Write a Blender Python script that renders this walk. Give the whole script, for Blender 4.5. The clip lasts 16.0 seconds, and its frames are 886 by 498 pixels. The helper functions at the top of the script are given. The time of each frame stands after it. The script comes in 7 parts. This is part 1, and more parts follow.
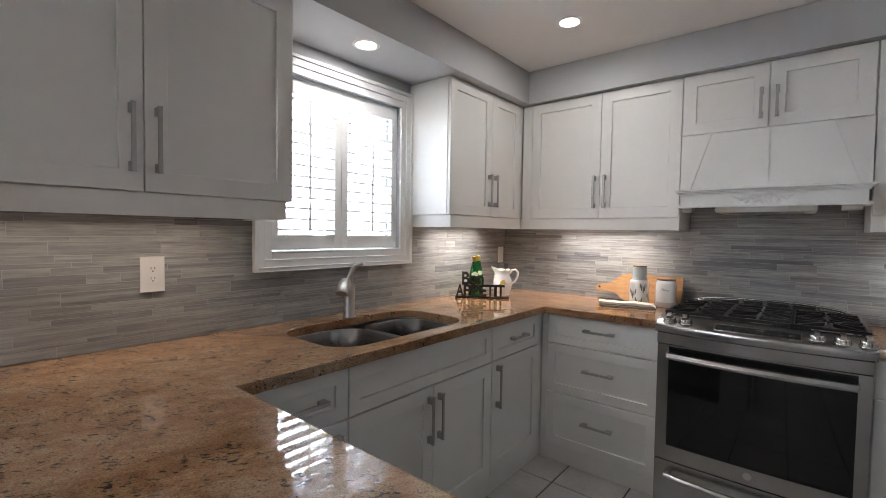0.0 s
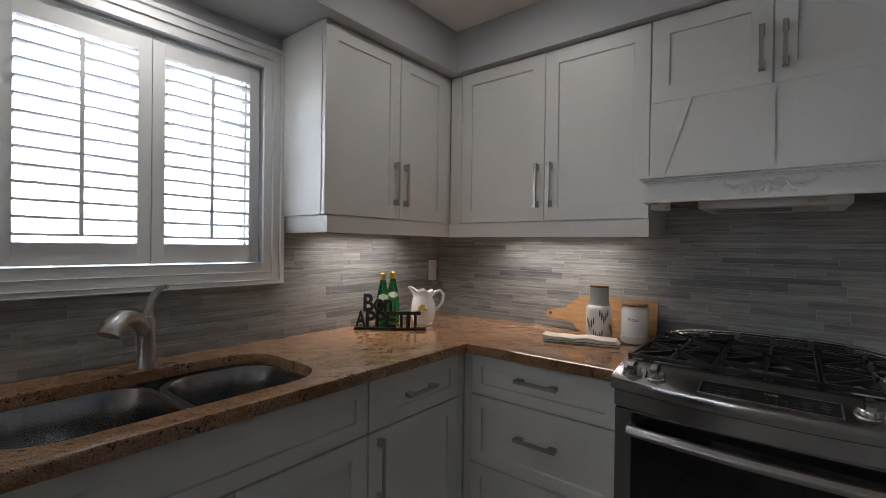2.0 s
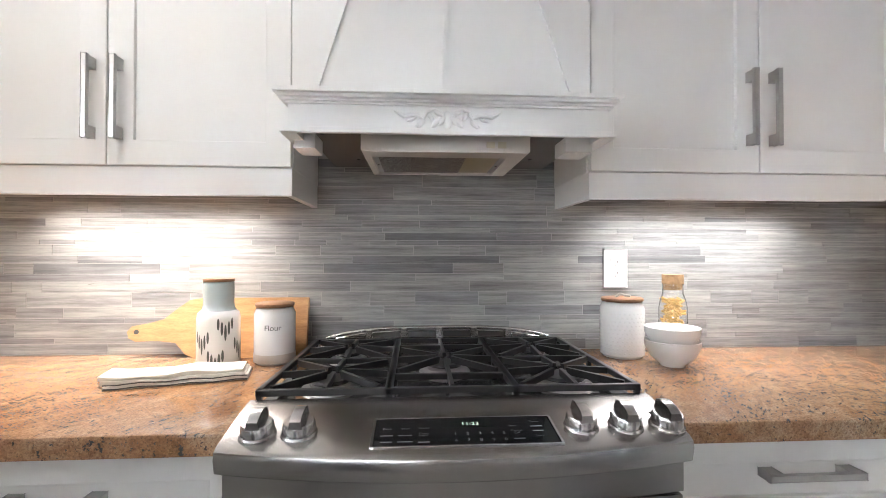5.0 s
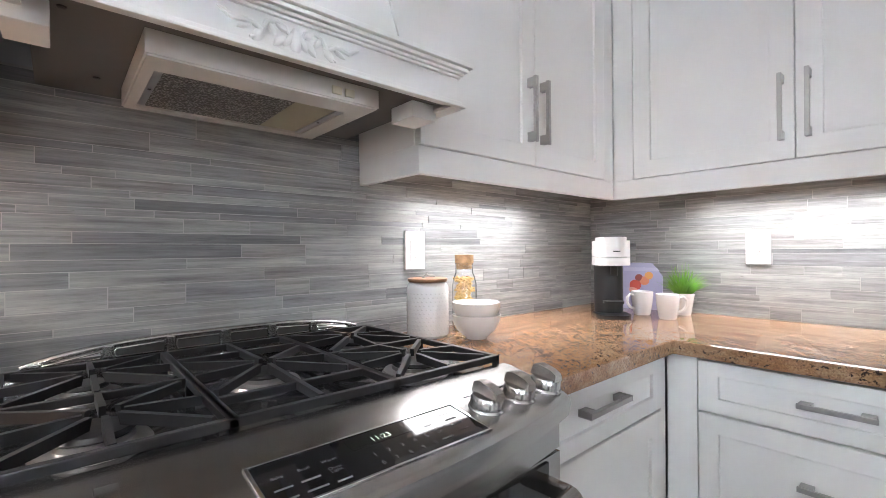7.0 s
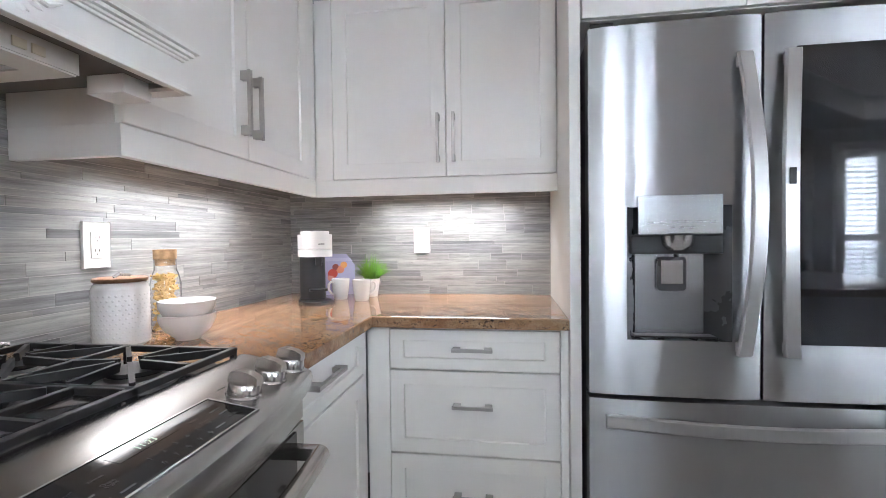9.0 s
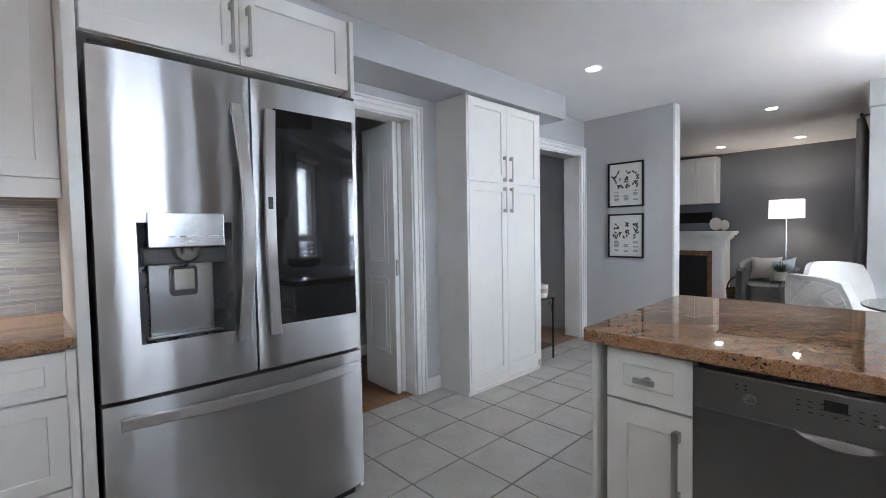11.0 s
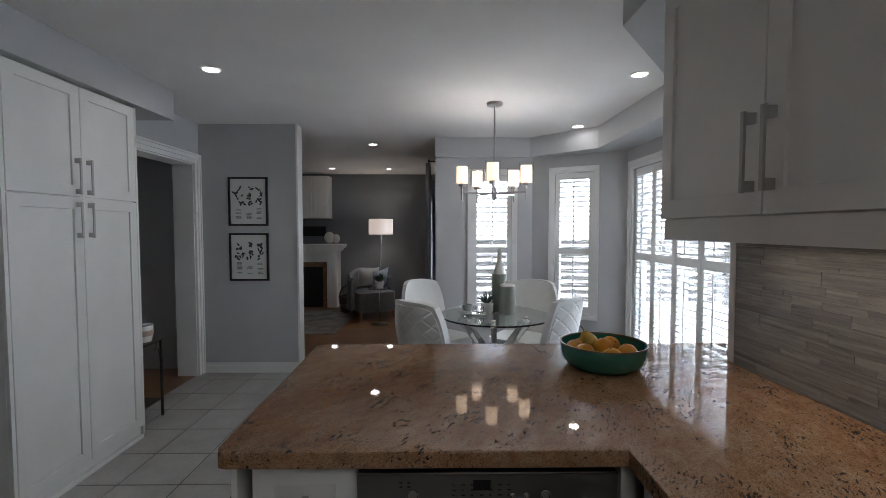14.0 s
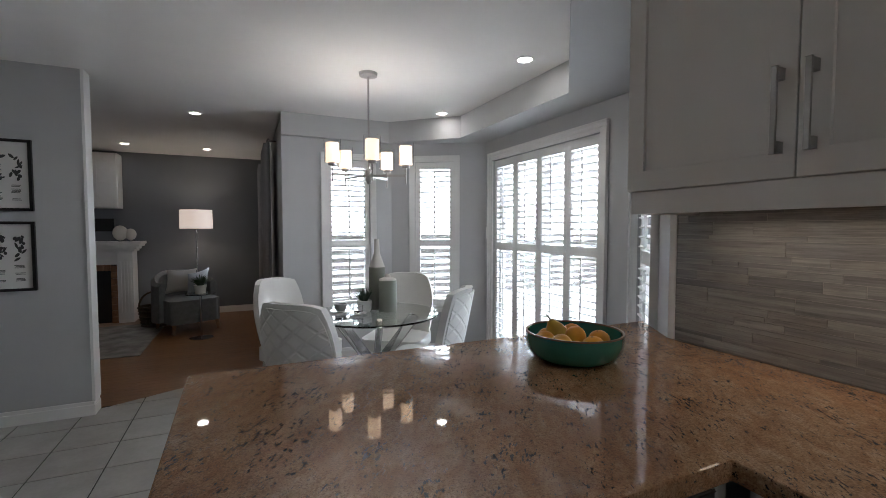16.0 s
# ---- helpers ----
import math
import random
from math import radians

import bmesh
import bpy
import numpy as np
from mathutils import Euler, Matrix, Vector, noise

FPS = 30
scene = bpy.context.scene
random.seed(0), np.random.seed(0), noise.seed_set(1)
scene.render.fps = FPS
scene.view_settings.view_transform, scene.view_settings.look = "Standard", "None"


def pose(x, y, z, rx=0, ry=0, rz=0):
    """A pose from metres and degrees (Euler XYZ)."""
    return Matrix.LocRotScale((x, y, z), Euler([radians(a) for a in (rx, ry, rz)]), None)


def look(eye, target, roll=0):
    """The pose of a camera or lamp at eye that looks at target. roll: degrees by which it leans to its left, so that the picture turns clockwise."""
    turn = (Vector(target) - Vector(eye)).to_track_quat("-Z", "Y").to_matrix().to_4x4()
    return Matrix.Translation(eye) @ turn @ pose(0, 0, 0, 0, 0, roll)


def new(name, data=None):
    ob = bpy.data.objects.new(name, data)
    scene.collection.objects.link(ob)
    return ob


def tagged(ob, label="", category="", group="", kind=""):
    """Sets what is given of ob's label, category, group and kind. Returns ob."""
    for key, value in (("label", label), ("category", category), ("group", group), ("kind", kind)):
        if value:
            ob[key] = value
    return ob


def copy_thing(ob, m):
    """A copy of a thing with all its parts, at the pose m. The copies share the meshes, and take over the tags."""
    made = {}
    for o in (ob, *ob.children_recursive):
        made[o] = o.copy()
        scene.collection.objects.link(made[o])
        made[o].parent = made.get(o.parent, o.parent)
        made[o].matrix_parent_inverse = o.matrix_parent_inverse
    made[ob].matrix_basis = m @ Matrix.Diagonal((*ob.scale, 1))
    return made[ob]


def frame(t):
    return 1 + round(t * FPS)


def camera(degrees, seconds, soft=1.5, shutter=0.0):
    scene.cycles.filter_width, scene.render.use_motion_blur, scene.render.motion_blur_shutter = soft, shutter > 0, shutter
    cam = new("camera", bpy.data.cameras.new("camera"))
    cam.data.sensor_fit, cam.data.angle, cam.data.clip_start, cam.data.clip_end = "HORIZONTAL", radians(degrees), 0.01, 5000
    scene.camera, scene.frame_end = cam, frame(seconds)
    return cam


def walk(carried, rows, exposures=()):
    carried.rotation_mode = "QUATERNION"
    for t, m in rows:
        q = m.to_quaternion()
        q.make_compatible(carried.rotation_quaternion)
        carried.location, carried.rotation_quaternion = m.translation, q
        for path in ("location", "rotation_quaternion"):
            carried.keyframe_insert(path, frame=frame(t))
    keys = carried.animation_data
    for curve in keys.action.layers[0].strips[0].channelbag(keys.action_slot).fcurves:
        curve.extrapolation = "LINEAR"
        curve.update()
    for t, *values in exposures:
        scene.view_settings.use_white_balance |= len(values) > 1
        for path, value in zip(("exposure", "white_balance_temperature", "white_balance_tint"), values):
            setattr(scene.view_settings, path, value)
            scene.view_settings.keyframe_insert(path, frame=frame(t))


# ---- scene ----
cam = camera(90.4, 16.0, soft=0.8)
PATH = [
    (0, (0.425, 0.67, 1.337), (-0.849, 2.211, 1.262), 0.9),
    (0.5, (0.339, 0.897, 1.306), (-0.962, 2.415, 1.244), 0.9),
    (1, (0.285, 1.113, 1.311), (-1.027, 2.622, 1.261), 0.8),
    (1.5, (0.294, 1.318, 1.319), (-1.015, 2.829, 1.283), 0.7),
    (2, (0.329, 1.534, 1.321), (-0.925, 3.092, 1.307), 0.8),
    (2.5, (0.368, 1.649, 1.321), (-0.757, 3.303, 1.329), 0.9),
    (3, (0.349, 1.798, 1.298), (-0.561, 3.579, 1.318), 0.9),
    (3.5, (0.279, 1.937, 1.279), (-0.328, 3.843, 1.302), 0.7),
    (3.7, (0.27, 1.973, 1.268), (-0.233, 3.908, 1.293), 0.7),
    (6, (0.116, 2.437, 1.194), (0.838, 4.303, 1.193), -0.3),
    (6.5, (0.074, 2.486, 1.177), (1.14, 4.178, 1.181), -0.3),
    (7, (-0.034, 2.516, 1.175), (1.282, 4.022, 1.182), -0.4),
    (7.5, (-0.118, 2.536, 1.187), (1.399, 3.839, 1.194), -0.5),
    (8, (-0.14, 2.565, 1.176), (1.55, 3.635, 1.167), -0.5),
    (8.5, (-0.151, 2.584, 1.171), (1.72, 3.289, 1.15), -0.7),
    (9, (-0.196, 2.558, 1.18), (1.782, 2.851, 1.137), -0.7),
    (9.5, (-0.276, 2.52, 1.188), (1.72, 2.391, 1.136), -0.8),
    (10, (-0.39, 2.471, 1.206), (1.531, 1.918, 1.127), -0.9),
    (10.2, (-0.444, 2.472, 1.202), (1.412, 1.73, 1.121), -0.9),
    (12.3, (-0.538, 2.432, 1.318), (0.141, 0.553, 1.231), -0.5),
    (12.5, (-0.533, 2.415, 1.331), (0.057, 0.506, 1.245), -0.3),
    (13, (-0.503, 2.368, 1.362), (-0.138, 0.403, 1.274), -0.2),
    (13.5, (-0.412, 2.273, 1.384), (-0.252, 0.281, 1.293), -0.0),
    (14, (-0.318, 2.179, 1.41), (-0.345, 0.181, 1.32), -0.0),
    (14.5, (-0.187, 2.087, 1.404), (-0.401, 0.1, 1.315), 0.1),
    (15, (-0.058, 2.007, 1.386), (-0.526, 0.064, 1.301), 0.1),
    (15.5, (-0.016, 1.873, 1.346), (-0.69, -0.008, 1.256), -0.0),
    (16, (0.04, 1.707, 1.33), (-0.783, -0.113, 1.234), 0.0),
]
EXPOSURES = [(0, 1.30, 6250, 10), (1, 0.52, 6250, 10), (2, 0.22, 6200, 10), (2.5, 0.42, 6250, 10), (3.5, 1.40, 6350, 10), (6, 2.30, 6050, 10), (7, 2.30, 6000, 10),
             (8.5, 2.20, 5950, 10), (10, 2.05, 5950, 10), (12.5, 1.05, 6150, 10), (13.5, 0.50, 6200, 10), (15, 0.05, 6250, 10), (16, 0.36, 6350, 10)]
walk(cam, [(t, look(eye, target, roll)) for t, eye, target, roll in PATH], EXPOSURES)

# ---- world, sun, large lights ----
world = bpy.data.worlds.new("sky")
scene.world = world
world.use_nodes = True
wn = world.node_tree.nodes
sky = wn.new("ShaderNodeTexSky")
sky.sky_type, sky.sun_disc = "NISHITA", False
sky.sun_elevation, sky.sun_rotation = radians(48), radians(215)
world.node_tree.links.new(sky.outputs[0], wn["Background"].inputs[0])
wn["Background"].inputs[1].default_value = 0.15
sun = new("sun", bpy.data.lights.new("sun", "SUN"))
sun.data.energy, sun.data.angle, sun.data.color = 1.5, radians(25), (1, 0.96, 0.9)
sun.matrix_world = look((-8, -9, 14), (0, 0, 0))


def area_lamp(name, place, target, size, size_y, watts, colour=(1, 0.95, 0.88)):
    ob = new(name, bpy.data.lights.new(name, "AREA"))
    ob.data.shape, ob.data.size, ob.data.size_y = "RECTANGLE", size, size_y
    ob.data.energy, ob.data.color = watts, colour
    ob.matrix_world = look(place, target)
    return ob


WARM = (1, 0.82, 0.62)
NEUTRAL = (1, 0.95, 0.89)
DOWNLIGHTS = [(-1.188, 2.037, 2.207), (-0.546, 2.827, 2.42), (1.11, -0.666, 2.42), (0.442, -3.119, 2.42),
              (-1.70, -2.167, 2.42), (-1.64, -0.719, 2.42), (1.425, -5.227, 2.42), (0.485, -5.248, 2.42)]
DOWN_W = [1.1, 1.4, 0.4, 0.3, 0.3, 0.6, 0.3, 0.3]
for (x, y, z), w in zip(DOWNLIGHTS, DOWN_W):
    lamp = new("downlight_lamp", bpy.data.lights.new("downlight_lamp", "AREA"))
    lamp.data.shape, lamp.data.size, lamp.data.energy, lamp.data.color = "DISK", 0.09, w, NEUTRAL
    lamp.matrix_world = look((x, y, z - 0.012), (x, y, 0))
UNDER = [(-1.29, 1.12, 0, 0.7), (-1.29, 3.0, 0, 0.5), (-0.60, 3.53, 1, 0.6), (1.10, 3.53, 1, 0.6), (1.80, 2.86, 0, 0.6)]
UNDER_W = [0.44, 1.75, 1.75, 1.2, 1.1]
UNDER_C = [(1, 0.80, 0.64), (1, 0.87, 0.77), (1, 0.87, 0.77), (1, 0.93, 0.88), (1, 0.93, 0.88)]
for (x, y, along, size), watts, tone in zip(UNDER, UNDER_W, UNDER_C):
    strip = area_lamp("under_cabinet_lamp", (x, y, 1.418), (x, y, 0), size if along else 0.09, 0.09 if along else size, watts, tone)
    strip.data.spread = radians(126)


# ---- materials ----
def nodes_of(name):
    m = bpy.data.materials.new(name)
    m.use_nodes = True
    return m, m.node_tree.nodes, m.node_tree.links, m.node_tree.nodes["Principled BSDF"]


def noise_node(n, l, scale, stretch=(1, 1, 1), detail=4.0, rough=0.55, offset=False):
    co = n.new("ShaderNodeTexCoord")
    mp = n.new("ShaderNodeMapping")
    mp.inputs["Scale"].default_value = stretch
    l.new(co.outputs["Object"], mp.inputs["Vector"])
    if offset:
        info = n.new("ShaderNodeObjectInfo")
        mul = n.new("ShaderNodeVectorMath")
        mul.operation = "SCALE"
        mul.inputs[0].default_value = (13.1, 7.7, 5.3)
        l.new(info.outputs["Random"], mul.inputs["Scale"])
        l.new(mul.outputs[0], mp.inputs["Location"])
    t = n.new("ShaderNodeTexNoise")
    t.inputs["Scale"].default_value, t.inputs["Detail"].default_value, t.inputs["Roughness"].default_value = scale, detail, rough
    l.new(mp.outputs[0], t.inputs["Vector"])
    return t


def ramp(n, l, source, stops):
    r = n.new("ShaderNodeValToRGB")
    while len(r.color_ramp.elements) < len(stops):
        r.color_ramp.elements.new(0.5)
    for e, (p, c) in zip(r.color_ramp.elements, stops):
        e.position, e.color = p, (*c, 1)
    l.new(source, r.inputs[0])
    return r


def mix(n, l, kind, fac, a, b):
    m = n.new("ShaderNodeMix")
    m.data_type, m.blend_type = "RGBA", kind
    for socket, value in ((m.inputs[0], fac), (m.inputs[6], a), (m.inputs[7], b)):
        if isinstance(value, (int, float)):
            socket.default_value = value
        elif isinstance(value, tuple):
            socket.default_value = (*value, 1)
        else:
            l.new(value, socket)
    return m.outputs[2]


def bump(n, l, p, height, strength, dist=0.002):
    b = n.new("ShaderNodeBump")
    b.inputs["Strength"].default_value, b.inputs["Distance"].default_value = strength, dist
    l.new(height, b.inputs["Height"])
    l.new(b.outputs[0], p.inputs["Normal"])


def plain(name, colour, rough=0.5, metal=0.0, vary=0.08, scale=6, fine=90, relief=0.05, stretch=(1, 1, 1), coat=0.0):
    """A surface of one colour with cloudy and fine variation, and a faint relief."""
    m, n, l, p = nodes_of(name)
    a, b = noise_node(n, l, scale, stretch), noise_node(n, l, fine, stretch, 3)
    dark = tuple(c * (1 - vary) for c in colour)
    light = tuple(min(1, c * (1 + vary * 0.7)) for c in colour)
    c1 = ramp(n, l, a.outputs[0], [(0.3, dark), (0.7, light)])
    c2 = mix(n, l, "MULTIPLY", 0.25, c1.outputs[0], ramp(n, l, b.outputs[0], [(0.3, (1 - vary,) * 3), (0.7, (1, 1, 1))]).outputs[0])
    l.new(c2, p.inputs["Base Color"])
    r = n.new("ShaderNodeMapRange")
    r.inputs[3].default_value, r.inputs[4].default_value = max(0.02, rough - 0.06), min(1, rough + 0.06)
    l.new(a.outputs[0], r.inputs[0])
    l.new(r.outputs[0], p.inputs["Roughness"])
    p.inputs["Metallic"].default_value = metal
    p.inputs["Coat Weight"].default_value = coat
    if relief:
        bump(n, l, p, b.outputs[0], relief, 0.001)
    return m


def glass(name, colour=(1, 1, 1), rough=0.0, ior=1.45):
    m, n, l, p = nodes_of(name)
    p.inputs["Base Color"].default_value = (*colour, 1)
    p.inputs["Roughness"].default_value, p.inputs["IOR"].default_value = rough, ior
    p.inputs["Transmission Weight"].default_value = 1
    return m


def glow(name, colour, strength):
    m, n, l, p = nodes_of(name)
    p.inputs["Base Color"].default_value = (0.8, 0.8, 0.8, 1)
    p.inputs["Emission Color"].default_value, p.inputs["Emission Strength"].default_value = (*colour, 1), strength
    return m


def brushed(name, colour, rough=0.28, stretch=(1, 1, 120), aniso=0.0, relief=0.006, wave=0.0003, detail=5):
    m, n, l, p = nodes_of(name)
    a, b = noise_node(n, l, 3, stretch, detail), noise_node(n, l, 2.2, (1, 1, 1), 2)
    c = ramp(n, l, a.outputs[0], [(0.3, tuple(k * 0.96 for k in colour)), (0.7, colour)])
    l.new(c.outputs[0], p.inputs["Base Color"])
    r = n.new("ShaderNodeMapRange")
    r.inputs[3].default_value, r.inputs[4].default_value = rough - 0.03, rough + 0.04
    l.new(mix(n, l, "MIX", 0.5, a.outputs[0], b.outputs[0]), r.inputs[0])
    l.new(r.outputs[0], p.inputs["Roughness"])
    p.inputs["Metallic"].default_value = 1
    p.inputs["Anisotropic"].default_value = aniso
    if aniso:
        tg = n.new("ShaderNodeTangent")
        tg.direction_type, tg.axis = "RADIAL", "Z"
        l.new(tg.outputs[0], p.inputs["Tangent"])
        p.inputs["Anisotropic Rotation"].default_value = 0.25
    if relief:
        bump(n, l, p, a.outputs[0], relief, wave)
    return m


def granite_material():
    """Tan granite: cloudy tone, fine crystals, and dark elongated flecks drifting one way."""
    m, n, l, p = nodes_of("granite")
    co = n.new("ShaderNodeTexCoord")
    mp = n.new("ShaderNodeMapping")
    mp.inputs["Rotation"].default_value = (0, 0, radians(34))
    l.new(co.outputs["Object"], mp.inputs["Vector"])

    def tex(scale, stretch, detail, rough, distort=0.0):
        st = n.new("ShaderNodeMapping")
        st.inputs["Scale"].default_value = stretch
        l.new(mp.outputs[0], st.inputs["Vector"])
        t = n.new("ShaderNodeTexNoise")
        t.inputs["Scale"].default_value, t.inputs["Detail"].default_value, t.inputs["Roughness"].default_value, t.inputs["Distortion"].default_value = scale, detail, rough, distort
        l.new(st.outputs[0], t.inputs["Vector"])
        return t

    big, drift = tex(2.6, (1, 0.5, 1), 5, 0.62, 0.4), tex(30, (1, 0.45, 1), 6, 0.75, 0.5)
    grain = tex(260, (1, 0.8, 1), 3, 0.6)
    cells = n.new("ShaderNodeTexVoronoi")
    cells.inputs["Scale"].default_value = 340
    l.new(mp.outputs[0], cells.inputs["Vector"])
    base = ramp(n, l, drift.outputs[0], [(0.28, (0.27, 0.155, 0.085)), (0.46, (0.35, 0.225, 0.135)), (0.56, (0.40, 0.275, 0.175)), (0.74, (0.47, 0.36, 0.26))])
    tint = ramp(n, l, big.outputs[0], [(0.34, (0.80, 0.60, 0.45)), (0.50, (0.98, 0.88, 0.78)), (0.64, (1, 1, 0.98))])
    c = mix(n, l, "MULTIPLY", 0.9, base.outputs[0], tint.outputs[0])
    bits = n.new("ShaderNodeSeparateColor")
    l.new(cells.outputs["Color"], bits.inputs[0])
    crystal = ramp(n, l, bits.outputs[0], [(0.0, (0.55, 0.47, 0.40)), (0.35, (0.92, 0.88, 0.84)), (0.8, (1.08, 1.06, 1.04)), (1.0, (1.25, 1.22, 1.18))])
    c = mix(n, l, "MULTIPLY", 0.75, c, crystal.outputs[0])
    c = mix(n, l, "MULTIPLY", 0.5, c, ramp(n, l, grain.outputs[0], [(0.36, (0.6, 0.52, 0.46)), (0.54, (1, 1, 1))]).outputs[0])
    flecks, clumps = tex(120, (1.3, 0.45, 1), 3, 0.7, 0.3), tex(14, (1, 0.6, 1), 3, 0.6)
    reach = n.new("ShaderNodeMath")
    reach.operation = "MULTIPLY_ADD"
    reach.inputs[1].default_value, reach.inputs[2].default_value = 0.40, -0.20
    l.new(clumps.outputs[0], reach.inputs[0])
    total = n.new("ShaderNodeMath")
    total.operation = "ADD"
    l.new(flecks.outputs[0], total.inputs[0])
    l.new(reach.outputs[0], total.inputs[1])
    dark = ramp(n, l, total.outputs[0], [(0.365, (1, 1, 1)), (0.39, (0, 0, 0))])
    c = mix(n, l, "MIX", dark.outputs[0], c, (0.030, 0.022, 0.020))
    l.new(c, p.inputs["Base Color"])
    p.inputs["Roughness"].default_value = 0.03
    p.inputs["IOR"].default_value = 1.68
    bump(n, l, p, grain.outputs[0], 0.004, 0.0003)
    return m


def splash_material():
    m, n, l, p = nodes_of("splash_stone")
    info = n.new("ShaderNodeObjectInfo")
    streak = noise_node(n, l, 2.4, (1, 1, 26), 6, 0.68, True)
    cloud = noise_node(n, l, 7, (1, 1, 2.5), 4, 0.6, True)
    base = ramp(n, l, streak.outputs[0], [(0.22, (0.14, 0.14, 0.145)), (0.42, (0.312, 0.322, 0.322)), (0.58, (0.43, 0.442, 0.44)), (0.78, (0.62, 0.615, 0.61))])
    tone = ramp(n, l, info.outputs["Random"], [(0.0, (0.58, 0.58, 0.6)), (0.18, (0.8, 0.8, 0.81)), (0.5, (0.95, 0.94, 0.93)), (0.8, (1.0, 0.99, 0.97)), (1.0, (0.86, 0.82, 0.79))])
    c = mix(n, l, "MULTIPLY", 1.0, base.outputs[0], tone.outputs[0])
    c = mix(n, l, "MULTIPLY", 0.5, c, ramp(n, l, cloud.outputs[0], [(0.35, (0.7, 0.69, 0.7)), (0.6, (1, 1, 1))]).outputs[0])
    fine = noise_node(n, l, 9, (1, 1, 16), 7, 0.78, True)
    c = mix(n, l, "MULTIPLY", 0.75, c, ramp(n, l, fine.outputs[0], [(0.34, (0.62, 0.61, 0.61)), (0.5, (0.96, 0.96, 0.96)), (0.66, (1.12, 1.12, 1.12))]).outputs[0])
    pits = noise_node(n, l, 15, (1, 1, 5), 6, 0.8, True)
    c = mix(n, l, "MIX", ramp(n, l, pits.outputs[0], [(0.30, (0.75, 0.75, 0.75)), (0.35, (0, 0, 0))]).outputs[0], c, (0.12, 0.11, 0.105))
    l.new(c, p.inputs["Base Color"])
    p.inputs["Roughness"].default_value = 0.42
    bump(n, l, p, fine.outputs[0], 0.22, 0.002)
    return m


def wood_material(name, dark, light, stretch, rough=0.35, scale=5):
    m, n, l, p = nodes_of(name)
    info = n.new("ShaderNodeObjectInfo")
    g, f = noise_node(n, l, scale, stretch, 6, 0.65, True), noise_node(n, l, scale * 9, stretch, 3, 0.6, True)
    c = ramp(n, l, g.outputs[0], [(0.3, dark), (0.7, light)]).outputs[0]
    c = mix(n, l, "MULTIPLY", 0.5, c, ramp(n, l, f.outputs[0], [(0.35, (0.65, 0.6, 0.55)), (0.6, (1, 1, 1))]).outputs[0])
    c = mix(n, l, "MULTIPLY", 0.5, c, ramp(n, l, info.outputs["Random"], [(0, (0.7, 0.68, 0.66)), (1, (1, 1, 1))]).outputs[0])
    l.new(c, p.inputs["Base Color"])
    p.inputs["Roughness"].default_value = rough
    bump(n, l, p, f.outputs[0], 0.08, 0.001)
    return m


def floor_tile_material():
    m, n, l, p = nodes_of("floor_tile")
    info = n.new("ShaderNodeObjectInfo")
    a, b = noise_node(n, l, 5, (1, 1, 1), 5, 0.6, True), noise_node(n, l, 45, (1, 1, 1), 4, 0.6, True)
    c = ramp(n, l, a.outputs[0], [(0.3, (0.41, 0.40, 0.385)), (0.7, (0.53, 0.52, 0.505))]).outputs[0]
    c = mix(n, l, "MULTIPLY", 0.35, c, ramp(n, l, b.outputs[0], [(0.35, (0.8, 0.79, 0.77)), (0.6, (1, 1, 1))]).outputs[0])
    c = mix(n, l, "MULTIPLY", 0.5, c, ramp(n, l, info.outputs["Random"], [(0, (0.88, 0.87, 0.86)), (1, (1, 1, 1))]).outputs[0])
    l.new(c, p.inputs["Base Color"])
    p.inputs["Roughness"].default_value = 0.33
    bump(n, l, p, b.outputs[0], 0.06, 0.001)
    return m


M_CAB = plain("cabinet_paint", (0.78, 0.775, 0.755), 0.38, vary=0.03, scale=3, relief=0.03)
M_TRIM = plain("trim_paint", (0.82, 0.82, 0.815), 0.35, vary=0.03)
M_WALL = plain("wall_paint", (0.505, 0.515, 0.53), 0.6, vary=0.035, scale=2, fine=220, relief=0.08)
M_DARKWALL = plain("dark_wall_paint", (0.175, 0.187, 0.213), 0.6, vary=0.04, scale=2, fine=220, relief=0.08)
M_CEIL = plain("ceiling_paint", (0.87, 0.865, 0.855), 0.8, vary=0.03, scale=2, fine=260, relief=0.12)
M_GRANITE = granite_material()
M_SPLASH = splash_material()
M_GROUT = plain("splash_grout", (0.50, 0.49, 0.48), 0.8, vary=0.1)
M_FGROUT = plain("floor_grout", (0.075, 0.072, 0.07), 0.9, vary=0.2)
M_FTILE = floor_tile_material()
M_STEEL = brushed("stainless_steel", (0.47, 0.46, 0.45), 0.24, (1, 1, 90))
M_STEELV = brushed("stainless_upright", (0.39, 0.39, 0.397), 0.35, (4, 4, 0.03), 0.9, 1.0, 0.006, 0.5)
M_STRAP = brushed("handle_steel", (0.58, 0.58, 0.585), 0.3, (30, 30, 3))
M_NICKEL = brushed("brushed_nickel", (0.46, 0.45, 0.44), 0.3, (20, 20, 20))
M_KNOB = brushed("knob_steel", (0.56, 0.55, 0.54), 0.2, (25, 25, 25))
M_CHROME = plain("chrome", (0.72, 0.72, 0.73), 0.1, 1.0, vary=0.03, relief=0)
M_BLACKGLASS = plain("black_glass", (0.012, 0.012, 0.014), 0.012, vary=0.1, relief=0)
M_IRON = plain("cast_iron", (0.018, 0.018, 0.02), 0.38, vary=0.25, fine=160, relief=0.25)
M_BLACK = plain("black_plastic", (0.015, 0.015, 0.016), 0.32, vary=0.15, relief=0.04)
M_ENAMEL = plain("black_enamel", (0.02, 0.02, 0.022), 0.09, vary=0.2, relief=0.02, coat=0.5)
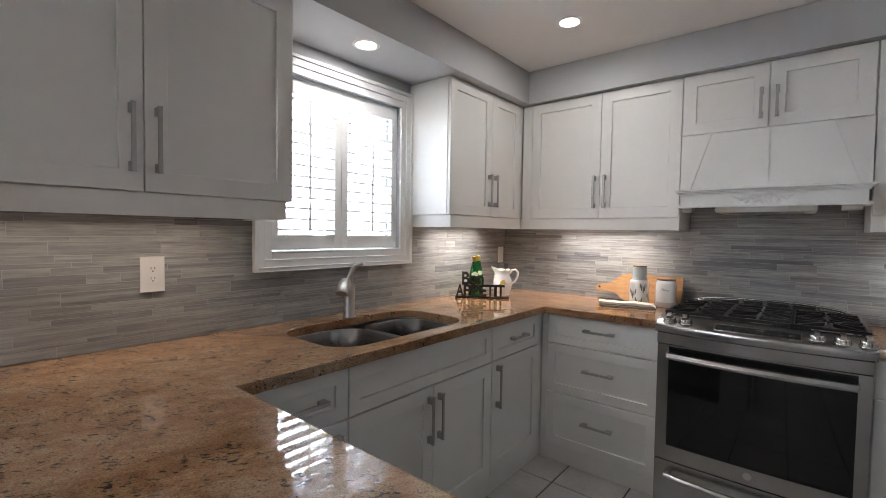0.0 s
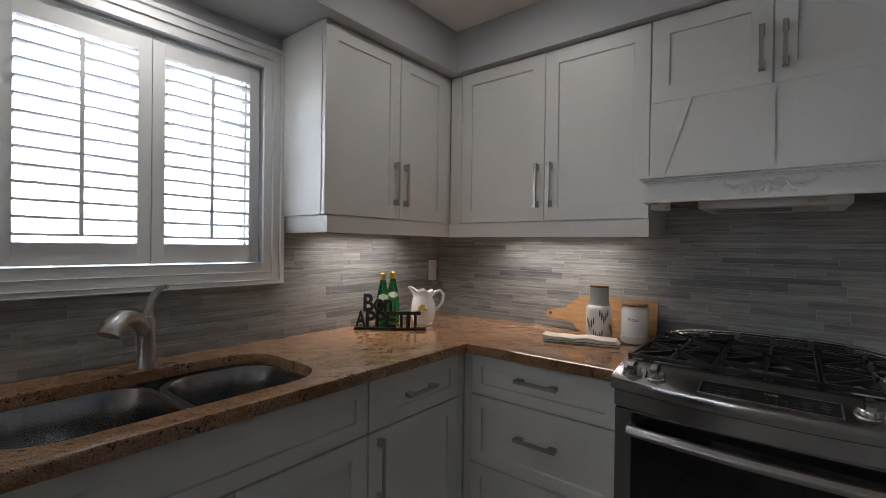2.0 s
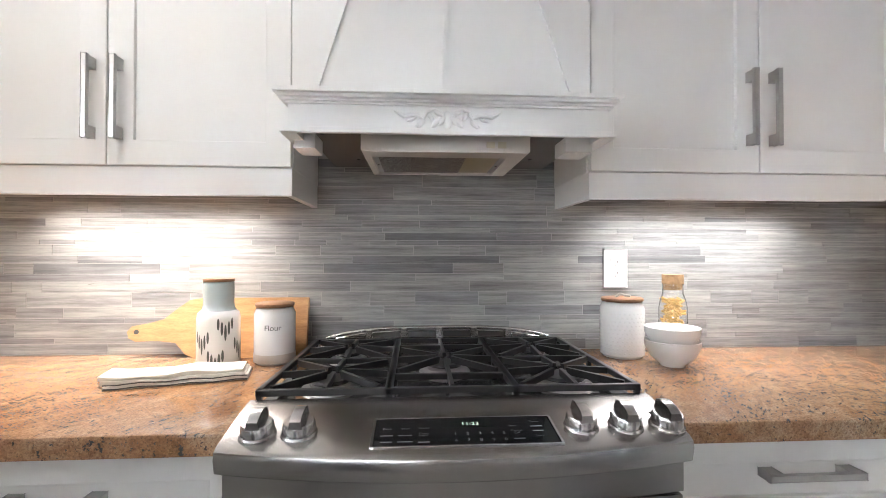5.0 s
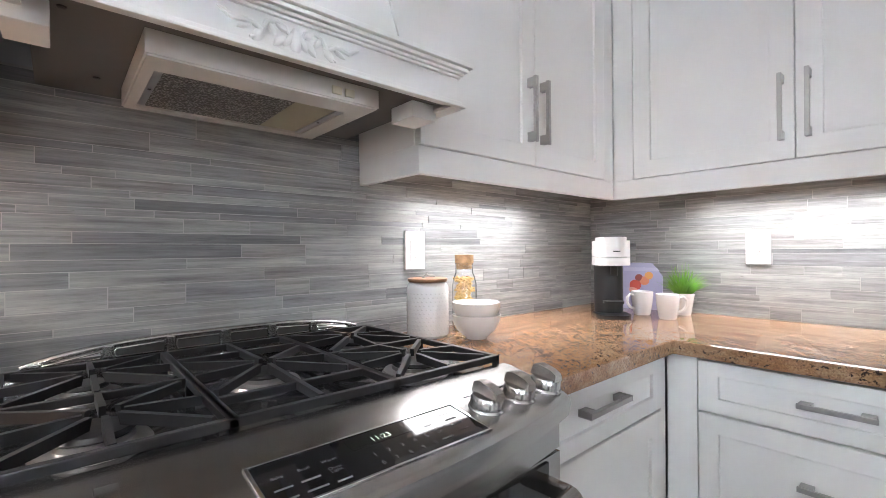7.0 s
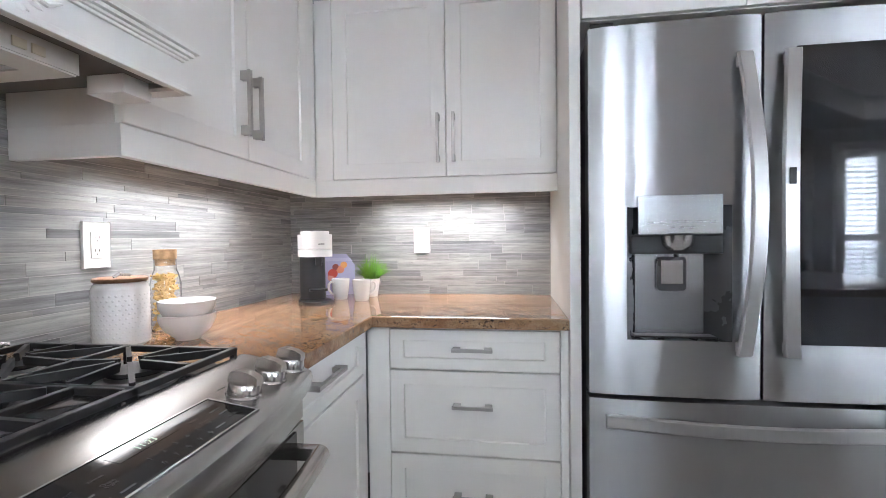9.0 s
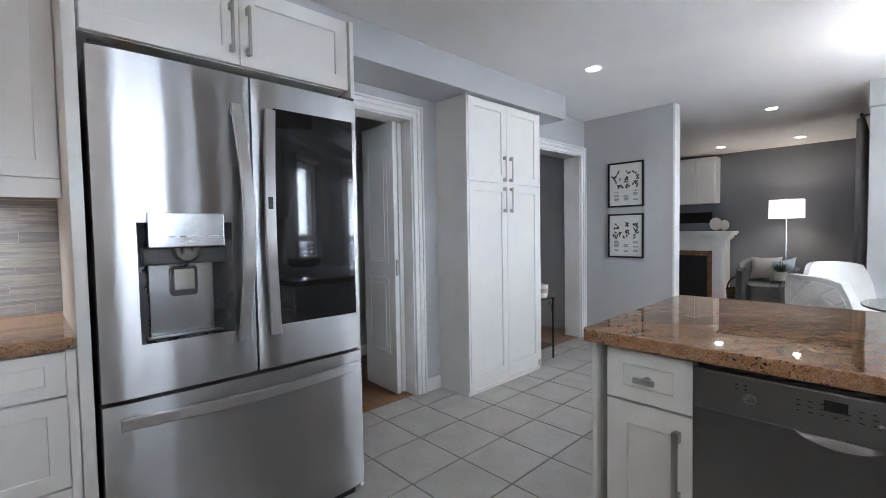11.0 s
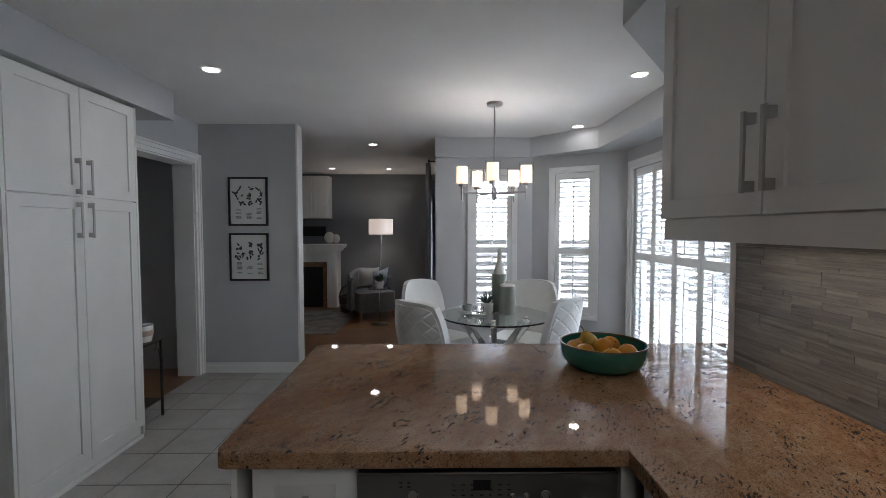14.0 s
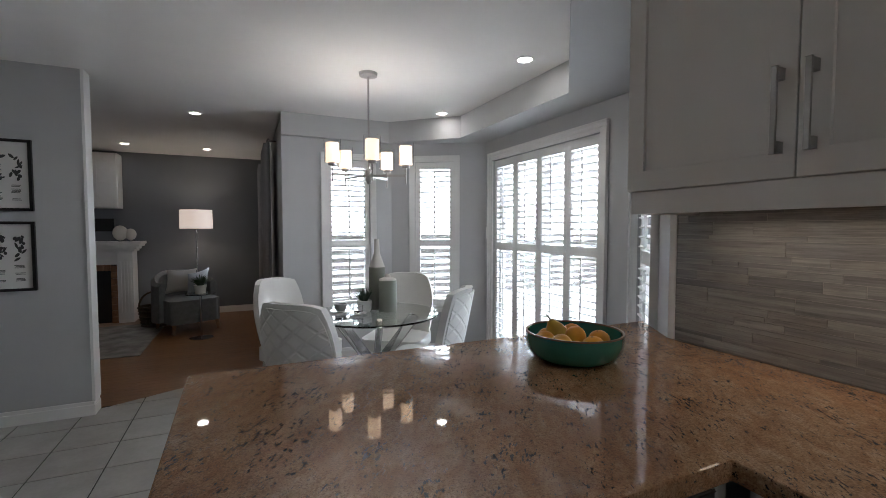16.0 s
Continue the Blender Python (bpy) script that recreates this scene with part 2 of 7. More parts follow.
M_WHITE = plain("white_ceramic", (0.80, 0.80, 0.79), 0.14, vary=0.03, relief=0.01, coat=0.3)
M_PLASTIC = plain("white_plastic", (0.82, 0.82, 0.81), 0.3, vary=0.02, relief=0.01)
M_LOUVRE = plain("shutter_paint", (0.83, 0.83, 0.825), 0.4, vary=0.02)
M_OAK = wood_material("oak_floor", (0.20, 0.085, 0.032), (0.36, 0.17, 0.07), (1, 14, 1), 0.28)
M_PINE = wood_material("light_wood", (0.42, 0.23, 0.10), (0.62, 0.38, 0.18), (2, 14, 14), 0.45)
M_LIDWOOD = wood_material("lid_wood", (0.20, 0.105, 0.05), (0.34, 0.19, 0.095), (3, 12, 12), 0.5)
M_CORK = plain("cork", (0.42, 0.26, 0.13), 0.8, vary=0.3, scale=60, fine=200, relief=0.3)
M_GLASS = glass("clear_glass")
M_TABLEGLASS = glass("table_glass", (0.93, 0.98, 0.96))
M_GREENGLASS = glass("green_glass", (0.05, 0.42, 0.10), 0.02)
M_LEATHER = plain("white_leatherette", (0.72, 0.72, 0.70), 0.45, vary=0.05, fine=300, relief=0.15)
M_LED = glow("lamp_lens", (1, 0.95, 0.88), 14)
M_LEDSTRIP = glow("strip_lens", (1, 0.9, 0.78), 6)
M_SHADE = glow("frosted_shade", (1, 0.70, 0.45), 1.15)
M_SINK = brushed("sink_steel", (0.26, 0.26, 0.265), 0.24, (30, 30, 2))
# dark fill painted as the shade inside slots and holes; also the pot soil
M_RECESS = plain("recess_shade_and_soil", (0.05, 0.05, 0.05), 0.7)

# ---- building helpers ----
BASE = {}


def thing(name, place, label, category, group="", kind=""):
    ob = new(name)
    ob.location = place
    ob.empty_display_size = 0.05
    BASE[ob] = Vector(place)
    return tagged(ob, label, category, group, kind)


def finish(bm, material, name):
    bmesh.ops.recalc_face_normals(bm, faces=bm.faces)
    me = bpy.data.meshes.new(name)
    bm.to_mesh(me)
    bm.free()
    me.materials.append(material)
    return me


def part(name, bm, material, parent=None, label="", smooth=False):
    """Links a bmesh in world coordinates as one mesh object under a thing or a part."""
    base = BASE.get(parent, Vector((0, 0, 0)))
    if parent is not None:
        bmesh.ops.translate(bm, verts=bm.verts, vec=-base)
    me = finish(bm, material, name)
    if smooth:
        me.polygons.foreach_set("use_smooth", [True] * len(me.polygons))
        me.set_sharp_from_angle(angle=radians(38))
    ob = new(name, me)
    if parent is not None:
        ob.parent = parent
        BASE[ob] = base
    if label:
        ob["label"] = label
    return ob


def box(bm, x0, x1, y0, y1, z0, z1, bevel=0.0, m=None):
    g = bmesh.ops.create_cube(bm, size=1)
    vs = g["verts"]
    for v in vs:
        v.co = Vector((x0 + (v.co.x + 0.5) * (x1 - x0), y0 + (v.co.y + 0.5) * (y1 - y0), z0 + (v.co.z + 0.5) * (z1 - z0)))
    if m is not None:
        for v in vs:
            v.co = m @ v.co
    if bevel:
        es = list({e for v in vs for e in v.link_edges})
        bmesh.ops.bevel(bm, geom=es, offset=bevel, segments=2, affect="EDGES", profile=0.6)
    return bm


def B(*a, **k):
    return box(bmesh.new(), *a, **k)


def prism(bm, pts, z0, z1, m=None):
    lo = [bm.verts.new((x, y, z0)) for x, y in pts]
    hi = [bm.verts.new((x, y, z1)) for x, y in pts]
    bm.faces.new(lo[::-1])
    bm.faces.new(hi)
    k = len(pts)
    for i in range(k):
        bm.faces.new((lo[i], lo[(i + 1) % k], hi[(i + 1) % k], hi[i]))
    if m is not None:
        for v in lo + hi:
            v.co = m @ v.co
    return bm


def lathe(bm, profile, x=0, y=0, z=0, seg=32, m=None):
    """Turns a profile of (radius, height) about an upright axis."""
    rings = []
    for r, h in profile:
        if r < 1e-5:
            rings.append([bm.verts.new((x, y, z + h))])
        else:
            rings.append([bm.verts.new((x + r * math.cos(2 * math.pi * i / seg), y + r * math.sin(2 * math.pi * i / seg), z + h)) for i in range(seg)])
    for a, b in zip(rings, rings[1:]):
        if len(a) == 1 and len(b) == 1:
            continue
        for i in range(seg):
            j = (i + 1) % seg
            if len(a) == 1:
                bm.faces.new((a[0], b[j], b[i]))
            elif len(b) == 1:
                bm.faces.new((a[i], a[j], b[0]))
            else:
                bm.faces.new((a[i], a[j], b[j], b[i]))
    if m is not None:
        for ring in rings:
            for v in ring:
                v.co = m @ v.co
    return bm


def rod(bm, p0, p1, r, seg=12, r1=None):
    p0, p1 = Vector(p0), Vector(p1)
    d = p1 - p0
    m = Matrix.Translation(p0) @ d.to_track_quat("Z", "Y").to_matrix().to_4x4()
    r1 = r if r1 is None else r1
    return lathe(bm, [(0, 0), (r, 0), (r1, d.length), (0, d.length)], seg=seg, m=m)


def tube(bm, pts, r, seg=10, flat=1.0):
    """A bent tube along points; r is one radius or one for each point."""
    pts = [Vector(p) for p in pts]
    rs = r if isinstance(r, (list, tuple)) else [r] * len(pts)
    rings, side = [], None
    for i, p in enumerate(pts):
        d = (pts[min(i + 1, len(pts) - 1)] - pts[max(i - 1, 0)]).normalized()
        if side is None:
            side = d.orthogonal().normalized()
        side = (side - d * side.dot(d)).normalized()
        up = d.cross(side)
        rings.append([bm.verts.new(p + (side * math.cos(2 * math.pi * k / seg) + up * flat * math.sin(2 * math.pi * k / seg)) * rs[i]) for k in range(seg)])
    for a, b in zip(rings, rings[1:]):
        for k in range(seg):
            bm.faces.new((a[k], a[(k + 1) % seg], b[(k + 1) % seg], b[k]))
    bm.faces.new(rings[0][::-1])
    bm.faces.new(rings[-1])
    return bm


def rounded(x0, x1, y0, y1, r, k=6):
    pts = []
    for cx, cy, a0 in ((x1 - r, y1 - r, 0), (x0 + r, y1 - r, 90), (x0 + r, y0 + r, 180), (x1 - r, y0 + r, 270)):
        for i in range(k + 1):
            a = radians(a0 + 90 * i / k)
            pts.append((cx + r * math.cos(a), cy + r * math.sin(a)))
    return pts


def text_mesh(body, size, extrude, squeeze=1.0, bold=0.0):
    cu = bpy.data.curves.new("lettering", "FONT")
    cu.body, cu.size, cu.extrude, cu.offset = body, size, extrude, bold
    ob = bpy.data.objects.new("lettering", cu)
    scene.collection.objects.link(ob)
    bpy.context.view_layer.update()
    me = bpy.data.meshes.new_from_object(ob.evaluated_get(bpy.context.evaluated_depsgraph_get()))
    bpy.data.objects.remove(ob)
    bm = bmesh.new()
    bm.from_mesh(me)
    bpy.data.meshes.remove(me)
    x0, x1 = min(v.co.x for v in bm.verts), max(v.co.x for v in bm.verts)
    y0 = min(v.co.y for v in bm.verts)
    for v in bm.verts:
        v.co.x, v.co.y = (v.co.x - x0) * squeeze, v.co.y - y0
    return bm, (x1 - x0) * squeeze


class Face:
    """An upright plane: u runs along it, v is the height, w stands out of it."""

    def __init__(self, x, y, u, w):
        self.m = Matrix(((u[0], w[0], 0, x), (u[1], w[1], 0, y), (0, 0, 1, 0), (0, 0, 0, 1)))

    def box(self, bm, u0, u1, v0, v1, w0, w1, bevel=0.0):
        return box(bm, u0, u1, w0, w1, v0, v1, bevel, self.m)

    def at(self, u, v, w):
        return self.m @ Vector((u, w, v))


def pull(f, u, v, parent, length=0.2, upright=True):
    """A squared bar pull on two posts, standing on the front."""
    h = length / 2
    bm = bmesh.new()
    if length < 0.08:
        f.box(bm, u - h, u + h, v - 0.006, v + 0.006, 0.022, 0.031, 0.0015)
        f.box(bm, u - 0.006, u + 0.006, v - 0.005, v + 0.005, -0.010, 0.0225, 0.001)
    elif upright:
        f.box(bm, u - 0.006, u + 0.006, v - h, v + h, 0.024, 0.032, 0.0015)
        for s in (-1, 1):
            f.box(bm, u - 0.007, u + 0.007, v + s * (h - 0.016) - 0.013, v + s * (h - 0.016) + 0.013, -0.001, 0.0245, 0.0015)
    else:
        f.box(bm, u - h, u + h, v - 0.006, v + 0.006, 0.024, 0.032, 0.0015)
        for s in (-1, 1):
            f.box(bm, u + s * (h - 0.016) - 0.013, u + s * (h - 0.016) + 0.013, v - 0.007, v + 0.007, -0.001, 0.0245, 0.0015)
    return part("handle", bm, M_NICKEL, parent, "brushed nickel bar handle")


def shaker(f, name, u0, u1, v0, v1, parent, rail=0.062, thick=0.02):
    """A framed front with a sunk flat panel."""
    g = 0.0014
    u0, u1, v0, v1 = u0 + g, u1 - g, v0 + g, v1 - g
    r = min(rail, (v1 - v0) * 0.28)
    bm = bmesh.new()
    e = 0.0018

    def loop(d, h, w):
        return [bm.verts.new(f.at(u, v, w)) for u, v in ((u0 + d, v0 + h), (u1 - d, v0 + h), (u1 - d, v1 - h), (u0 + d, v1 - h))]

    loops = [loop(0, 0, -thick), loop(0, 0, -e), loop(e, e, 0), loop(rail - 0.001, r - 0.001, 0), loop(rail, r, -0.001), loop(rail + 0.001, r + 0.001, -0.009)]
    for p_, q_ in zip(loops, loops[1:]):
        for i in range(4):
            bm.faces.new((p_[i], p_[(i + 1) % 4], q_[(i + 1) % 4], q_[i]))
    bm.faces.new(loops[0][::-1])
    bm.faces.new(loops[-1])
    return part(name, bm, M_CAB, parent)


def cabinet(name, label, f, u0, u1, v0, v1, depth, fronts, toe=False, valance=None, fillers=(), group=""):
    """A unit with a carcass and fronts (kind, u0, u1, v0, v1, pull u, pull v, pull length)."""
    c = f.at((u0 + u1) / 2, v0 if not toe else 0, -depth / 2)
    ob = thing(name, c, label, "cabinet", group)
    bm = bmesh.new()
    f.box(bm, u0, u1, v0, v1, -depth, -0.021)
    part("body", bm, M_CAB, ob)
    if toe:
        bm = bmesh.new()
        f.box(bm, u0, u1, 0.0, v0 - 0.0005, -depth, -0.012)
        part("toe_kick", bm, M_CAB, ob)
    for a, b in fillers:
        bm = bmesh.new()
        f.box(bm, a + 0.0005, b - 0.0005, v0, v1, -0.0208, -0.002)
        part("filler", bm, M_CAB, ob)
    if valance:
        a, b, ends = valance
        bm = bmesh.new()
        f.box(bm, a, b, v0 - 0.07, v0 - 0.0005, -0.026, -0.006, 0.0015)
        for e in ends:
            s = (a, a + 0.018) if e < 0 else (b - 0.018, b)
            f.box(bm, s[0], s[1], v0 - 0.07, v0 - 0.0005, -depth + 0.001, -0.0265)
        part("light_valance", bm, M_CAB, ob)
    for kind, a, b, c0, c1, pu, pv, length in fronts:
        d = shaker(f, kind, a, b, c0, c1, ob, rail=0.062 if kind != "drawer_front" else 0.05)
        if length:
            pull(f, pu, pv, d, abs(length), length > 0)
    return ob

# ---- structure ----
H = 2.42
WX, NY, EX = -1.425, 3.67, 1.935


def structure(name, bm, material, label, category):
    return tagged(part(name, bm, material), label, category, kind="structure")


floor = structure("floor", B(-2.6, 4.0, -6.3, 4.0, -0.12, -0.005), M_FGROUT, "light beige ceramic tile floor with dark grout joints", "floor")
structure("ceiling", B(-2.6, 4.0, -6.3, 4.0, H, H + 0.1), M_CEIL, "smooth white painted ceiling", "ceiling")

# sink wall with the window opening
bm = bmesh.new()
for y0, y1, z0, z1 in ((0.555, 1.69, 0, H), (2.50, 3.82, 0, H), (1.69, 2.50, 0, 1.235), (1.69, 2.50, 2.06, H)):
    box(bm, WX - 0.15, WX, y0, y1, z0, z1)
wall_west = structure("wall_west", bm, M_WALL, "light grey painted kitchen wall above stone backsplash", "wall")
wall_north = structure("wall_north", B(WX, EX + 0.225, NY, NY + 0.15, 0, H), M_WALL, "light grey painted kitchen wall with stone backsplash", "wall")
wall_east = structure("wall_east", B(EX, EX + 0.225, 1.33, NY, 0, H), M_WALL, "light grey painted wall behind cabinets and fridge", "wall")

# wall with the bifold door opening and the hall opening
bm = bmesh.new()
for y0, y1, z0, z1 in ((-2.124, -2.03, 0, H), (-2.03, -1.22, 2.03, H), (-1.22, 0.385, 0, H), (0.385, 1.20, 2.05, H), (1.20, 1.33, 0, H)):
    box(bm, 1.98, 2.16, y0, y1, z0, z1)
structure("wall_hall", bm, M_WALL, "light grey painted wall with two door openings", "wall")
structure("wall_dining", B(1.043, 2.16, -2.25, -2.1245, 0, H), M_WALL, "light grey painted stub wall with two framed prints", "wall")
structure("wall_hall_back", B(3.2, 3.3, -2.25, 1.8, 0, H), M_WALL, "light grey painted hall wall", "wall")
structure("wall_hall_end", B(2.16, 3.3, 1.8, 1.9, 0, H), M_WALL, "light grey painted hall end wall", "wall")
structure("wall_hall_side", B(2.16, 3.3, -2.35, -2.2505, 0, H), M_WALL, "light grey painted hall side wall", "wall")
structure("wall_living_back", B(-0.42, 3.9, -6.12, -6.0, 0, H), M_DARKWALL, "dark grey painted living room wall", "wall")
structure("wall_living_side", B(3.8, 3.9, -6.0, -2.36, 0, H), M_DARKWALL, "dark grey painted living room side wall", "wall")
structure("wall_living_front", B(3.3, 3.9, -2.36, -2.25, 0, H), M_DARKWALL, "dark grey painted living room wall by the hall", "wall")
bm = bmesh.new()
for y0, y1, z0, z1 in ((-6.0, -5.3, 0, H), (-4.9, -2.912, 0, H), (-5.3, -4.9, 0, 0.5), (-5.3, -4.9, 2.0, H)):
    box(bm, -0.42, -0.304, y0, y1, z0, z1)
structure("wall_living_window", bm, M_WALL, "light grey living room wall with a tall window", "wall")

# bay walls: u along, w inward
BAY_A = Face(-0.30, -2.78, (-1, 0), (0, 1))
dB = Vector((-0.86, 0.50)).normalized()
BAY_B = Face(-1.39, -2.78, (dB.x, dB.y), (-dB.y * -1, dB.x * -1))
BAY_C = Face(-2.25, -2.28, (0, 1), (1, 0))
dD = Vector((0.825, 0.975)).normalized()
BAY_D = Face(-2.25, -0.42, (dD.x, dD.y), (dD.y, -dD.x))
BAYS = [("wall_bay_south", BAY_A, 1.09, 0.42, 0.86, 0.50, 2.02), ("wall_bay_corner", BAY_B, 0.995, 0.255, 0.665, 0.50, 2.02),
        ("wall_bay_patio", BAY_C, 1.86, 0.15, 1.61, 0.02, 2.0), ("wall_bay_side", BAY_D, 1.277, 0.42, 0.98, 0.50, 2.02)]
for name, f, length, a, b, z0, z1 in BAYS:
    bm = bmesh.new()
    for u0, u1, v0, v1 in ((0, a, 0, H), (b, length, 0, H), (a, b, 0, z0), (a, b, z1, H)):
        f.box(bm, u0, u1, v0, v1, -0.13, 0)
    structure(name, bm, M_WALL, "light grey painted bay wall with a window opening", "wall")

# soffit ring over cabinets and bay
ring = [(-0.297, -2.779), (-0.297, -2.71), (-1.345, -2.71), (-1.905, -2.17), (-1.905, -0.61), (-1.05, 0.42), (-1.05, 3.335), (1.615, 3.335),
        (1.615, -1.12), (1.98, -1.12), (1.98, 1.33), (EX, 1.33), (EX, NY), (WX, NY), (WX, 0.555), (-2.25, -0.42), (-2.25, -2.28), (-1.39, -2.78)]
structure("soffit", prism(bmesh.new(), ring, 2.208, H - 0.0005), M_WALL, "grey painted dropped soffit over cabinets and bay", "soffit")


def trim(name, f, pieces, label, material=None):
    bm = bmesh.new()
    for u0, u1, v0, v1, w1 in pieces:
        f.box(bm, u0, u1, v0, v1, 0.0005, w1, 0.003)
    return structure(name, bm, material or M_TRIM, label, "trim")


WEST = Face(WX, 0, (0, 1), (1, 0))
NORTH = Face(0, NY, (1, 0), (0, -1))
EAST = Face(EX, 0, (0, 1), (-1, 0))
HALL = Face(1.98, 0, (0, 1), (-1, 0))
DINE = Face(0, -2.1245, (1, 0), (0, 1))


def casing(name, f, a, b, z0, z1, width, label, sill=True):
    """A moulded picture-frame casing round an opening, in two steps."""
    p = []
    for k0, k1, w in ((0.0, width * 0.42, 0.016), (width * 0.42, width * 0.8, 0.022), (width * 0.8, width, 0.03)):
        lo = z0 - k1 if sill else z0
        p.append((a - k1, a - k0 - 0.0003, lo, z1 + k1, w))
        p.append((b + k0 + 0.0003, b + k1, lo, z1 + k1, w))
        p.append((a - k0, b + k0, z1 + k0 + 0.0003, z1 + k1, w))
        if sill:
            p.append((a - k0, b + k0, z0 - k1, z0 - k0 - 0.0003, w))
    return trim(name, f, p, label)


casing("window_casing_1", WEST, 1.695, 2.495, 1.24, 2.055, 0.088, "white moulded casing round the sink window")
casing("window_casing_2", BAY_A, 0.42, 0.86, 0.50, 2.02, 0.055, "white moulded casing round the bay window")
casing("window_casing_3", BAY_B, 0.255, 0.665, 0.50, 2.02, 0.055, "white moulded casing round the bay window")
casing("patio_casing", BAY_C, 0.15, 1.61, 0.0, 2.0, 0.075, "white moulded casing round the patio door", False)
casing("window_casing_4", BAY_D, 0.42, 0.98, 0.50, 2.02, 0.055, "white moulded casing round the side bay window")
casing("door_casing_1", HALL, 0.385, 1.20, 0.0, 2.05, 0.085, "white moulded casing round the bifold door", False)
casing("door_casing_2", HALL, -2.03, -1.22, 0.0, 2.03, 0.09, "white casing round the hall opening", False)
bm = bmesh.new()
box(bm, 1.981, 2.17, -2.0298, -2.018, 0, 2.018)
box(bm, 1.981, 2.17, -1.232, -1.2202, 0, 2.018)
box(bm, 1.981, 2.17, -2.0298, -1.2202, 2.018, 2.0298)
structure("door_jamb", bm, M_TRIM, "white painted jamb lining of the hall opening", "trim")
bm = bmesh.new()
box(bm, 1.981, 2.159, 0.3852, 0.397, 0, 2.038)
box(bm, 1.981, 2.159, 1.188, 1.1998, 0, 2.038)
box(bm, 1.981, 2.159, 0.3852, 1.1998, 2.038, 2.0498)
structure("door_jamb_2", bm, M_TRIM, "white painted jamb lining of the bifold door", "trim")


def baseboard(name, f, u0, u1):
    trim(name, f, [(u0, u1, 0, 0.075, 0.016), (u0, u1, 0.0755, 0.1, 0.011)], "white moulded baseboard")


baseboard("baseboard_dining", DINE, 1.03, 1.979)
baseboard("baseboard_pantry", HALL, 0.147, 0.299)
baseboard("baseboard_hall", HALL, -1.129, -0.79)
baseboard("baseboard_bay_a", BAY_A, 0.0, 1.09)
baseboard("baseboard_bay_b", BAY_B, 0.0, 0.995)
baseboard("baseboard_stub_end", Face(1.043, 0, (0, 1), (-1, 0)), -2.249, -2.109)
baseboard("baseboard_living", Face(0, -6.0, (1, 0), (0, 1)), -0.299, 1.42)
baseboard("baseboard_hall_back", Face(3.2, 0, (0, 1), (-1, 0)), -2.249, 1.8)
structure("corner_trim", B(1.0255, 1.0425, -2.249, -2.1095, 0.1015, H - 0.001), M_TRIM, "white painted end of the stub wall", "trim")
structure("tile_edge_trim", B(WX + 0.0005, WX + 0.012, 0.556, 0.5835, 0.9155, H - 0.24), M_TRIM, "white painted wall end beside the backsplash", "trim")


# ---- windows and shutters ----
def shutter_panel(f, u0, u1, v0, v1, parent, stile=0.042, rails=(0.07, 0.07), mid=None, pitch=0.052, tilt=62, w=-0.03):
    """One framed shutter panel with tilted slats and a tilt bar."""
    bm = bmesh.new()
    f.box(bm, u0 + 0.001, u0 + stile, v0, v1, w - 0.014, w + 0.014, 0.002)
    f.box(bm, u1 - stile, u1 - 0.001, v0, v1, w - 0.014, w + 0.014, 0.002)
    f.box(bm, u0 + stile, u1 - stile, v0, v0 + rails[0], w - 0.0135, w + 0.0135)
    f.box(bm, u0 + stile, u1 - stile, v1 - rails[1], v1, w - 0.0135, w + 0.0135)
    fields = [(v0 + rails[0], v1 - rails[1])]
    if mid:
        f.box(bm, u0 + stile, u1 - stile, mid - 0.035, mid + 0.035, w - 0.0135, w + 0.0135)
        fields = [(v0 + rails[0], mid - 0.035), (mid + 0.035, v1 - rails[1])]
    panel = part("shutter_panel", bm, M_LOUVRE, parent)
    a, b = u0 + stile + 0.001, u1 - stile - 0.001
    for lo, hi in fields:
        k = max(2, round((hi - lo) / pitch))
        step = (hi - lo) / k
        mesh = None
        for i in range(k):
            v = lo + (i + 0.5) * step
            if mesh is None:
                sb = bmesh.new()
                prof = [(-0.031, -0.003), (-0.031, 0.003), (-0.013, 0.0055), (0.013, 0.0055), (0.031, 0.003), (0.031, -0.003), (0.013, -0.0055), (-0.013, -0.0055)]
                t = radians(tilt)
                ends = []
                for u in (a, b):
                    ends.append([sb.verts.new(f.m.to_3x3() @ Vector((u, p * math.sin(t) - q * math.cos(t), p * -math.cos(t) - q * math.sin(t)))) for p, q in prof])
                for j in range(8):
                    sb.faces.new((ends[0][j], ends[0][(j + 1) % 8], ends[1][(j + 1) % 8], ends[1][j]))
                sb.faces.new(ends[0])
                sb.faces.new(ends[1])
                mesh = finish(sb, M_LOUVRE, "slat")
            ob = new("slat", mesh)
            ob.location = f.m @ Vector((0, w, v)) - BASE[parent]
            ob.parent = panel
        bm = bmesh.new()
        f.box(bm, (a + b) / 2 - 0.006, (a + b) / 2 + 0.006, lo + 0.02, hi - 0.02, w + 0.028, w + 0.036, 0.002)
        part("tilt_bar", bm, M_LOUVRE, panel)


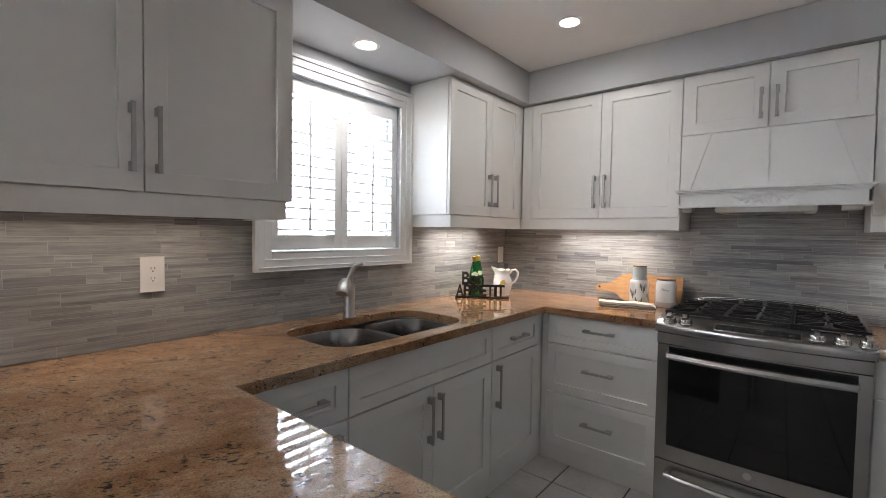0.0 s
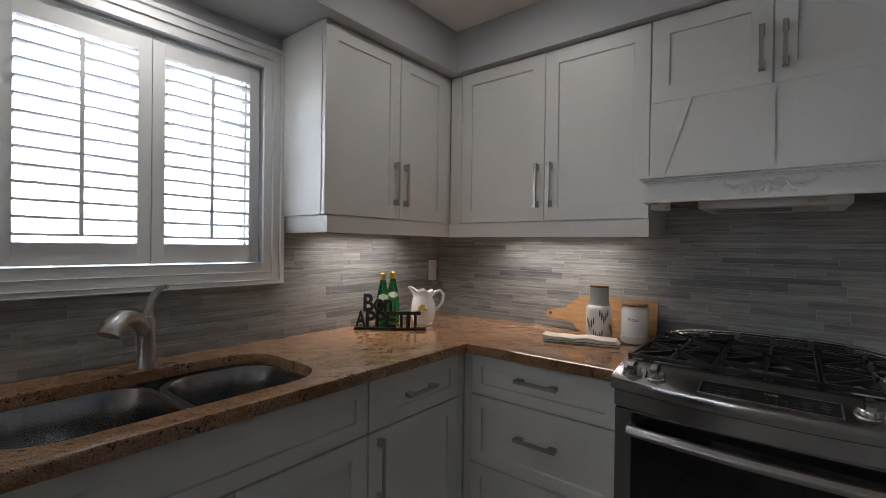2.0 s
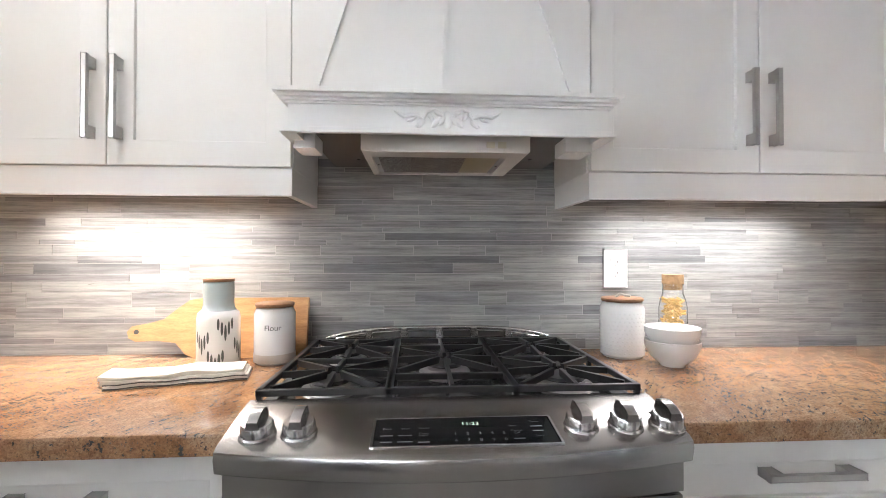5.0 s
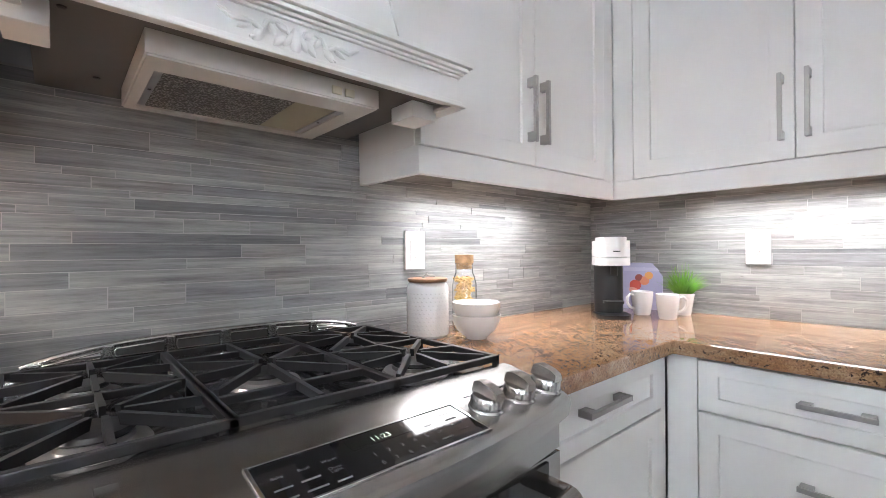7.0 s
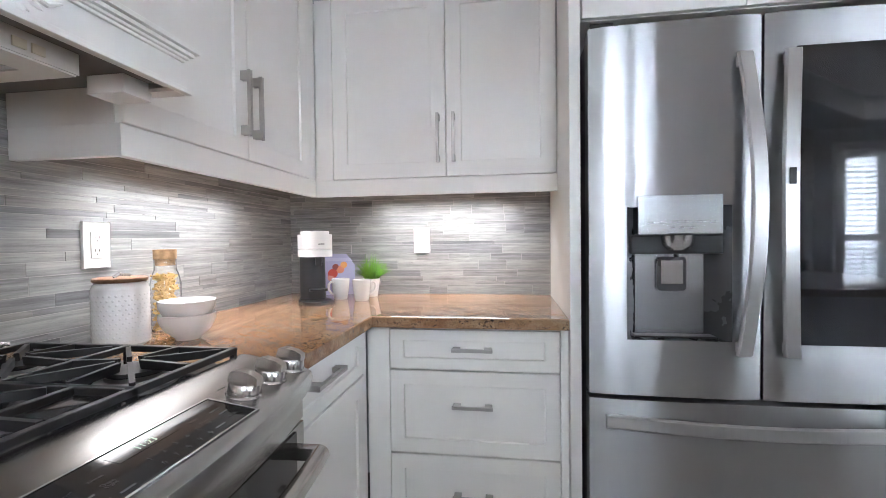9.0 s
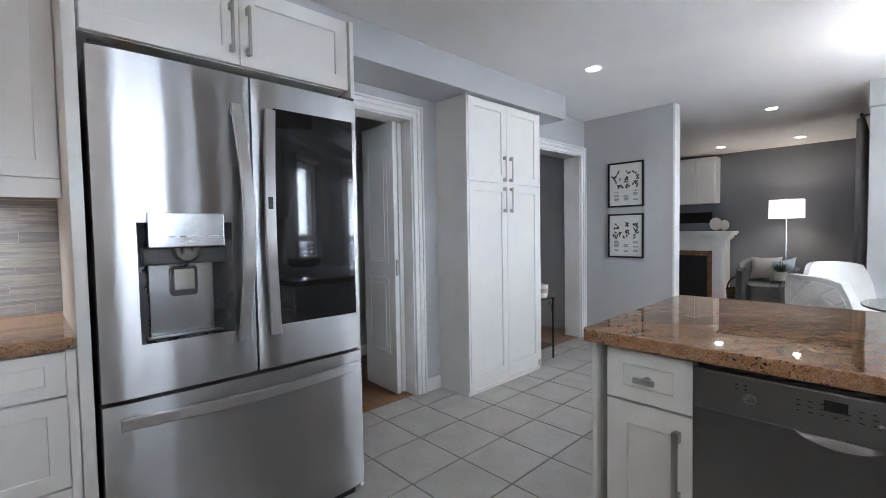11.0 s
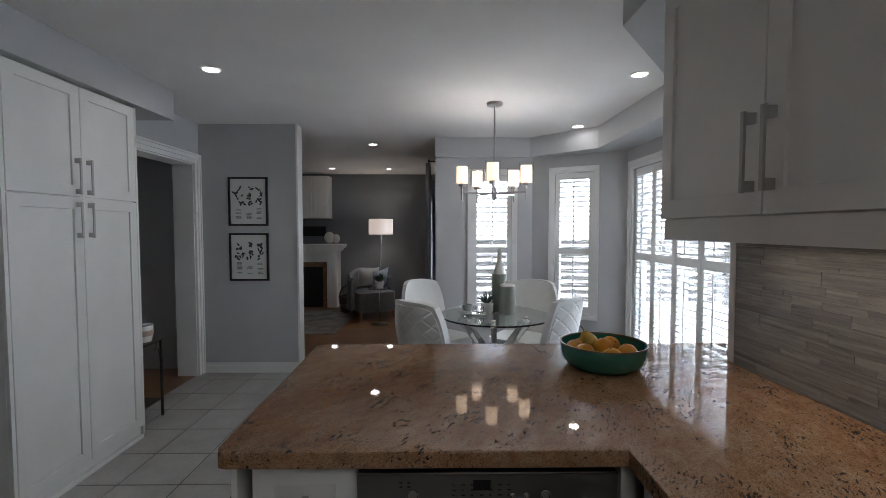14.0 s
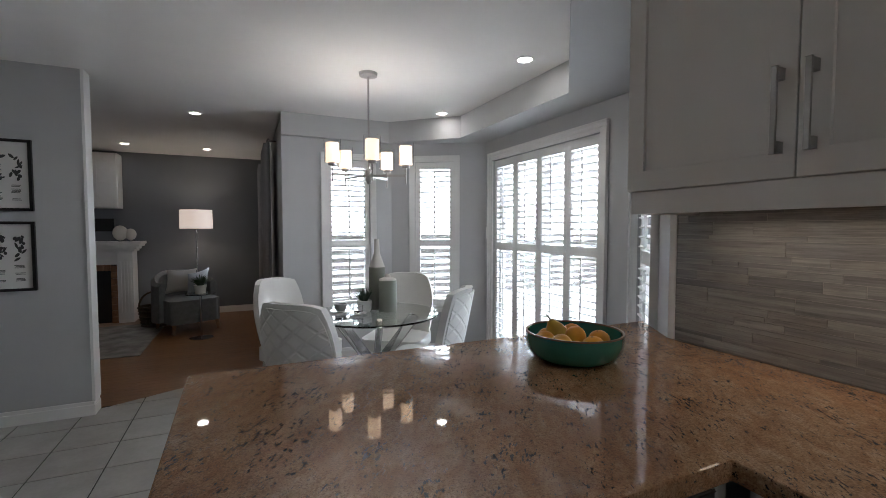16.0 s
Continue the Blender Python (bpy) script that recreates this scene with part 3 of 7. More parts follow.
def window(name, f, a, b, z0, z1, label, panels, mid=None, tilt=62, pane_mid=True):
    ob = thing(name, f.at((a + b) / 2, z0, -0.06), label, "window", kind="structure")
    bm = bmesh.new()
    for u0, u1, v0, v1 in ((a, a + 0.04, z0, z1), (b - 0.04, b, z0, z1), (a + 0.04, b - 0.04, z0, z0 + 0.04), (a + 0.04, b - 0.04, z1 - 0.04, z1)):
        f.box(bm, u0, u1, v0, v1, -0.125, -0.075)
    if pane_mid:
        f.box(bm, (a + b) / 2 - 0.02, (a + b) / 2 + 0.02, z0 + 0.04, z1 - 0.04, -0.125, -0.076)
    part("window_frame", bm, M_PLASTIC, ob)
    bm = bmesh.new()
    f.box(bm, a + 0.04, b - 0.04, z0 + 0.04, z1 - 0.04, -0.104, -0.098)
    pane = part("pane", bm, M_GLASS, ob)
    pane.visible_shadow = False
    k = (b - a - 0.01) / panels
    for i in range(panels):
        shutter_panel(f, a + 0.005 + i * k, a + 0.005 + (i + 1) * k, z0 + 0.005, z1 - 0.005, ob, mid=mid, tilt=tilt)
    return ob


window("window_1", WEST, 1.695, 2.495, 1.24, 2.055, "white plantation shutters with open slats in the sink window", 2, tilt=86)
window("window_2", BAY_A, 0.42, 0.86, 0.50, 2.02, "white plantation shutter in a tall bay window", 1, 1.17, 97, False)
window("window_3", BAY_B, 0.255, 0.665, 0.50, 2.02, "white plantation shutter in a tall corner bay window", 1, 1.17, 97, False)
window("patio_door", BAY_C, 0.15, 1.61, 0.02, 2.0, "white plantation shutters across the glazed patio door", 4, 1.15, 106)
window("window_4", BAY_D, 0.42, 0.98, 0.50, 2.02, "white plantation shutter in the side bay window", 1, 1.17, 80, False)
LIV = Face(-0.30, 0, (0, 1), (1, 0))
liv = thing("window_5", (-0.36, -4.8, 0.5), "tall living room window beside dark curtains", "window", kind="structure")
bm = bmesh.new()
for u0, u1, v0, v1 in ((-5.3, -5.25, 0.5, 2.0), (-4.95, -4.9, 0.5, 2.0), (-5.25, -4.95, 0.5, 0.55), (-5.25, -4.95, 1.95, 2.0)):
    LIV.box(bm, u0, u1, v0, v1, -0.11, -0.01)
part("window_frame", bm, M_PLASTIC, liv)
bm = bmesh.new()
LIV.box(bm, -5.25, -4.95, 0.55, 1.95, -0.07, -0.064)
part("pane", bm, M_GLASS, liv).visible_shadow = False

# ---- outside ----
# Ground tone set near white as a reflector, throwing daylight at the ceiling.
M_YARD = plain("pale_ground", (0.84, 0.85, 0.87), 0.8, vary=0.15, scale=1.2, fine=20, relief=0.3)
M_FENCE = wood_material("fence_wood", (0.10, 0.085, 0.075), (0.2, 0.18, 0.165), (10, 10, 1), 0.8)
structure("ground", B(-400, 400, -400, 400, -0.45, -0.3), M_YARD, "pale yard ground, made bright to bounce daylight indoors", "ground")
# Glowing planes added in place of the sky; they supply most daylight.
M_DAYLIGHT = glow("daylight_glow", (0.86, 0.93, 1.0), 8)
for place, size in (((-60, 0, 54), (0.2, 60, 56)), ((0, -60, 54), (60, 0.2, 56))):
    structure("backdrop", B(place[0] - size[0], place[0] + size[0], place[1] - size[1], place[1] + size[1], place[2] - size[2], place[2] + size[2]), M_DAYLIGHT, "glowing white sky backdrop added as daylight for the windows", "backdrop")

# ---- kitchen cabinets ----
F_SU = Face(-1.112, 0, (0, 1), (1, 0))
F_SP = Face(-1.106, 0, (0, 1), (1, 0))
F_NU = Face(0, 3.371, (1, 0), (0, -1))
F_EU = Face(1.603, 0, (0, 1), (-1, 0))
F_SB = Face(-0.775, 0, (0, 1), (1, 0))
F_NB = Face(0, 3.06, (1, 0), (0, -1))
F_EB = Face(1.305, 0, (0, 1), (-1, 0))
F_PB = Face(0, 1.194, (-1, 0), (0, 1))
F_FR = Face(1.29, 0, (0, 1), (-1, 0))
F_PA = Face(1.66, 0, (0, 1), (-1, 0))
UB, UT = 1.439, 2.203
D = "door"
G = "kitchen cabinets"


def pair(a, m, b, v0, v1, v, length=0.2, off=0.032):
    return [(D, a, m, v0, v1, m - off, v, length), (D, m, b, v0, v1, m + off, v, length)]


cabinet("wall_cabinet", "white shaker wall cabinet over the peninsula counter", F_SP, 0.632, 1.612, UB + 0.005, UT, 0.318, pair(0.634, 1.118, 1.61, UB + 0.005, UT, 1.60, 0.2, 0.034), valance=(0.65, 1.585, (-1, 1)), group=G)
cabinet("wall_cabinet", "white shaker wall cabinet beside the sink window", F_SU, 2.578, 3.67, UB, UT, 0.312, pair(2.58, 2.997, 3.34, UB, UT, 1.60), valance=(2.60, 3.377, (-1,)), fillers=((3.34, 3.371),), group=G)
cabinet("wall_cabinet", "white shaker corner wall cabinet beside the sink cabinet", F_NU, -1.110, -0.123, UB, UT, 0.298, pair(-1.036, -0.568, -0.124, UB, UT, 1.60), valance=(-1.117, -0.123, (1,)), fillers=((-1.106, -1.037),), group=G)
cabinet("wall_cabinet", "short white shaker cabinet above the range hood", F_NU, -0.1225, 0.6385, 1.88, UT, 0.298, pair(-0.122, 0.258, 0.638, 1.881, UT, 2.0, 0.15), group=G)
cabinet("wall_cabinet", "white shaker corner wall cabinet beside the range hood", F_NU, 0.639, 1.601, UB, UT, 0.298, pair(0.641, 1.105, 1.535, UB, UT, 1.61), valance=(0.639, 1.608, (-1,)), fillers=((1.536, 1.601),), group=G)
cabinet("wall_cabinet", "white shaker wall cabinet beside the fridge panel", F_EU, 2.361, 3.67, UB, UT, 0.33, pair(2.363, 2.807, 3.294, UB, UT, 1.595), valance=(2.361, 3.377, ()), fillers=((3.295, 3.369),), group=G)
cabinet("wall_cabinet", "short white shaker cabinet above the fridge", F_FR, 1.339, 2.32, 1.885, UT, 0.64, pair(1.341, 1.827, 2.318, 1.886, UT, 2.02, 0.19), group=G)
tagged(part("fridge_panel", B(1.275, 1.934, 2.325, 2.36, 0, UT, bevel=0.0015), M_CAB), "tall white panel between counter and fridge", "panel")
tagged(part("fridge_panel", B(1.275, 1.934, 1.318, 1.338, 0, UT, bevel=0.0015), M_CAB), "tall white panel beside the fridge", "panel")

BT = 0.874
cabinet("base_cabinet", "white base cabinet with drawer beside the sink", F_SB, 1.225, 1.623, 0.1, BT, 0.62, [("drawer_front", 1.235, 1.622, 0.69, 0.868, 1.44, 0.778, -0.17), (D, 1.235, 1.622, 0.102, 0.686, 1.575, 0.55, 0.2)], True, group=G)
cabinet("base_cabinet", "white sink base cabinet with two doors", F_SB, 1.6235, 2.524, 0.1, 0.70, 0.62, [("drawer_front", 1.624, 2.522, 0.69, 0.868, 0, 0, 0)] + pair(1.624, 2.075, 2.522, 0.102, 0.686, 0.55), True, group=G)
cabinet("base_cabinet", "white base cabinet with drawer in the counter corner", F_SB, 2.5245, 3.66, 0.1, BT, 0.62, [("drawer_front", 2.526, 3.02, 0.69, 0.868, 2.775, 0.778, -0.16), (D, 2.526, 3.02, 0.102, 0.686, 2.57, 0.555, 0.22)], True, fillers=((3.021, 3.058),), group=G)
rows3 = ((0.704, 0.868), (0.416, 0.7), (0.102, 0.412))
cabinet("base_cabinet", "white three-drawer base cabinet between sink run and range", F_NB, -0.774, -0.124, 0.1, BT, 0.595, [("drawer_front", -0.737, -0.126, a, b, -0.432, b - 0.068 if i == 0 else (a + b) / 2 + 0.015, -0.17) for i, (a, b) in enumerate(rows3)], True, fillers=((-0.773, -0.738),), group=G)
cabinet("base_cabinet", "white base cabinet with drawer beside the range", F_NB, 0.645, 1.304, 0.1, BT, 0.595, [("drawer_front", 0.648, 1.272, 0.715, 0.868, 0.935, 0.808, -0.19), (D, 0.648, 1.272, 0.102, 0.711, 0.71, 0.57, 0.2)], True, fillers=((1.2725, 1.3045),), group=G)
rows4 = ((0.727, 0.868), (0.43, 0.723), (0.102, 0.426))
cabinet("base_cabinet", "white three-drawer base cabinet beside the fridge panel", F_EB, 2.361, 3.0575, 0.1, BT, 0.625, [("drawer_front", 2.388, 2.976, a, b, 2.683, (a + b) / 2 + (0.005 if i == 0 else 0.03), -0.14) for i, (a, b) in enumerate(rows4)], True, fillers=((2.3615, 2.3875), (2.9765, 3.057)), group=G)
cabinet("base_cabinet", "narrow white drawer cabinet at the peninsula end", F_PB, -0.108, 0.138, 0.1, BT, 0.60, [("drawer_front", -0.106, 0.136, 0.716, 0.868, 0.015, 0.79, -0.055), (D, -0.106, 0.136, 0.102, 0.712, 0.098, 0.57, 0.2)], True, group=G)
pen = thing("peninsula_base", (-0.6, 0.9, 0), "white panelled base of the kitchen peninsula", "peninsula")
part("back_panel", B(-1.42, 0.105, 0.59, 0.611, 0, BT), M_CAB, pen)
part("end_panel", B(0.1385, 0.152, 0.59, 1.194, 0, BT), M_CAB, pen)
part("filler", B(-0.775, -0.742, 1.17, 1.1935, 0, BT), M_CAB, pen)

# pantry cupboard
cabinet("pantry_cabinet", "tall white shaker pantry cupboard with four doors", F_PA, -0.775, 0.145, 0.03, UT, 0.318,
        pair(-0.755, -0.315, 0.125, 1.588, UT - 0.004, 1.70, 0.2, 0.04) + pair(-0.755, -0.315, 0.125, 0.09, 1.583, 1.46, 0.2, 0.04), True, fillers=((-0.775, -0.756), (0.126, 0.145)), group=G)


# ---- granite counters ----
def slab(name, outline, holes, label):
    bm = bmesh.new()
    loops = []
    for pts in [outline, *holes]:
        vs = [bm.verts.new((x, y, 0.915)) for x, y in pts]
        loops += [bm.edges.new((vs[i], vs[(i + 1) % len(vs)])) for i in range(len(vs))]
    bmesh.ops.triangle_fill(bm, use_beauty=True, use_dissolve=False, edges=loops)
    rim = [e for e in bm.edges if len(e.link_faces) == 1]
    g = bmesh.ops.extrude_face_region(bm, geom=list(bm.faces))
    bmesh.ops.translate(bm, verts=[v for v in g["geom"] if isinstance(v, bmesh.types.BMVert)], vec=(0, 0, -0.038))
    bmesh.ops.bevel(bm, geom=[e for e in rim if e.is_valid], offset=0.005, segments=2, affect="EDGES", profile=0.6)
    return tagged(part(name, bm, M_GRANITE), label, "countertop")


SINK = rounded(-1.272, -0.828, 1.628, 2.398, 0.13, 9)
slab("granite_countertop", [(-1.58, 0.296), (0.165, 0.296), (0.186, 0.302), (0.193, 0.322), (0.180, 1.195), (0.172, 1.212), (0.155, 1.219), (-0.748, 1.221), (-0.748, 1.24), (-0.742, 3.03), (-0.124, 3.03), (-0.124, 3.66), (-1.415, 3.66), (-1.415, 0.56), (-1.43, 0.535)],
     [SINK], "speckled tan granite countertop with a polished edge")
slab("granite_countertop", [(0.645, 3.66), (0.645, 3.03), (1.28, 3.03), (1.28, 2.362), (1.925, 2.362), (1.925, 3.66)], [], "speckled tan granite countertop between range and fridge")

# ---- sink and faucet ----
sink = thing("double_sink", (-1.05, 2.0, 0.7), "undermount double-bowl stainless steel sink", "sink")
for name, x0, x1, y0, y1, depth in (("bowl", -1.266, -0.834, 1.634, 2.01, 0.2), ("bowl", -1.23, -0.834, 2.045, 2.392, 0.17)):
    bm = bmesh.new()
    rings = []
    for inset, z, r in ((-0.02, 0.8765, 0.13), (0.0, 0.8765, 0.11), (0.004, 0.87, 0.11), (0.012, 0.915 - depth + 0.03, 0.1), (0.04, 0.915 - depth, 0.08)):
        rings.append([bm.verts.new((x, y, z)) for x, y in rounded(x0 + inset, x1 - inset, y0 + inset if y0 > 1.9 else y0 + inset, y1 - max(inset, -0.014), r)])
    for a, b in zip(rings, rings[1:]):
        for i in range(len(a)):
            bm.faces.new((a[i], a[(i + 1) % len(a)], b[(i + 1) % len(a)], b[i]))
    bm.faces.new(rings[-1])
    bowl = part("bowl", bm, M_SINK, sink, smooth=True)
    part("drain", lathe(bmesh.new(), [(0.045, 0.002), (0.042, 0.005), (0.03, 0.003), (0.0, 0.001)], (x0 + x1) / 2 - 0.02, (y0 + y1) / 2, 0.915 - depth), M_CHROME, bowl, "round steel drain")
faucet = thing("kitchen_faucet", (-1.30, 2.04, 0.915), "brushed nickel single-lever pull-out kitchen faucet", "faucet")
bm = bmesh.new()
lathe(bm, [(0, 0), (0.03, 0), (0.03, 0.006), (0.026, 0.014), (0.024, 0.08), (0.027, 0.12), (0.027, 0.15), (0.02, 0.165), (0, 0.168)], -1.30, 2.04, 0.915, 24)
part("body", bm, M_NICKEL, faucet, smooth=True)
part("spout", tube(bmesh.new(), [(-1.30, 2.04, 1.02), (-1.285, 2.018, 1.062), (-1.262, 1.990, 1.088), (-1.235, 1.958, 1.092), (-1.21, 1.928, 1.075), (-1.20, 1.915, 1.05)], [0.021, 0.023, 0.024, 0.025, 0.029, 0.028], 16), M_NICKEL, faucet, smooth=True)
part("lever", tube(bmesh.new(), [(-1.302, 2.042, 1.065), (-1.31, 2.047, 1.10), (-1.305, 2.06, 1.145), (-1.285, 2.075, 1.172), (-1.255, 2.085, 1.178)], [0.02, 0.016, 0.012, 0.009, 0.007], 12, 0.7), M_NICKEL, faucet, smooth=True)

# ---- range ----
RX0, RX1, RC = -0.119, 0.641, 0.261
stove = thing("gas_range", (RC, 3.3, 0), "stainless steel slide-in gas range with black grates", "range")
part("body", B(RX0, RX1, 3.0, 3.655, 0.02, 0.905), M_STEEL, stove)


def bow(x, y, k=0.035):
    """The bowed front: further out in the middle."""
    return y - k * (1 - ((x - RC) / 0.38) ** 2)


def bowed(name, z0, z1, y0, depth, mat, x0=RX0, x1=RX1, parent=None, k=0.03, top_back=0.0):
    bm = bmesh.new()
    n_ = 16
    xs = [x0 + (x1 - x0) * i / n_ for i in range(n_ + 1)]
    rows_ = [[bm.verts.new((x, bow(x, y0, k), z0)) for x in xs], [bm.verts.new((x, bow(x, y0 + top_back, k), z1)) for x in xs],
             [bm.verts.new((x, y0 + depth, z1)) for x in xs], [bm.verts.new((x, y0 + depth, z0)) for x in xs]]
    for a in range(4):
        b = (a + 1) % 4
        for i in range(n_):
            bm.faces.new((rows_[a][i], rows_[a][i + 1], rows_[b][i + 1], rows_[b][i]))
    bm.faces.new([r[0] for r in rows_])
    bm.faces.new([r[-1] for r in rows_][::-1])
    return part(name, bm, mat, parent or stove, smooth=True)


# sloping control panel, its side profile swept along the bowed front
bm = bmesh.new()
prof = [(2.966, 0.876), (2.958, 0.881), (2.953, 0.904), (2.956, 0.915), (2.966, 0.9205), (3.092, 0.945), (3.11, 0.946), (3.11, 0.876)]
xs = [RX0 - 0.006 + (0.772) * i / 16 for i in range(17)]
cols = [[bm.verts.new((x, bow(x, y, 0.045) if y < 3.0 else y, z)) for y, z in prof] for x in xs]
for a, b in zip(cols, cols[1:]):
    for j in range(8):
        bm.faces.new((a[j], a[(j + 1) % 8], b[(j + 1) % 8], b[j]))
bm.faces.new(cols[0])
bm.faces.new(cols[-1][::-1])
bmesh.ops.bevel(bm, geom=[e for e in bm.edges if e.calc_face_angle(0) > 0.9], offset=0.004, segments=2, affect="EDGES")
control = part("control_panel", bm, M_STEEL, stove, smooth=True)
slope = math.atan2(0.0245, 0.171)
PANEL = Matrix.Translation((RC + 0.018, 2.9285, 0.9204)) @ Matrix.Rotation(slope, 4, "X")
bm = bmesh.new()
box(bm, -0.158, 0.14, 0.012, 0.094, -0.001, 0.003, 0.001, PANEL)
glassp = part("touch_display", bm, M_BLACKGLASS, control, "black glass touch panel")
M_PRINT = plain("grey_print", (0.13, 0.135, 0.14), 0.6, vary=0.05, relief=0)
bezel = bmesh.new()
for a in ((-0.163, 0.145, 0.0085, 0.0118), (-0.163, 0.145, 0.0942, 0.0975), (-0.163, -0.1582, 0.0118, 0.0942), (0.1402, 0.145, 0.0118, 0.0942)):
    box(bezel, *a, -0.001, 0.0042, 0.0008, PANEL)
part("display_bezel", bezel, M_CHROME, control, "bright steel bezel")


def panel_text(word, x, y, size, material=None, name="key_print"):
    bm, wd = text_mesh(word, size, 0.0)
    for v in bm.verts:
        v.co = PANEL @ Vector((x - wd / 2 + v.co.x, y + v.co.y, 0.0034))
    part(name, bm, material or M_PRINT, glassp)


for i, ch in enumerate("12345"):
    panel_text(ch, -0.026 + i * 0.020, 0.040, 0.0105)
for i, ch in enumerate("67890"):
    panel_text(ch, -0.026 + i * 0.020, 0.021, 0.0105)
for word, cx, cy in (("Bake", -0.138, 0.060), ("Broil", -0.108, 0.060), ("Warm", -0.078, 0.060), ("Oven", -0.078, 0.044), ("Light", -0.078, 0.037), ("Start", 0.072, 0.062), ("Cancel", 0.076, 0.047), ("Off", 0.076, 0.040), ("Timer", 0.112, 0.074), ("Lock", 0.112, 0.030)):
    panel_text(word, cx, cy, 0.0072)
for cx, cy, w_ in ((-0.138, 0.040, 0.020), (-0.108, 0.040, 0.022), (-0.138, 0.022, 0.018), (-0.108, 0.022, 0.024), (-0.078, 0.020, 0.018), (0.112, 0.060, 0.020), (0.112, 0.046, 0.018), (0.076, 0.024, 0.018)):
    part("key_bar", box(bmesh.new(), cx - w_ / 2, cx + w_ / 2, cy, cy + 0.0028, 0.0031, 0.0035, 0, PANEL), M_PRINT, glassp)
part("clock_window", box(bmesh.new(), -0.045, 0.045, 0.064, 0.086, 0.0031, 0.0033, 0, PANEL), plain("clock_dark", (0.006, 0.008, 0.007), 0.06, relief=0), glassp)
panel_text("11:23", 0.002, 0.069, 0.014, glow("clock_digits", (0.25, 0.8, 0.35), 0.12), "clock_digits")
for kx in (-0.345, -0.278, 0.195, 0.273, 0.347):
    m = PANEL @ Matrix.Translation((kx - 0.004, 0.064, -0.005))
    bm = bmesh.new()
    lathe(bm, [(0, 0), (0.029, 0), (0.030, 0.003), (0.029, 0.006), (0.027, 0.008), (0.026, 0.022), (0.0235, 0.026), (0, 0.027)], seg=32, m=m)
    prof_ = [(-0.0262, 0.024), (-0.0245, 0.036), (-0.012, 0.0415), (0.012, 0.0445), (0.0245, 0.040), (0.0262, 0.024)]
    grip = [[bm.verts.new(m @ Vector((s_ * (0.0085 if h > 0.03 else 0.011), y_, h))) for y_, h in prof_] for s_ in (-1, 1)]
    bm.faces.new(grip[0])
    bm.faces.new(grip[1][::-1])
    for i in range(len(prof_)):
        j = (i + 1) % len(prof_)
        bm.faces.new((grip[0][i], grip[0][j], grip[1][j], grip[1][i]))
    part("knob", bm, M_KNOB, control, "steel control knob", smooth=True)
    bm = bmesh.new()
    box(bm, kx - 0.014, kx + 0.006, 0.104, 0.107, -0.002, 0.0008, 0, PANEL)
    part("knob_mark", bm, M_IRON, control)
# cooktop
ctop = part("cooktop", B(RX0 - 0.004, RX1 + 0.004, 3.1105, 3.652, 0.906, 0.926, bevel=0.004), M_ENAMEL, stove, "black enamel cooktop")
for bx, by, r in ((0.0, 3.24, 0.045), (0.0, 3.50, 0.035), (RC, 3.37, 0.045), (0.522, 3.24, 0.05), (0.522, 3.50, 0.035)):
    base_ = part("burner_base", lathe(bmesh.new(), [(0, 0), (r + 0.02, 0), (r + 0.016, 0.006), (r, 0.009), (r, 0.016), (0, 0.016)], bx, by, 0.9262, 28), M_NICKEL, ctop, smooth=True)
    part("burner_cap", lathe(bmesh.new(), [(0, 0.016), (r * 0.96, 0.0161), (r, 0.019), (r * 0.9, 0.024), (0, 0.025)], bx, by, 0.9262, 28), M_IRON, base_, smooth=True)
for k, (gx0, gx1) in enumerate(((RX0 + 0.006, 0.133), (0.136, 0.386), (0.389, RX1 - 0.006))):
    bm = bmesh.new()
    gz = 0.962
    for a, b in (((gx0, 3.122), (gx1, 3.122)), ((gx0, 3.618), (gx1, 3.618)), ((gx0, 3.122), (gx0, 3.618)), ((gx1, 3.122), (gx1, 3.618))) + ((((gx0, 3.37), (gx1, 3.37)),) if k != 1 else (((gx0, 3.22), (gx1, 3.22)), ((gx0, 3.52), (gx1, 3.52)))):
        box(bm, min(a[0], b[0]) - 0.006, max(a[0], b[0]) + 0.006, min(a[1], b[1]) - 0.006, max(a[1], b[1]) + 0.006, gz - 0.013, gz, 0.002)
    cx = (gx0 + gx1) / 2
    for cy in ((3.245, 3.495) if k != 1 else (3.37,)):
        reach = 0.150 if k != 1 else 0.19
        for ang in (0, 45, 90, 135, 180, 225, 270, 315):
            far = (0.115 if ang % 180 == 0 else 0.118 if ang % 90 == 0 else reach) if k != 1 else (0.118 if ang % 180 == 0 else 0.24 if ang % 90 == 0 else 0.16)
            m = Matrix.Translation((cx, cy, gz)) @ Matrix.Rotation(radians(ang), 4, "Z")
            finger = [bm.verts.new(m @ Vector((x_, y_, z_))) for y_ in (-0.0042, 0.0042) for x_, z_ in ((0.026, -0.010), (0.022, 0.006), (0.036, 0.0055), (far, 0.001), (far, -0.013))]
            bm.faces.new(finger[:5])
            bm.faces.new(finger[5:][::-1])
            for i in range(5):
                j = (i + 1) % 5
                bm.faces.new((finger[i], finger[j], finger[5 + j], finger[5 + i]))
    for lx in (gx0, gx1):
        for ly in (3.122, 3.37, 3.618):
            box(bm, lx - 0.005, lx + 0.005, ly - 0.005, ly + 0.005, 0.926, gz - 0.012)
    part("grate", bm, M_IRON, stove, "black cast iron grate")
# rear vent rail
vent = part("rear_rail", prism(bmesh.new(), [(RX0, 3.622), (RX1, 3.622), (RX1, 3.657), (RX0 + 0.0, 3.657)], 0.9265, 0.953), M_STEEL, stove, "raised steel rear vent rail")
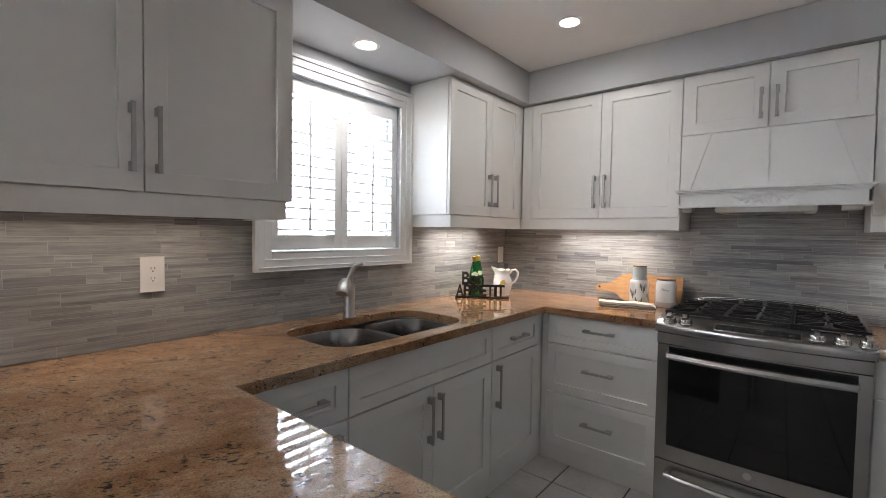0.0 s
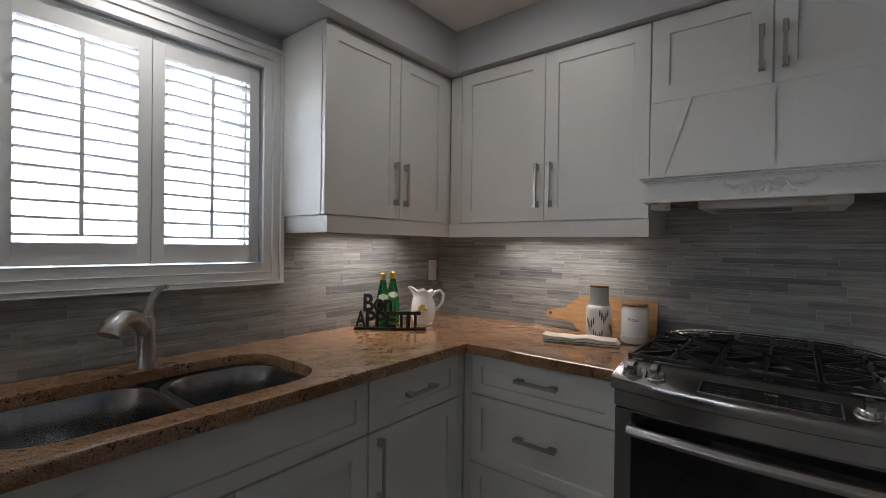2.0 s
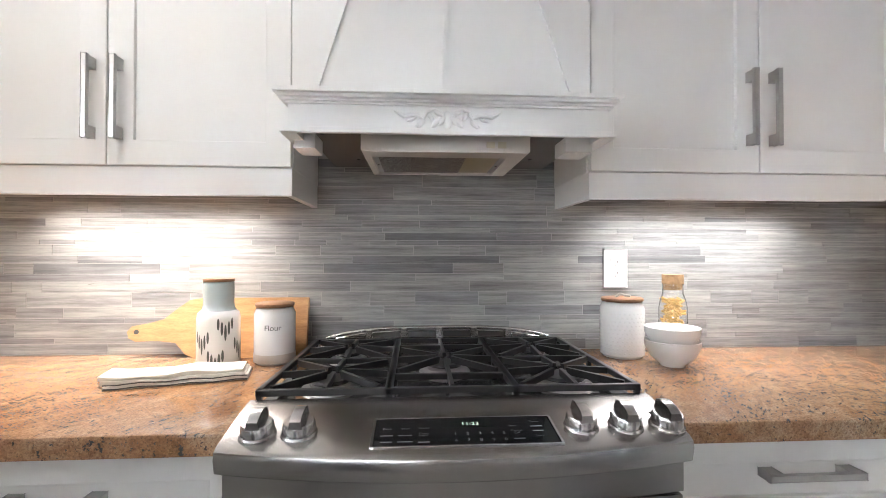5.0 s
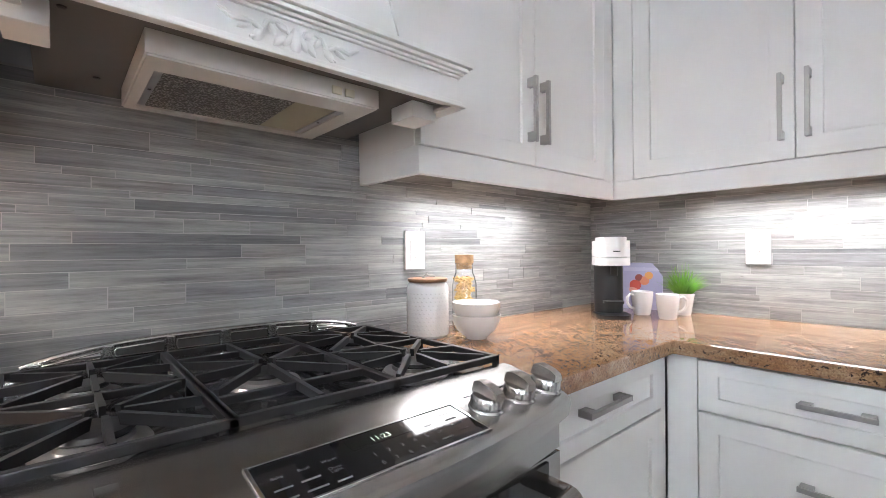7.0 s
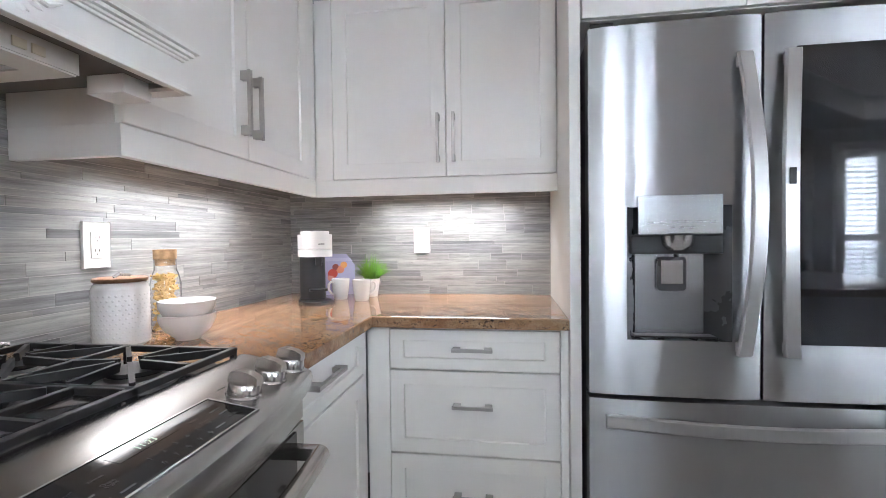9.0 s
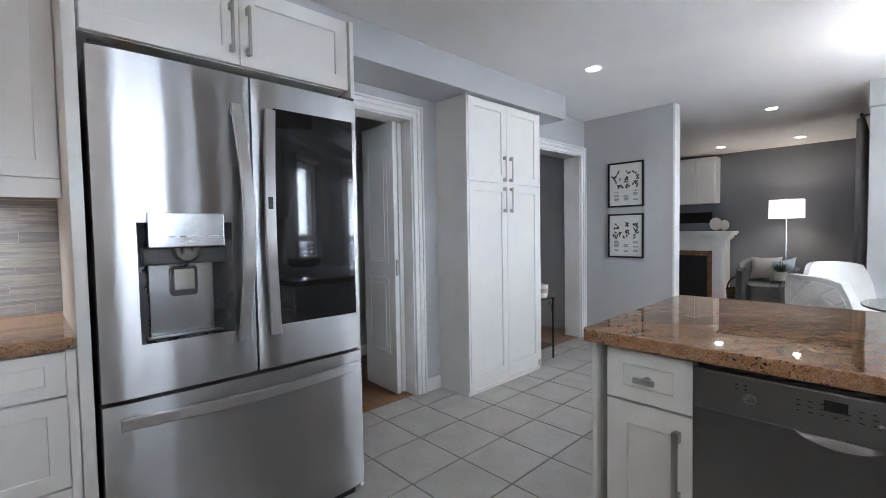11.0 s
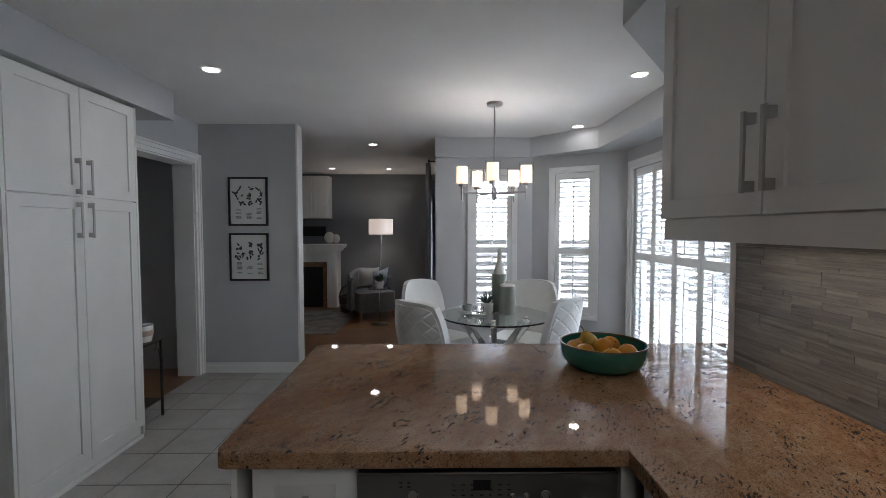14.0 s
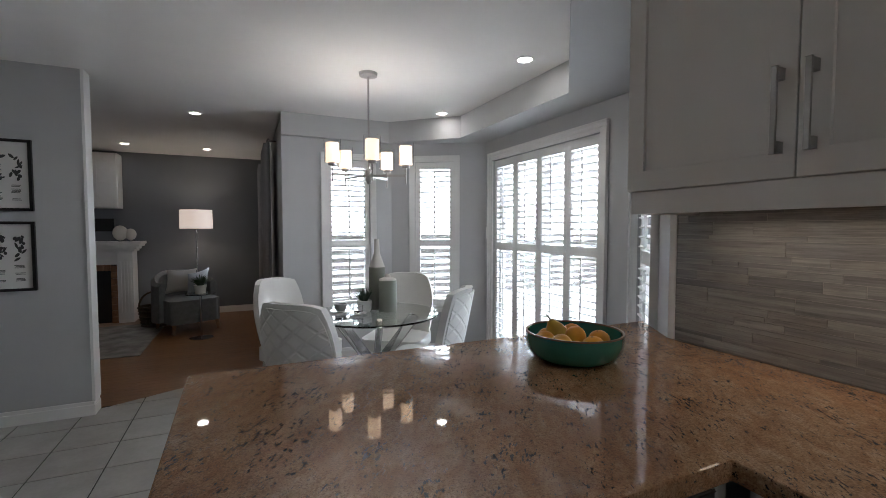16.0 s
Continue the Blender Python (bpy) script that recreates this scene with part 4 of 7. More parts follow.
def arch(x):
    return 0.958 + 0.034 * max(0.0, 1 - abs((x - RC) / 0.36) ** 3.5)


XV = [RX0 + 0.03 + 0.70 * i / 28 for i in range(29)]
crest = part("vent_crest", tube(bmesh.new(), [(x, 3.642, arch(x)) for x in XV], 0.0065, 10), M_STEEL, vent, "arched steel vent crest", True)
part("crest_sill", B(RX0 + 0.03, RX1 - 0.03, 3.630, 3.650, 0.953, 0.958, bevel=0.002), M_STEEL, vent)
for i in range(7):
    x = RX0 + 0.05 + (0.70 - 0.04) * i / 6
    part("crest_post", B(x - 0.009, x + 0.009, 3.634, 3.648, 0.957, arch(x) + 0.001, bevel=0.002), M_STEEL, crest)
for i in range(6):
    x0, x1 = (RX0 + 0.05 + 0.11 * (i + k) for k in (0, 1))
    a, b = x0 + 0.013, x1 - 0.013
    za, zb = arch(a) - 0.0085, arch(b) - 0.0085
    rim_ = tube(bmesh.new(), [(a, 3.6365, 0.962), (b, 3.6365, 0.962), (b + 0.003, 3.6365, (0.962 + zb) / 2), (b, 3.6365, zb), (a, 3.6365, za), (a - 0.003, 3.6365, (0.962 + za) / 2), (a, 3.6365, 0.962)], 0.0022, 6)
    part("slot_rim", rim_, M_KNOB, crest, smooth=True)
    # solid dark block in place of the shaded opening
    part("vent_slot", B(x0 + 0.0095, x1 - 0.0095, 3.639, 3.643, 0.9585, min(arch(x0 + 0.01), arch(x1 - 0.01)) - 0.003), M_RECESS, crest)
# oven door
odoor = bowed("oven_door", 0.262, 0.818, 2.972, 0.03, M_STEEL, RX0 + 0.004, RX1 - 0.004, k=0.012)
bowed("door_top_band", 0.823, 0.8715, 2.975, 0.03, M_STEEL, RX0, RX1, k=0.03)
bowed("oven_window", 0.335, 0.812, 2.9685, 0.004, M_BLACKGLASS, RX0 + 0.055, RX1 - 0.045, odoor, 0.0122)
bm = bmesh.new()
pts = [(RX0 + 0.06 + 0.65 * i / 14, bow(RX0 + 0.06 + 0.65 * i / 14, 2.92, 0.03), 0.778) for i in range(15)]
tube(bm, pts, 0.017, 12, 0.75)
for x in (RX0 + 0.065, RX1 - 0.055):
    box(bm, x - 0.012, x + 0.012, 2.92, 2.972, 0.766, 0.79, 0.003)
part("oven_handle", bm, M_STEEL, odoor, "bowed steel bar handle", smooth=True)
part("badge", lathe(bmesh.new(), [(0, 0), (0.016, 0), (0.016, 0.003), (0, 0.003)], m=Matrix.Translation((RC, 2.962, 0.30)) @ Matrix.Rotation(radians(90), 4, "X"), seg=24), M_NICKEL, odoor, "round emblem")
drw = bowed("warming_drawer", 0.05, 0.255, 2.974, 0.03, M_STEEL, RX0 + 0.004, RX1 - 0.004, k=0.012)
bm = bmesh.new()
tube(bm, [(RX0 + 0.06 + 0.65 * i / 14, bow(RX0 + 0.06 + 0.65 * i / 14, 2.93, 0.03), 0.205) for i in range(15)], 0.015, 12, 0.75)
for x in (RX0 + 0.065, RX1 - 0.055):
    box(bm, x - 0.012, x + 0.012, 2.93, 2.974, 0.195, 0.215, 0.003)
part("drawer_handle", bm, M_STEEL, drw, "bowed steel bar handle", smooth=True)

# ---- range hood ----
hood = thing("range_hood", (RC, 3.3, 1.47), "white wooden mantel range hood with carved leaf scroll", "range hood")
HX0, HX1, HY = -0.088, 0.617, 3.211
bm = bmesh.new()
box(bm, HX0, HX1, HY, HY + 0.02, 1.490, 1.562)
box(bm, HX0, HX0 + 0.02, HY + 0.02, 3.37, 1.490, 1.562)
box(bm, HX1 - 0.02, HX1, HY + 0.02, 3.37, 1.490, 1.562)
skirt = part("skirt", bm, M_CAB, hood)
for o, z0, z1 in ((0.006, 1.546, 1.552), (0.011, 1.552, 1.558), (0.018, 1.558, 1.566), (0.026, 1.566, 1.576)):
    bm = bmesh.new()
    box(bm, HX0 - o, HX1 + o, HY - o, 3.3615, z0, z1 - 0.0004, 0.0015)
    part("crown_moulding", bm, M_CAB, hood)
for o, z0, z1 in ((0.007, 1.488, 1.497), (0.014, 1.482, 1.488)):
    bm = bmesh.new()
    box(bm, HX0 - o, HX1 + o, HY - o, HY - 0.0005, z0, z1 - 0.0003, 0.0018)
    box(bm, HX0 - o, HX0 + 0.02, HY, 3.37, z0, z1 - 0.0003)
    box(bm, HX1 - 0.02, HX1 + o, HY, 3.37, z0, z1 - 0.0003)
    part("lower_moulding", bm, M_CAB, hood)
# sloping upper panel and its strips
bm = bmesh.new()
top, low = (3.362, 1.879), (3.362, 1.5765)
v = [bm.verts.new(p) for p in ((-0.121, low[0], low[1]), (0.637, low[0], low[1]), (0.637, top[0], top[1]), (-0.121, top[0], top[1]),
                               (-0.121, 3.368, low[1]), (0.637, 3.368, low[1]), (0.637, 3.368, top[1]), (-0.121, 3.368, top[1]))]
for q in ((0, 1, 2, 3), (4, 7, 6, 5), (0, 4, 5, 1), (3, 2, 6, 7), (0, 3, 7, 4), (1, 5, 6, 2)):
    bm.faces.new([v[i] for i in q])
part("canopy_panel", bm, M_CAB, hood)
SL = Matrix.Translation((RC, low[0], low[1])) @ Matrix.Rotation(math.atan2(top[0] - low[0], top[1] - low[1]) * -1, 4, "X")
for bx, tx in ((-0.345, -0.25), (0.0, 0.0), (0.352, 0.25)):
    bm = bmesh.new()
    hgt = 0.302
    w_ = 0.011 if bx else 0.006
    q = [(bx - w_, 0, 0.004), (bx + w_, 0, 0.004), (tx + w_, 0, hgt), (tx - w_, 0, hgt)]
    a = [bm.verts.new(SL @ Vector((x, -0.006, z))) for x, _, z in q]
    b = [bm.verts.new(SL @ Vector((x, 0.002, z))) for x, _, z in q]
    bm.faces.new(a)
    bm.faces.new(b[::-1])
    for i in range(4):
        bm.faces.new((a[i], a[(i + 1) % 4], b[(i + 1) % 4], b[i]))
    part("panel_strip", bm, M_CAB, hood)
# carved scroll
LEAF = Matrix.Translation((RC - 0.004, HY - 0.0003, 1.522)) @ Matrix.Rotation(radians(90), 4, "X") @ Matrix.Diagonal((0.92, 0.74, 0.5, 1))


def leaf(bm, x, y, length, width, ang, m, lift=0.010, curl=0.0):
    """A softly domed leaf along x, its tip bent sideways by curl."""
    t = m @ Matrix.Translation((x, y, 0)) @ Matrix.Rotation(radians(ang), 4, "Z")
    n_, cross = 8, (-1, -0.55, 0, 0.55, 1)
    rows_ = []
    for i in range(n_ + 1):
        s = i / n_
        wide = width * math.sin(math.pi * min(1, 0.06 + 0.94 * s)) ** 0.7 * (1 - 0.12 * (i % 2))
        high = lift * math.sin(math.pi * (0.12 + 0.8 * s))
        rows_.append([bm.verts.new(t @ Vector((length * s, c * wide + curl * s * s, high * (1 - c * c) ** 0.6))) for c in cross])
    for a, b in zip(rows_, rows_[1:]):
        for k in range(4):
            bm.faces.new((a[k], a[k + 1], b[k + 1], b[k]))
    return bm


def carved(name, bm):
    part(name, bm, M_CAB, skirt, smooth=True)


for s in (-1, 1):
    carved("carved_stem", tube(bmesh.new(), [LEAF @ Vector((s * x, y, 0.003)) for x, y in ((0.010, -0.004), (0.018, 0.016), (0.034, 0.024), (0.050, 0.016), (0.058, -0.004), (0.066, -0.022), (0.078, -0.026))], [0.003, 0.0042, 0.0045, 0.0042, 0.004, 0.0035, 0.002], 8))
    carved("carved_stem", tube(bmesh.new(), [LEAF @ Vector((s * x, y, 0.003)) for x, y in ((0.058, -0.006), (0.074, 0.006), (0.090, 0.006), (0.104, 0.002), (0.118, 0.012), (0.128, 0.018))], [0.004, 0.005, 0.005, 0.0045, 0.0035, 0.0018], 8))
    for x, y, ln, w_, an, cu in ((0.058, 0.0, 0.036, 0.010, -75, 0.006), (0.046, 0.016, 0.028, 0.007, -105, -0.004), (0.074, 0.004, 0.030, 0.007, -48, 0.006), (0.012, 0.0, 0.040, 0.010, -38, -0.008), (0.010, 0.008, 0.028, 0.008, 12, 0.006), (0.098, 0.003, 0.028, 0.006, 14, 0.004)):
        carved("carved_leaf", leaf(bmesh.new(), s * x, y, ln, w_, an if s > 0 else 180 - an, LEAF, 0.011, cu * s))
carved("carved_leaf", leaf(bmesh.new(), 0, 0.020, 0.058, 0.013, -90, LEAF, 0.015))
for s in (-1, 1):
    carved("carved_leaf", leaf(bmesh.new(), s * 0.004, 0.010, 0.040, 0.009, -90 + s * 26, LEAF, 0.013))
# brackets and hood liner
for x0, x1 in ((HX0 - 0.002, HX0 + 0.046), (HX1 - 0.078, HX1 - 0.012)):
    bm = bmesh.new()
    box(bm, x0, x1, 3.268, 3.348, 1.464, 1.4995, 0.0015)
    part("bracket", bm, M_CAB, hood)
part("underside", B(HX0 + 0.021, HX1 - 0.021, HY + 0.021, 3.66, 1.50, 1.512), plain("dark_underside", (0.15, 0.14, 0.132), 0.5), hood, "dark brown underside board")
for x, y in ((-0.03, 3.28), (0.02, 3.55), (0.52, 3.52)):
    part("screw", lathe(bmesh.new(), [(0, -0.002), (0.005, -0.0015), (0.006, 0)], x, y, 1.4998, 12), M_IRON, hood)
LX0, LX1, LY0, LY1 = 0.060, 0.456, 3.272, 3.582
OX0, OX1, OY0, OY1 = 0.080, 0.412, 3.334, 3.553
z0, z1 = 1.461, 1.4995
bm = bmesh.new()
lo_o = [bm.verts.new((x, y, z0)) for x, y in ((LX0, LY0), (LX1, LY0), (LX1, LY1), (LX0, LY1))]
lo_i = [bm.verts.new((x, y, z0)) for x, y in ((OX0, OY0), (OX1, OY0), (OX1, OY1), (OX0, OY1))]
up_i = [bm.verts.new((x, y, z0 + 0.012)) for x, y in ((OX0, OY0), (OX1, OY0), (OX1, OY1), (OX0, OY1))]
up_o = [bm.verts.new((x, y, z1)) for x, y in ((LX0, LY0), (LX1, LY0), (LX1, LY1), (LX0, LY1))]
for a, b in ((up_o, lo_o), (lo_o, lo_i), (lo_i, up_i)):
    for i in range(4):
        bm.faces.new((a[i], a[(i + 1) % 4], b[(i + 1) % 4], b[i]))
bm.faces.new(up_i)
bm.faces.new(up_o)
bmesh.ops.bevel(bm, geom=[e for e in bm.edges if all(v in lo_o for v in e.verts)], offset=0.003, segments=2, affect="EDGES")
liner = part("fan_housing", bm, plain("cream_enamel", (0.66, 0.64, 0.60), 0.35, vary=0.04), hood, "cream metal fan housing")


def mesh_filter_material():
    m, n, l, p = nodes_of("filter_mesh")
    co = n.new("ShaderNodeTexCoord")
    t = n.new("ShaderNodeTexVoronoi")
    t.inputs["Scale"].default_value = 210
    l.new(co.outputs["Object"], t.inputs["Vector"])
    c = ramp(n, l, t.outputs[0], [(0.1, (0.70, 0.67, 0.63)), (0.55, (0.16, 0.14, 0.13))])
    l.new(c.outputs[0], p.inputs["Base Color"])
    p.inputs["Metallic"].default_value, p.inputs["Roughness"].default_value = 0.8, 0.4
    bump(n, l, p, t.outputs[0], 0.8, 0.003)
    return m


part("grease_filter", B(OX0 + 0.014, OX0 + 0.232, OY0 + 0.004, OY1 - 0.004, 1.464, 1.4725), mesh_filter_material(), liner, "aluminium mesh grease filter")
M_ALU = brushed("filter_frame", (0.55, 0.55, 0.55), 0.35)
for x0, x1 in ((OX0 + 0.001, OX0 + 0.0138), (OX1 - 0.014, OX1 - 0.001)):
    part("filter_frame", B(x0, x1, OY0 + 0.002, OY1 - 0.002, 1.4635, 1.4725, bevel=0.001), M_ALU, liner, "aluminium filter frame")
    part("latch", lathe(bmesh.new(), [(0, -0.001), (0.003, -0.001), (0.003, 0)], (x0 + x1) / 2, 3.44, 1.4634, 10), M_IRON, liner)
part("lamp_cover", B(OX0 + 0.2325, OX1 - 0.0145, OY0 + 0.004, OY1 - 0.004, 1.465, 1.4725, bevel=0.001), plain("amber_cover", (0.46, 0.41, 0.26), 0.3), liner, "frosted amber lamp cover")
for x in (0.352, 0.379):
    part("rocker_switch", B(x, x + 0.020, LY0 - 0.004, LY0 - 0.0005, 1.471, 1.486, bevel=0.001), plain("ivory_plastic", (0.62, 0.58, 0.45), 0.35), liner)

# ---- refrigerator ----
fridge = thing("refrigerator", (1.55, 1.83, 0), "stainless steel French-door refrigerator with dark glass panel", "refrigerator")
FY0, FY1, FS, FXF = 1.362, 2.312, 1.83, 1.205
part("body", B(FXF + 0.07, 1.92, FY0 + 0.004, FY1 - 0.004, 0.02, 1.80), plain("dark_grey_steel", (0.12, 0.12, 0.125), 0.4, 0.4), fridge, "dark grey cabinet")


def swell(y):
    return FXF - 0.012 * (1 - ((y - FS) / 0.48) ** 2)


def curved_door(name, y0, y1, z0, z1, parent, hole=None):
    """A gently swelling door skin with thickness, and a niche let into it where one is given."""
    bm = bmesh.new()
    k = 12
    ys = [y0 + (y1 - y0) * i / k for i in range(k + 1)]
    zs = [z0, z1]
    if hole:
        ys = sorted([y for y in ys if min(abs(y - hole[0]), abs(y - hole[1])) > 0.008] + [hole[0], hole[1]])
        zs = [z0, hole[2], hole[3], z1]
    last = len(ys) - 1
    skin = [[bm.verts.new((swell(y) + (0.006 if i in (0, last) else 0), y, z)) for i, y in enumerate(ys)] for z in zs]
    back = [[bm.verts.new((FXF + 0.065, y, z)) for y in ys] for z in (z0, z1)]
    for a in range(len(zs) - 1):
        for i in range(last):
            if hole and a == 1 and hole[0] - 1e-6 <= ys[i] and ys[i + 1] <= hole[1] + 1e-6:
                continue
            bm.faces.new((skin[a][i], skin[a][i + 1], skin[a + 1][i + 1], skin[a + 1][i]))
    for i in range(last):
        bm.faces.new((skin[0][i], back[0][i], back[0][i + 1], skin[0][i + 1]))
        bm.faces.new((skin[-1][i], skin[-1][i + 1], back[1][i + 1], back[1][i]))
        bm.faces.new((back[0][i], back[1][i], back[1][i + 1], back[0][i + 1]))
    for i in (0, last):
        bm.faces.new([row[i] for row in skin] + [back[1][i], back[0][i]])
    bmesh.ops.bevel(bm, geom=[e for e in bm.edges if len(e.link_faces) == 2 and e.calc_face_angle(0) > 1.2 and max(abs(v.co.x - FXF) for v in e.verts) < 0.03], offset=0.004, segments=2, affect="EDGES")
    return part(name, bm, M_STEELV, parent, smooth=True)


NICHE = (1.913, 2.203, 0.87, 1.271)
ld = curved_door("left_door", FS + 0.004, FY1, 0.70, 1.815, fridge, NICHE)
rd = curved_door("right_door", FY0, FS - 0.004, 0.70, 1.815, fridge)
fz = curved_door("freezer_drawer", FY0, FY1, 0.06, 0.685, fridge)
part("plinth", B(FXF + 0.05, FXF + 0.07, FY0 + 0.02, FY1 - 0.02, 0.0, 0.058), M_BLACK, fridge, "black plinth grille")
for y in (FY0 + 0.04, FY1 - 0.04):
    part("hinge_cover", B(FXF + 0.0, FXF + 0.08, y - 0.035, y + 0.035, 1.8155, 1.828, bevel=0.003), M_BLACK, fridge)
# door handles: broad flat straps, bowed
def strap(path, half, thick, side):
    bm = bmesh.new()
    rings_ = []
    for p, out_ in path:
        p, out_ = Vector(p), Vector(out_).normalized()
        rings_.append([bm.verts.new(p + side * a * half + out_ * b * thick) for a, b in ((-1, 0), (-1, 0.6), (-0.8, 1), (0.8, 1), (1, 0.6), (1, 0))])
    for a, b in zip(rings_, rings_[1:]):
        for i in range(6):
            bm.faces.new((a[i], a[(i + 1) % 6], b[(i + 1) % 6], b[i]))
    bm.faces.new(rings_[0][::-1])
    bm.faces.new(rings_[-1])
    return bm


for d, y in ((ld, FS + 0.048), (rd, FS - 0.052)):
    lean = 0.012 if d is ld else -0.012
    bm = strap([((FXF - 0.030 - 0.032 * math.sin(math.pi * i / 20), y + lean * (1 - 2 * math.sin(math.pi * i / 20)), 0.835 + 0.865 * i / 20), (-1, 0, 0)) for i in range(21)], 0.021, 0.012, Vector((0, 1, 0)))
    for z in (0.856, 1.679):
        box(bm, FXF - 0.031, FXF - 0.006, y + lean - 0.014, y + lean + 0.014, z - 0.016, z + 0.016, 0.003)
    hd = part("door_handle", bm, M_STRAP, d, "bowed flat steel handle", smooth=True)
    if d is rd:
        part("door_button", B(FXF - 0.077, FXF - 0.073, y + 0.003, y + 0.021, 1.32, 1.365, bevel=0.002), M_IRON, hd, "small dark button")
bm = strap([((FXF - 0.030 - 0.030 * math.sin(math.pi * i / 20), 1.395 + 0.875 * i / 20, 0.630 - 0.006 * math.sin(math.pi * i / 20)), (-1, 0, 0)) for i in range(21)], 0.020, 0.012, Vector((0, 0, 1)))
for y in (1.42, 2.245):
    box(bm, FXF - 0.031, FXF - 0.006, y - 0.014, y + 0.014, 0.618, 0.642, 0.003)
part("drawer_handle", bm, M_STRAP, fz, "bowed flat steel handle", smooth=True)
gl = part("glass_panel", B(FXF - 0.0145, FXF - 0.003, 1.392, 1.745, 0.865, 1.715, bevel=0.001), M_BLACKGLASS, rd, "dark mirrored glass panel")
# dispenser
N0, N1, NB, NT = NICHE
M_NICHE = plain("niche_grey", (0.075, 0.077, 0.082), 0.28, 0.3, vary=0.08, relief=0.01)
bm = bmesh.new()
xb = FXF + 0.055
front = [bm.verts.new((swell(y) - 0.001, y, z)) for y, z in ((N0, NB), (N1, NB), (N1, NT), (N0, NT))]
rear = [bm.verts.new((xb, y, z)) for y, z in ((N0 + 0.05, NB + 0.006), (N1 - 0.035, NB + 0.006), (N1 - 0.035, NT), (N0 + 0.05, NT))]
for i in range(4):
    bm.faces.new((front[i], front[(i + 1) % 4], rear[(i + 1) % 4], rear[i]))
bm.faces.new(rear)
disp = part("dispenser_niche", bm, M_NICHE, ld, "dark grey dispenser niche")
part("back_plate", B(xb - 0.006, xb - 0.0005, N0 + 0.052, N1 - 0.037, NB + 0.008, NT - 0.10, bevel=0.001), brushed("dull_steel", (0.42, 0.43, 0.45), 0.26), disp, "steel back plate")
cp = part("control_plate", B(FXF - 0.0245, FXF + 0.03, 1.942, 2.176, 1.187, 1.303, bevel=0.003), brushed("pale_steel", (0.60, 0.63, 0.66), 0.22), disp, "silver touch plate")
M_PALEPRINT = plain("pale_print", (0.75, 0.77, 0.8), 0.5)
for i in range(6):
    part("plate_print", B(FXF - 0.0251, FXF - 0.0246, 1.962 + i * 0.034, 1.981 + i * 0.034, 1.222, 1.2245), M_PALEPRINT, cp)
for i in range(3):
    part("plate_print", B(FXF - 0.0251, FXF - 0.0246, 2.022 + i * 0.026, 2.034 + i * 0.026, 1.205, 1.2075), M_PALEPRINT, cp)
part("plate_shroud", B(FXF - 0.006, FXF + 0.05, N0 + 0.02, N1 - 0.012, 1.128, 1.1865, bevel=0.006), M_BLACK, disp, "black nozzle shroud")
bm = bmesh.new()
lathe(bm, [(0, 0), (0.030, 0), (0.046, 0.016), (0.050, 0.044), (0, 0.044)], FXF + 0.004, 2.059, 1.140, 24)
nz = part("nozzle", bm, M_STEEL, disp, "steel nozzle cup", smooth=True)
part("spout", lathe(bmesh.new(), [(0, -0.02), (0.008, -0.02), (0.010, 0.0)], FXF + 0.004, 2.059, 1.139, 14), M_NICHE, nz)
bm = bmesh.new()
prism(bm, rounded(-0.042, 0.042, -0.052, 0.052, 0.012, 4), 0, 0.007, Matrix.Translation((xb - 0.012, 2.062, 1.066)) @ Matrix.Rotation(radians(-90), 4, "Y") @ Matrix.Rotation(radians(90), 4, "Z"))
pd = part("paddle", bm, M_NICHE, disp, "grey ice paddle")
part("paddle_face", B(xb - 0.0225, xb - 0.0195, 2.030, 2.094, 1.035, 1.108, bevel=0.001), M_STEEL, pd)
part("drip_tray", B(FXF + 0.002, xb - 0.008, N0 + 0.035, N1 - 0.025, NB + 0.005, NB + 0.011, bevel=0.002), M_BLACK, disp)

# ---- dishwasher ----
dw = thing("dishwasher", (-0.41, 0.93, 0), "stainless steel dishwasher under the peninsula counter", "dishwasher")
F_DW = Face(0, 1.197, (-1, 0), (0, 1))
bm = bmesh.new()
F_DW.box(bm, 0.112, 0.738, 0.02, 0.872, -0.58, -0.045)
part("tub", bm, M_BLACK, dw)
bm = bmesh.new()
F_DW.box(bm, 0.14, 0.728, 0.11, 0.752, -0.04, 0.0, 0.004)
dwd = part("door", bm, brushed("dark_steel", (0.22, 0.22, 0.225), 0.3, (30, 30, 2)), dw)
bm = bmesh.new()
F_DW.box(bm, 0.14, 0.728, 0.756, 0.852, -0.04, 0.004, 0.004)
ctl = part("control_strip", bm, brushed("pale_steel_strip", (0.27, 0.27, 0.27), 0.33), dw, "pale steel control strip")
bm = bmesh.new()
F_DW.box(bm, 0.40, 0.44, 0.815, 0.838, 0.003, 0.0055)
part("display_window", bm, M_BLACKGLASS, ctl)
for u in (0.232, 0.250):
    for v in (0.832, 0.822):
        bm = bmesh.new()
        F_DW.box(bm, u, u + 0.007, v, v + 0.003, 0.0035, 0.0052)
        part("button", bm, M_IRON, ctl)
for row in range(3):
    for i in range(7):
        u = 0.352 + i * 0.021
        if 0.395 < u < 0.445 and row == 0:
            continue
        bm = bmesh.new()
        F_DW.box(bm, u, u + (0.009 if (i + row) % 2 else 0.006), 0.826 - row * 0.012, 0.8285 - row * 0.012, 0.0035, 0.005)
        part("button", bm, M_IRON, ctl)
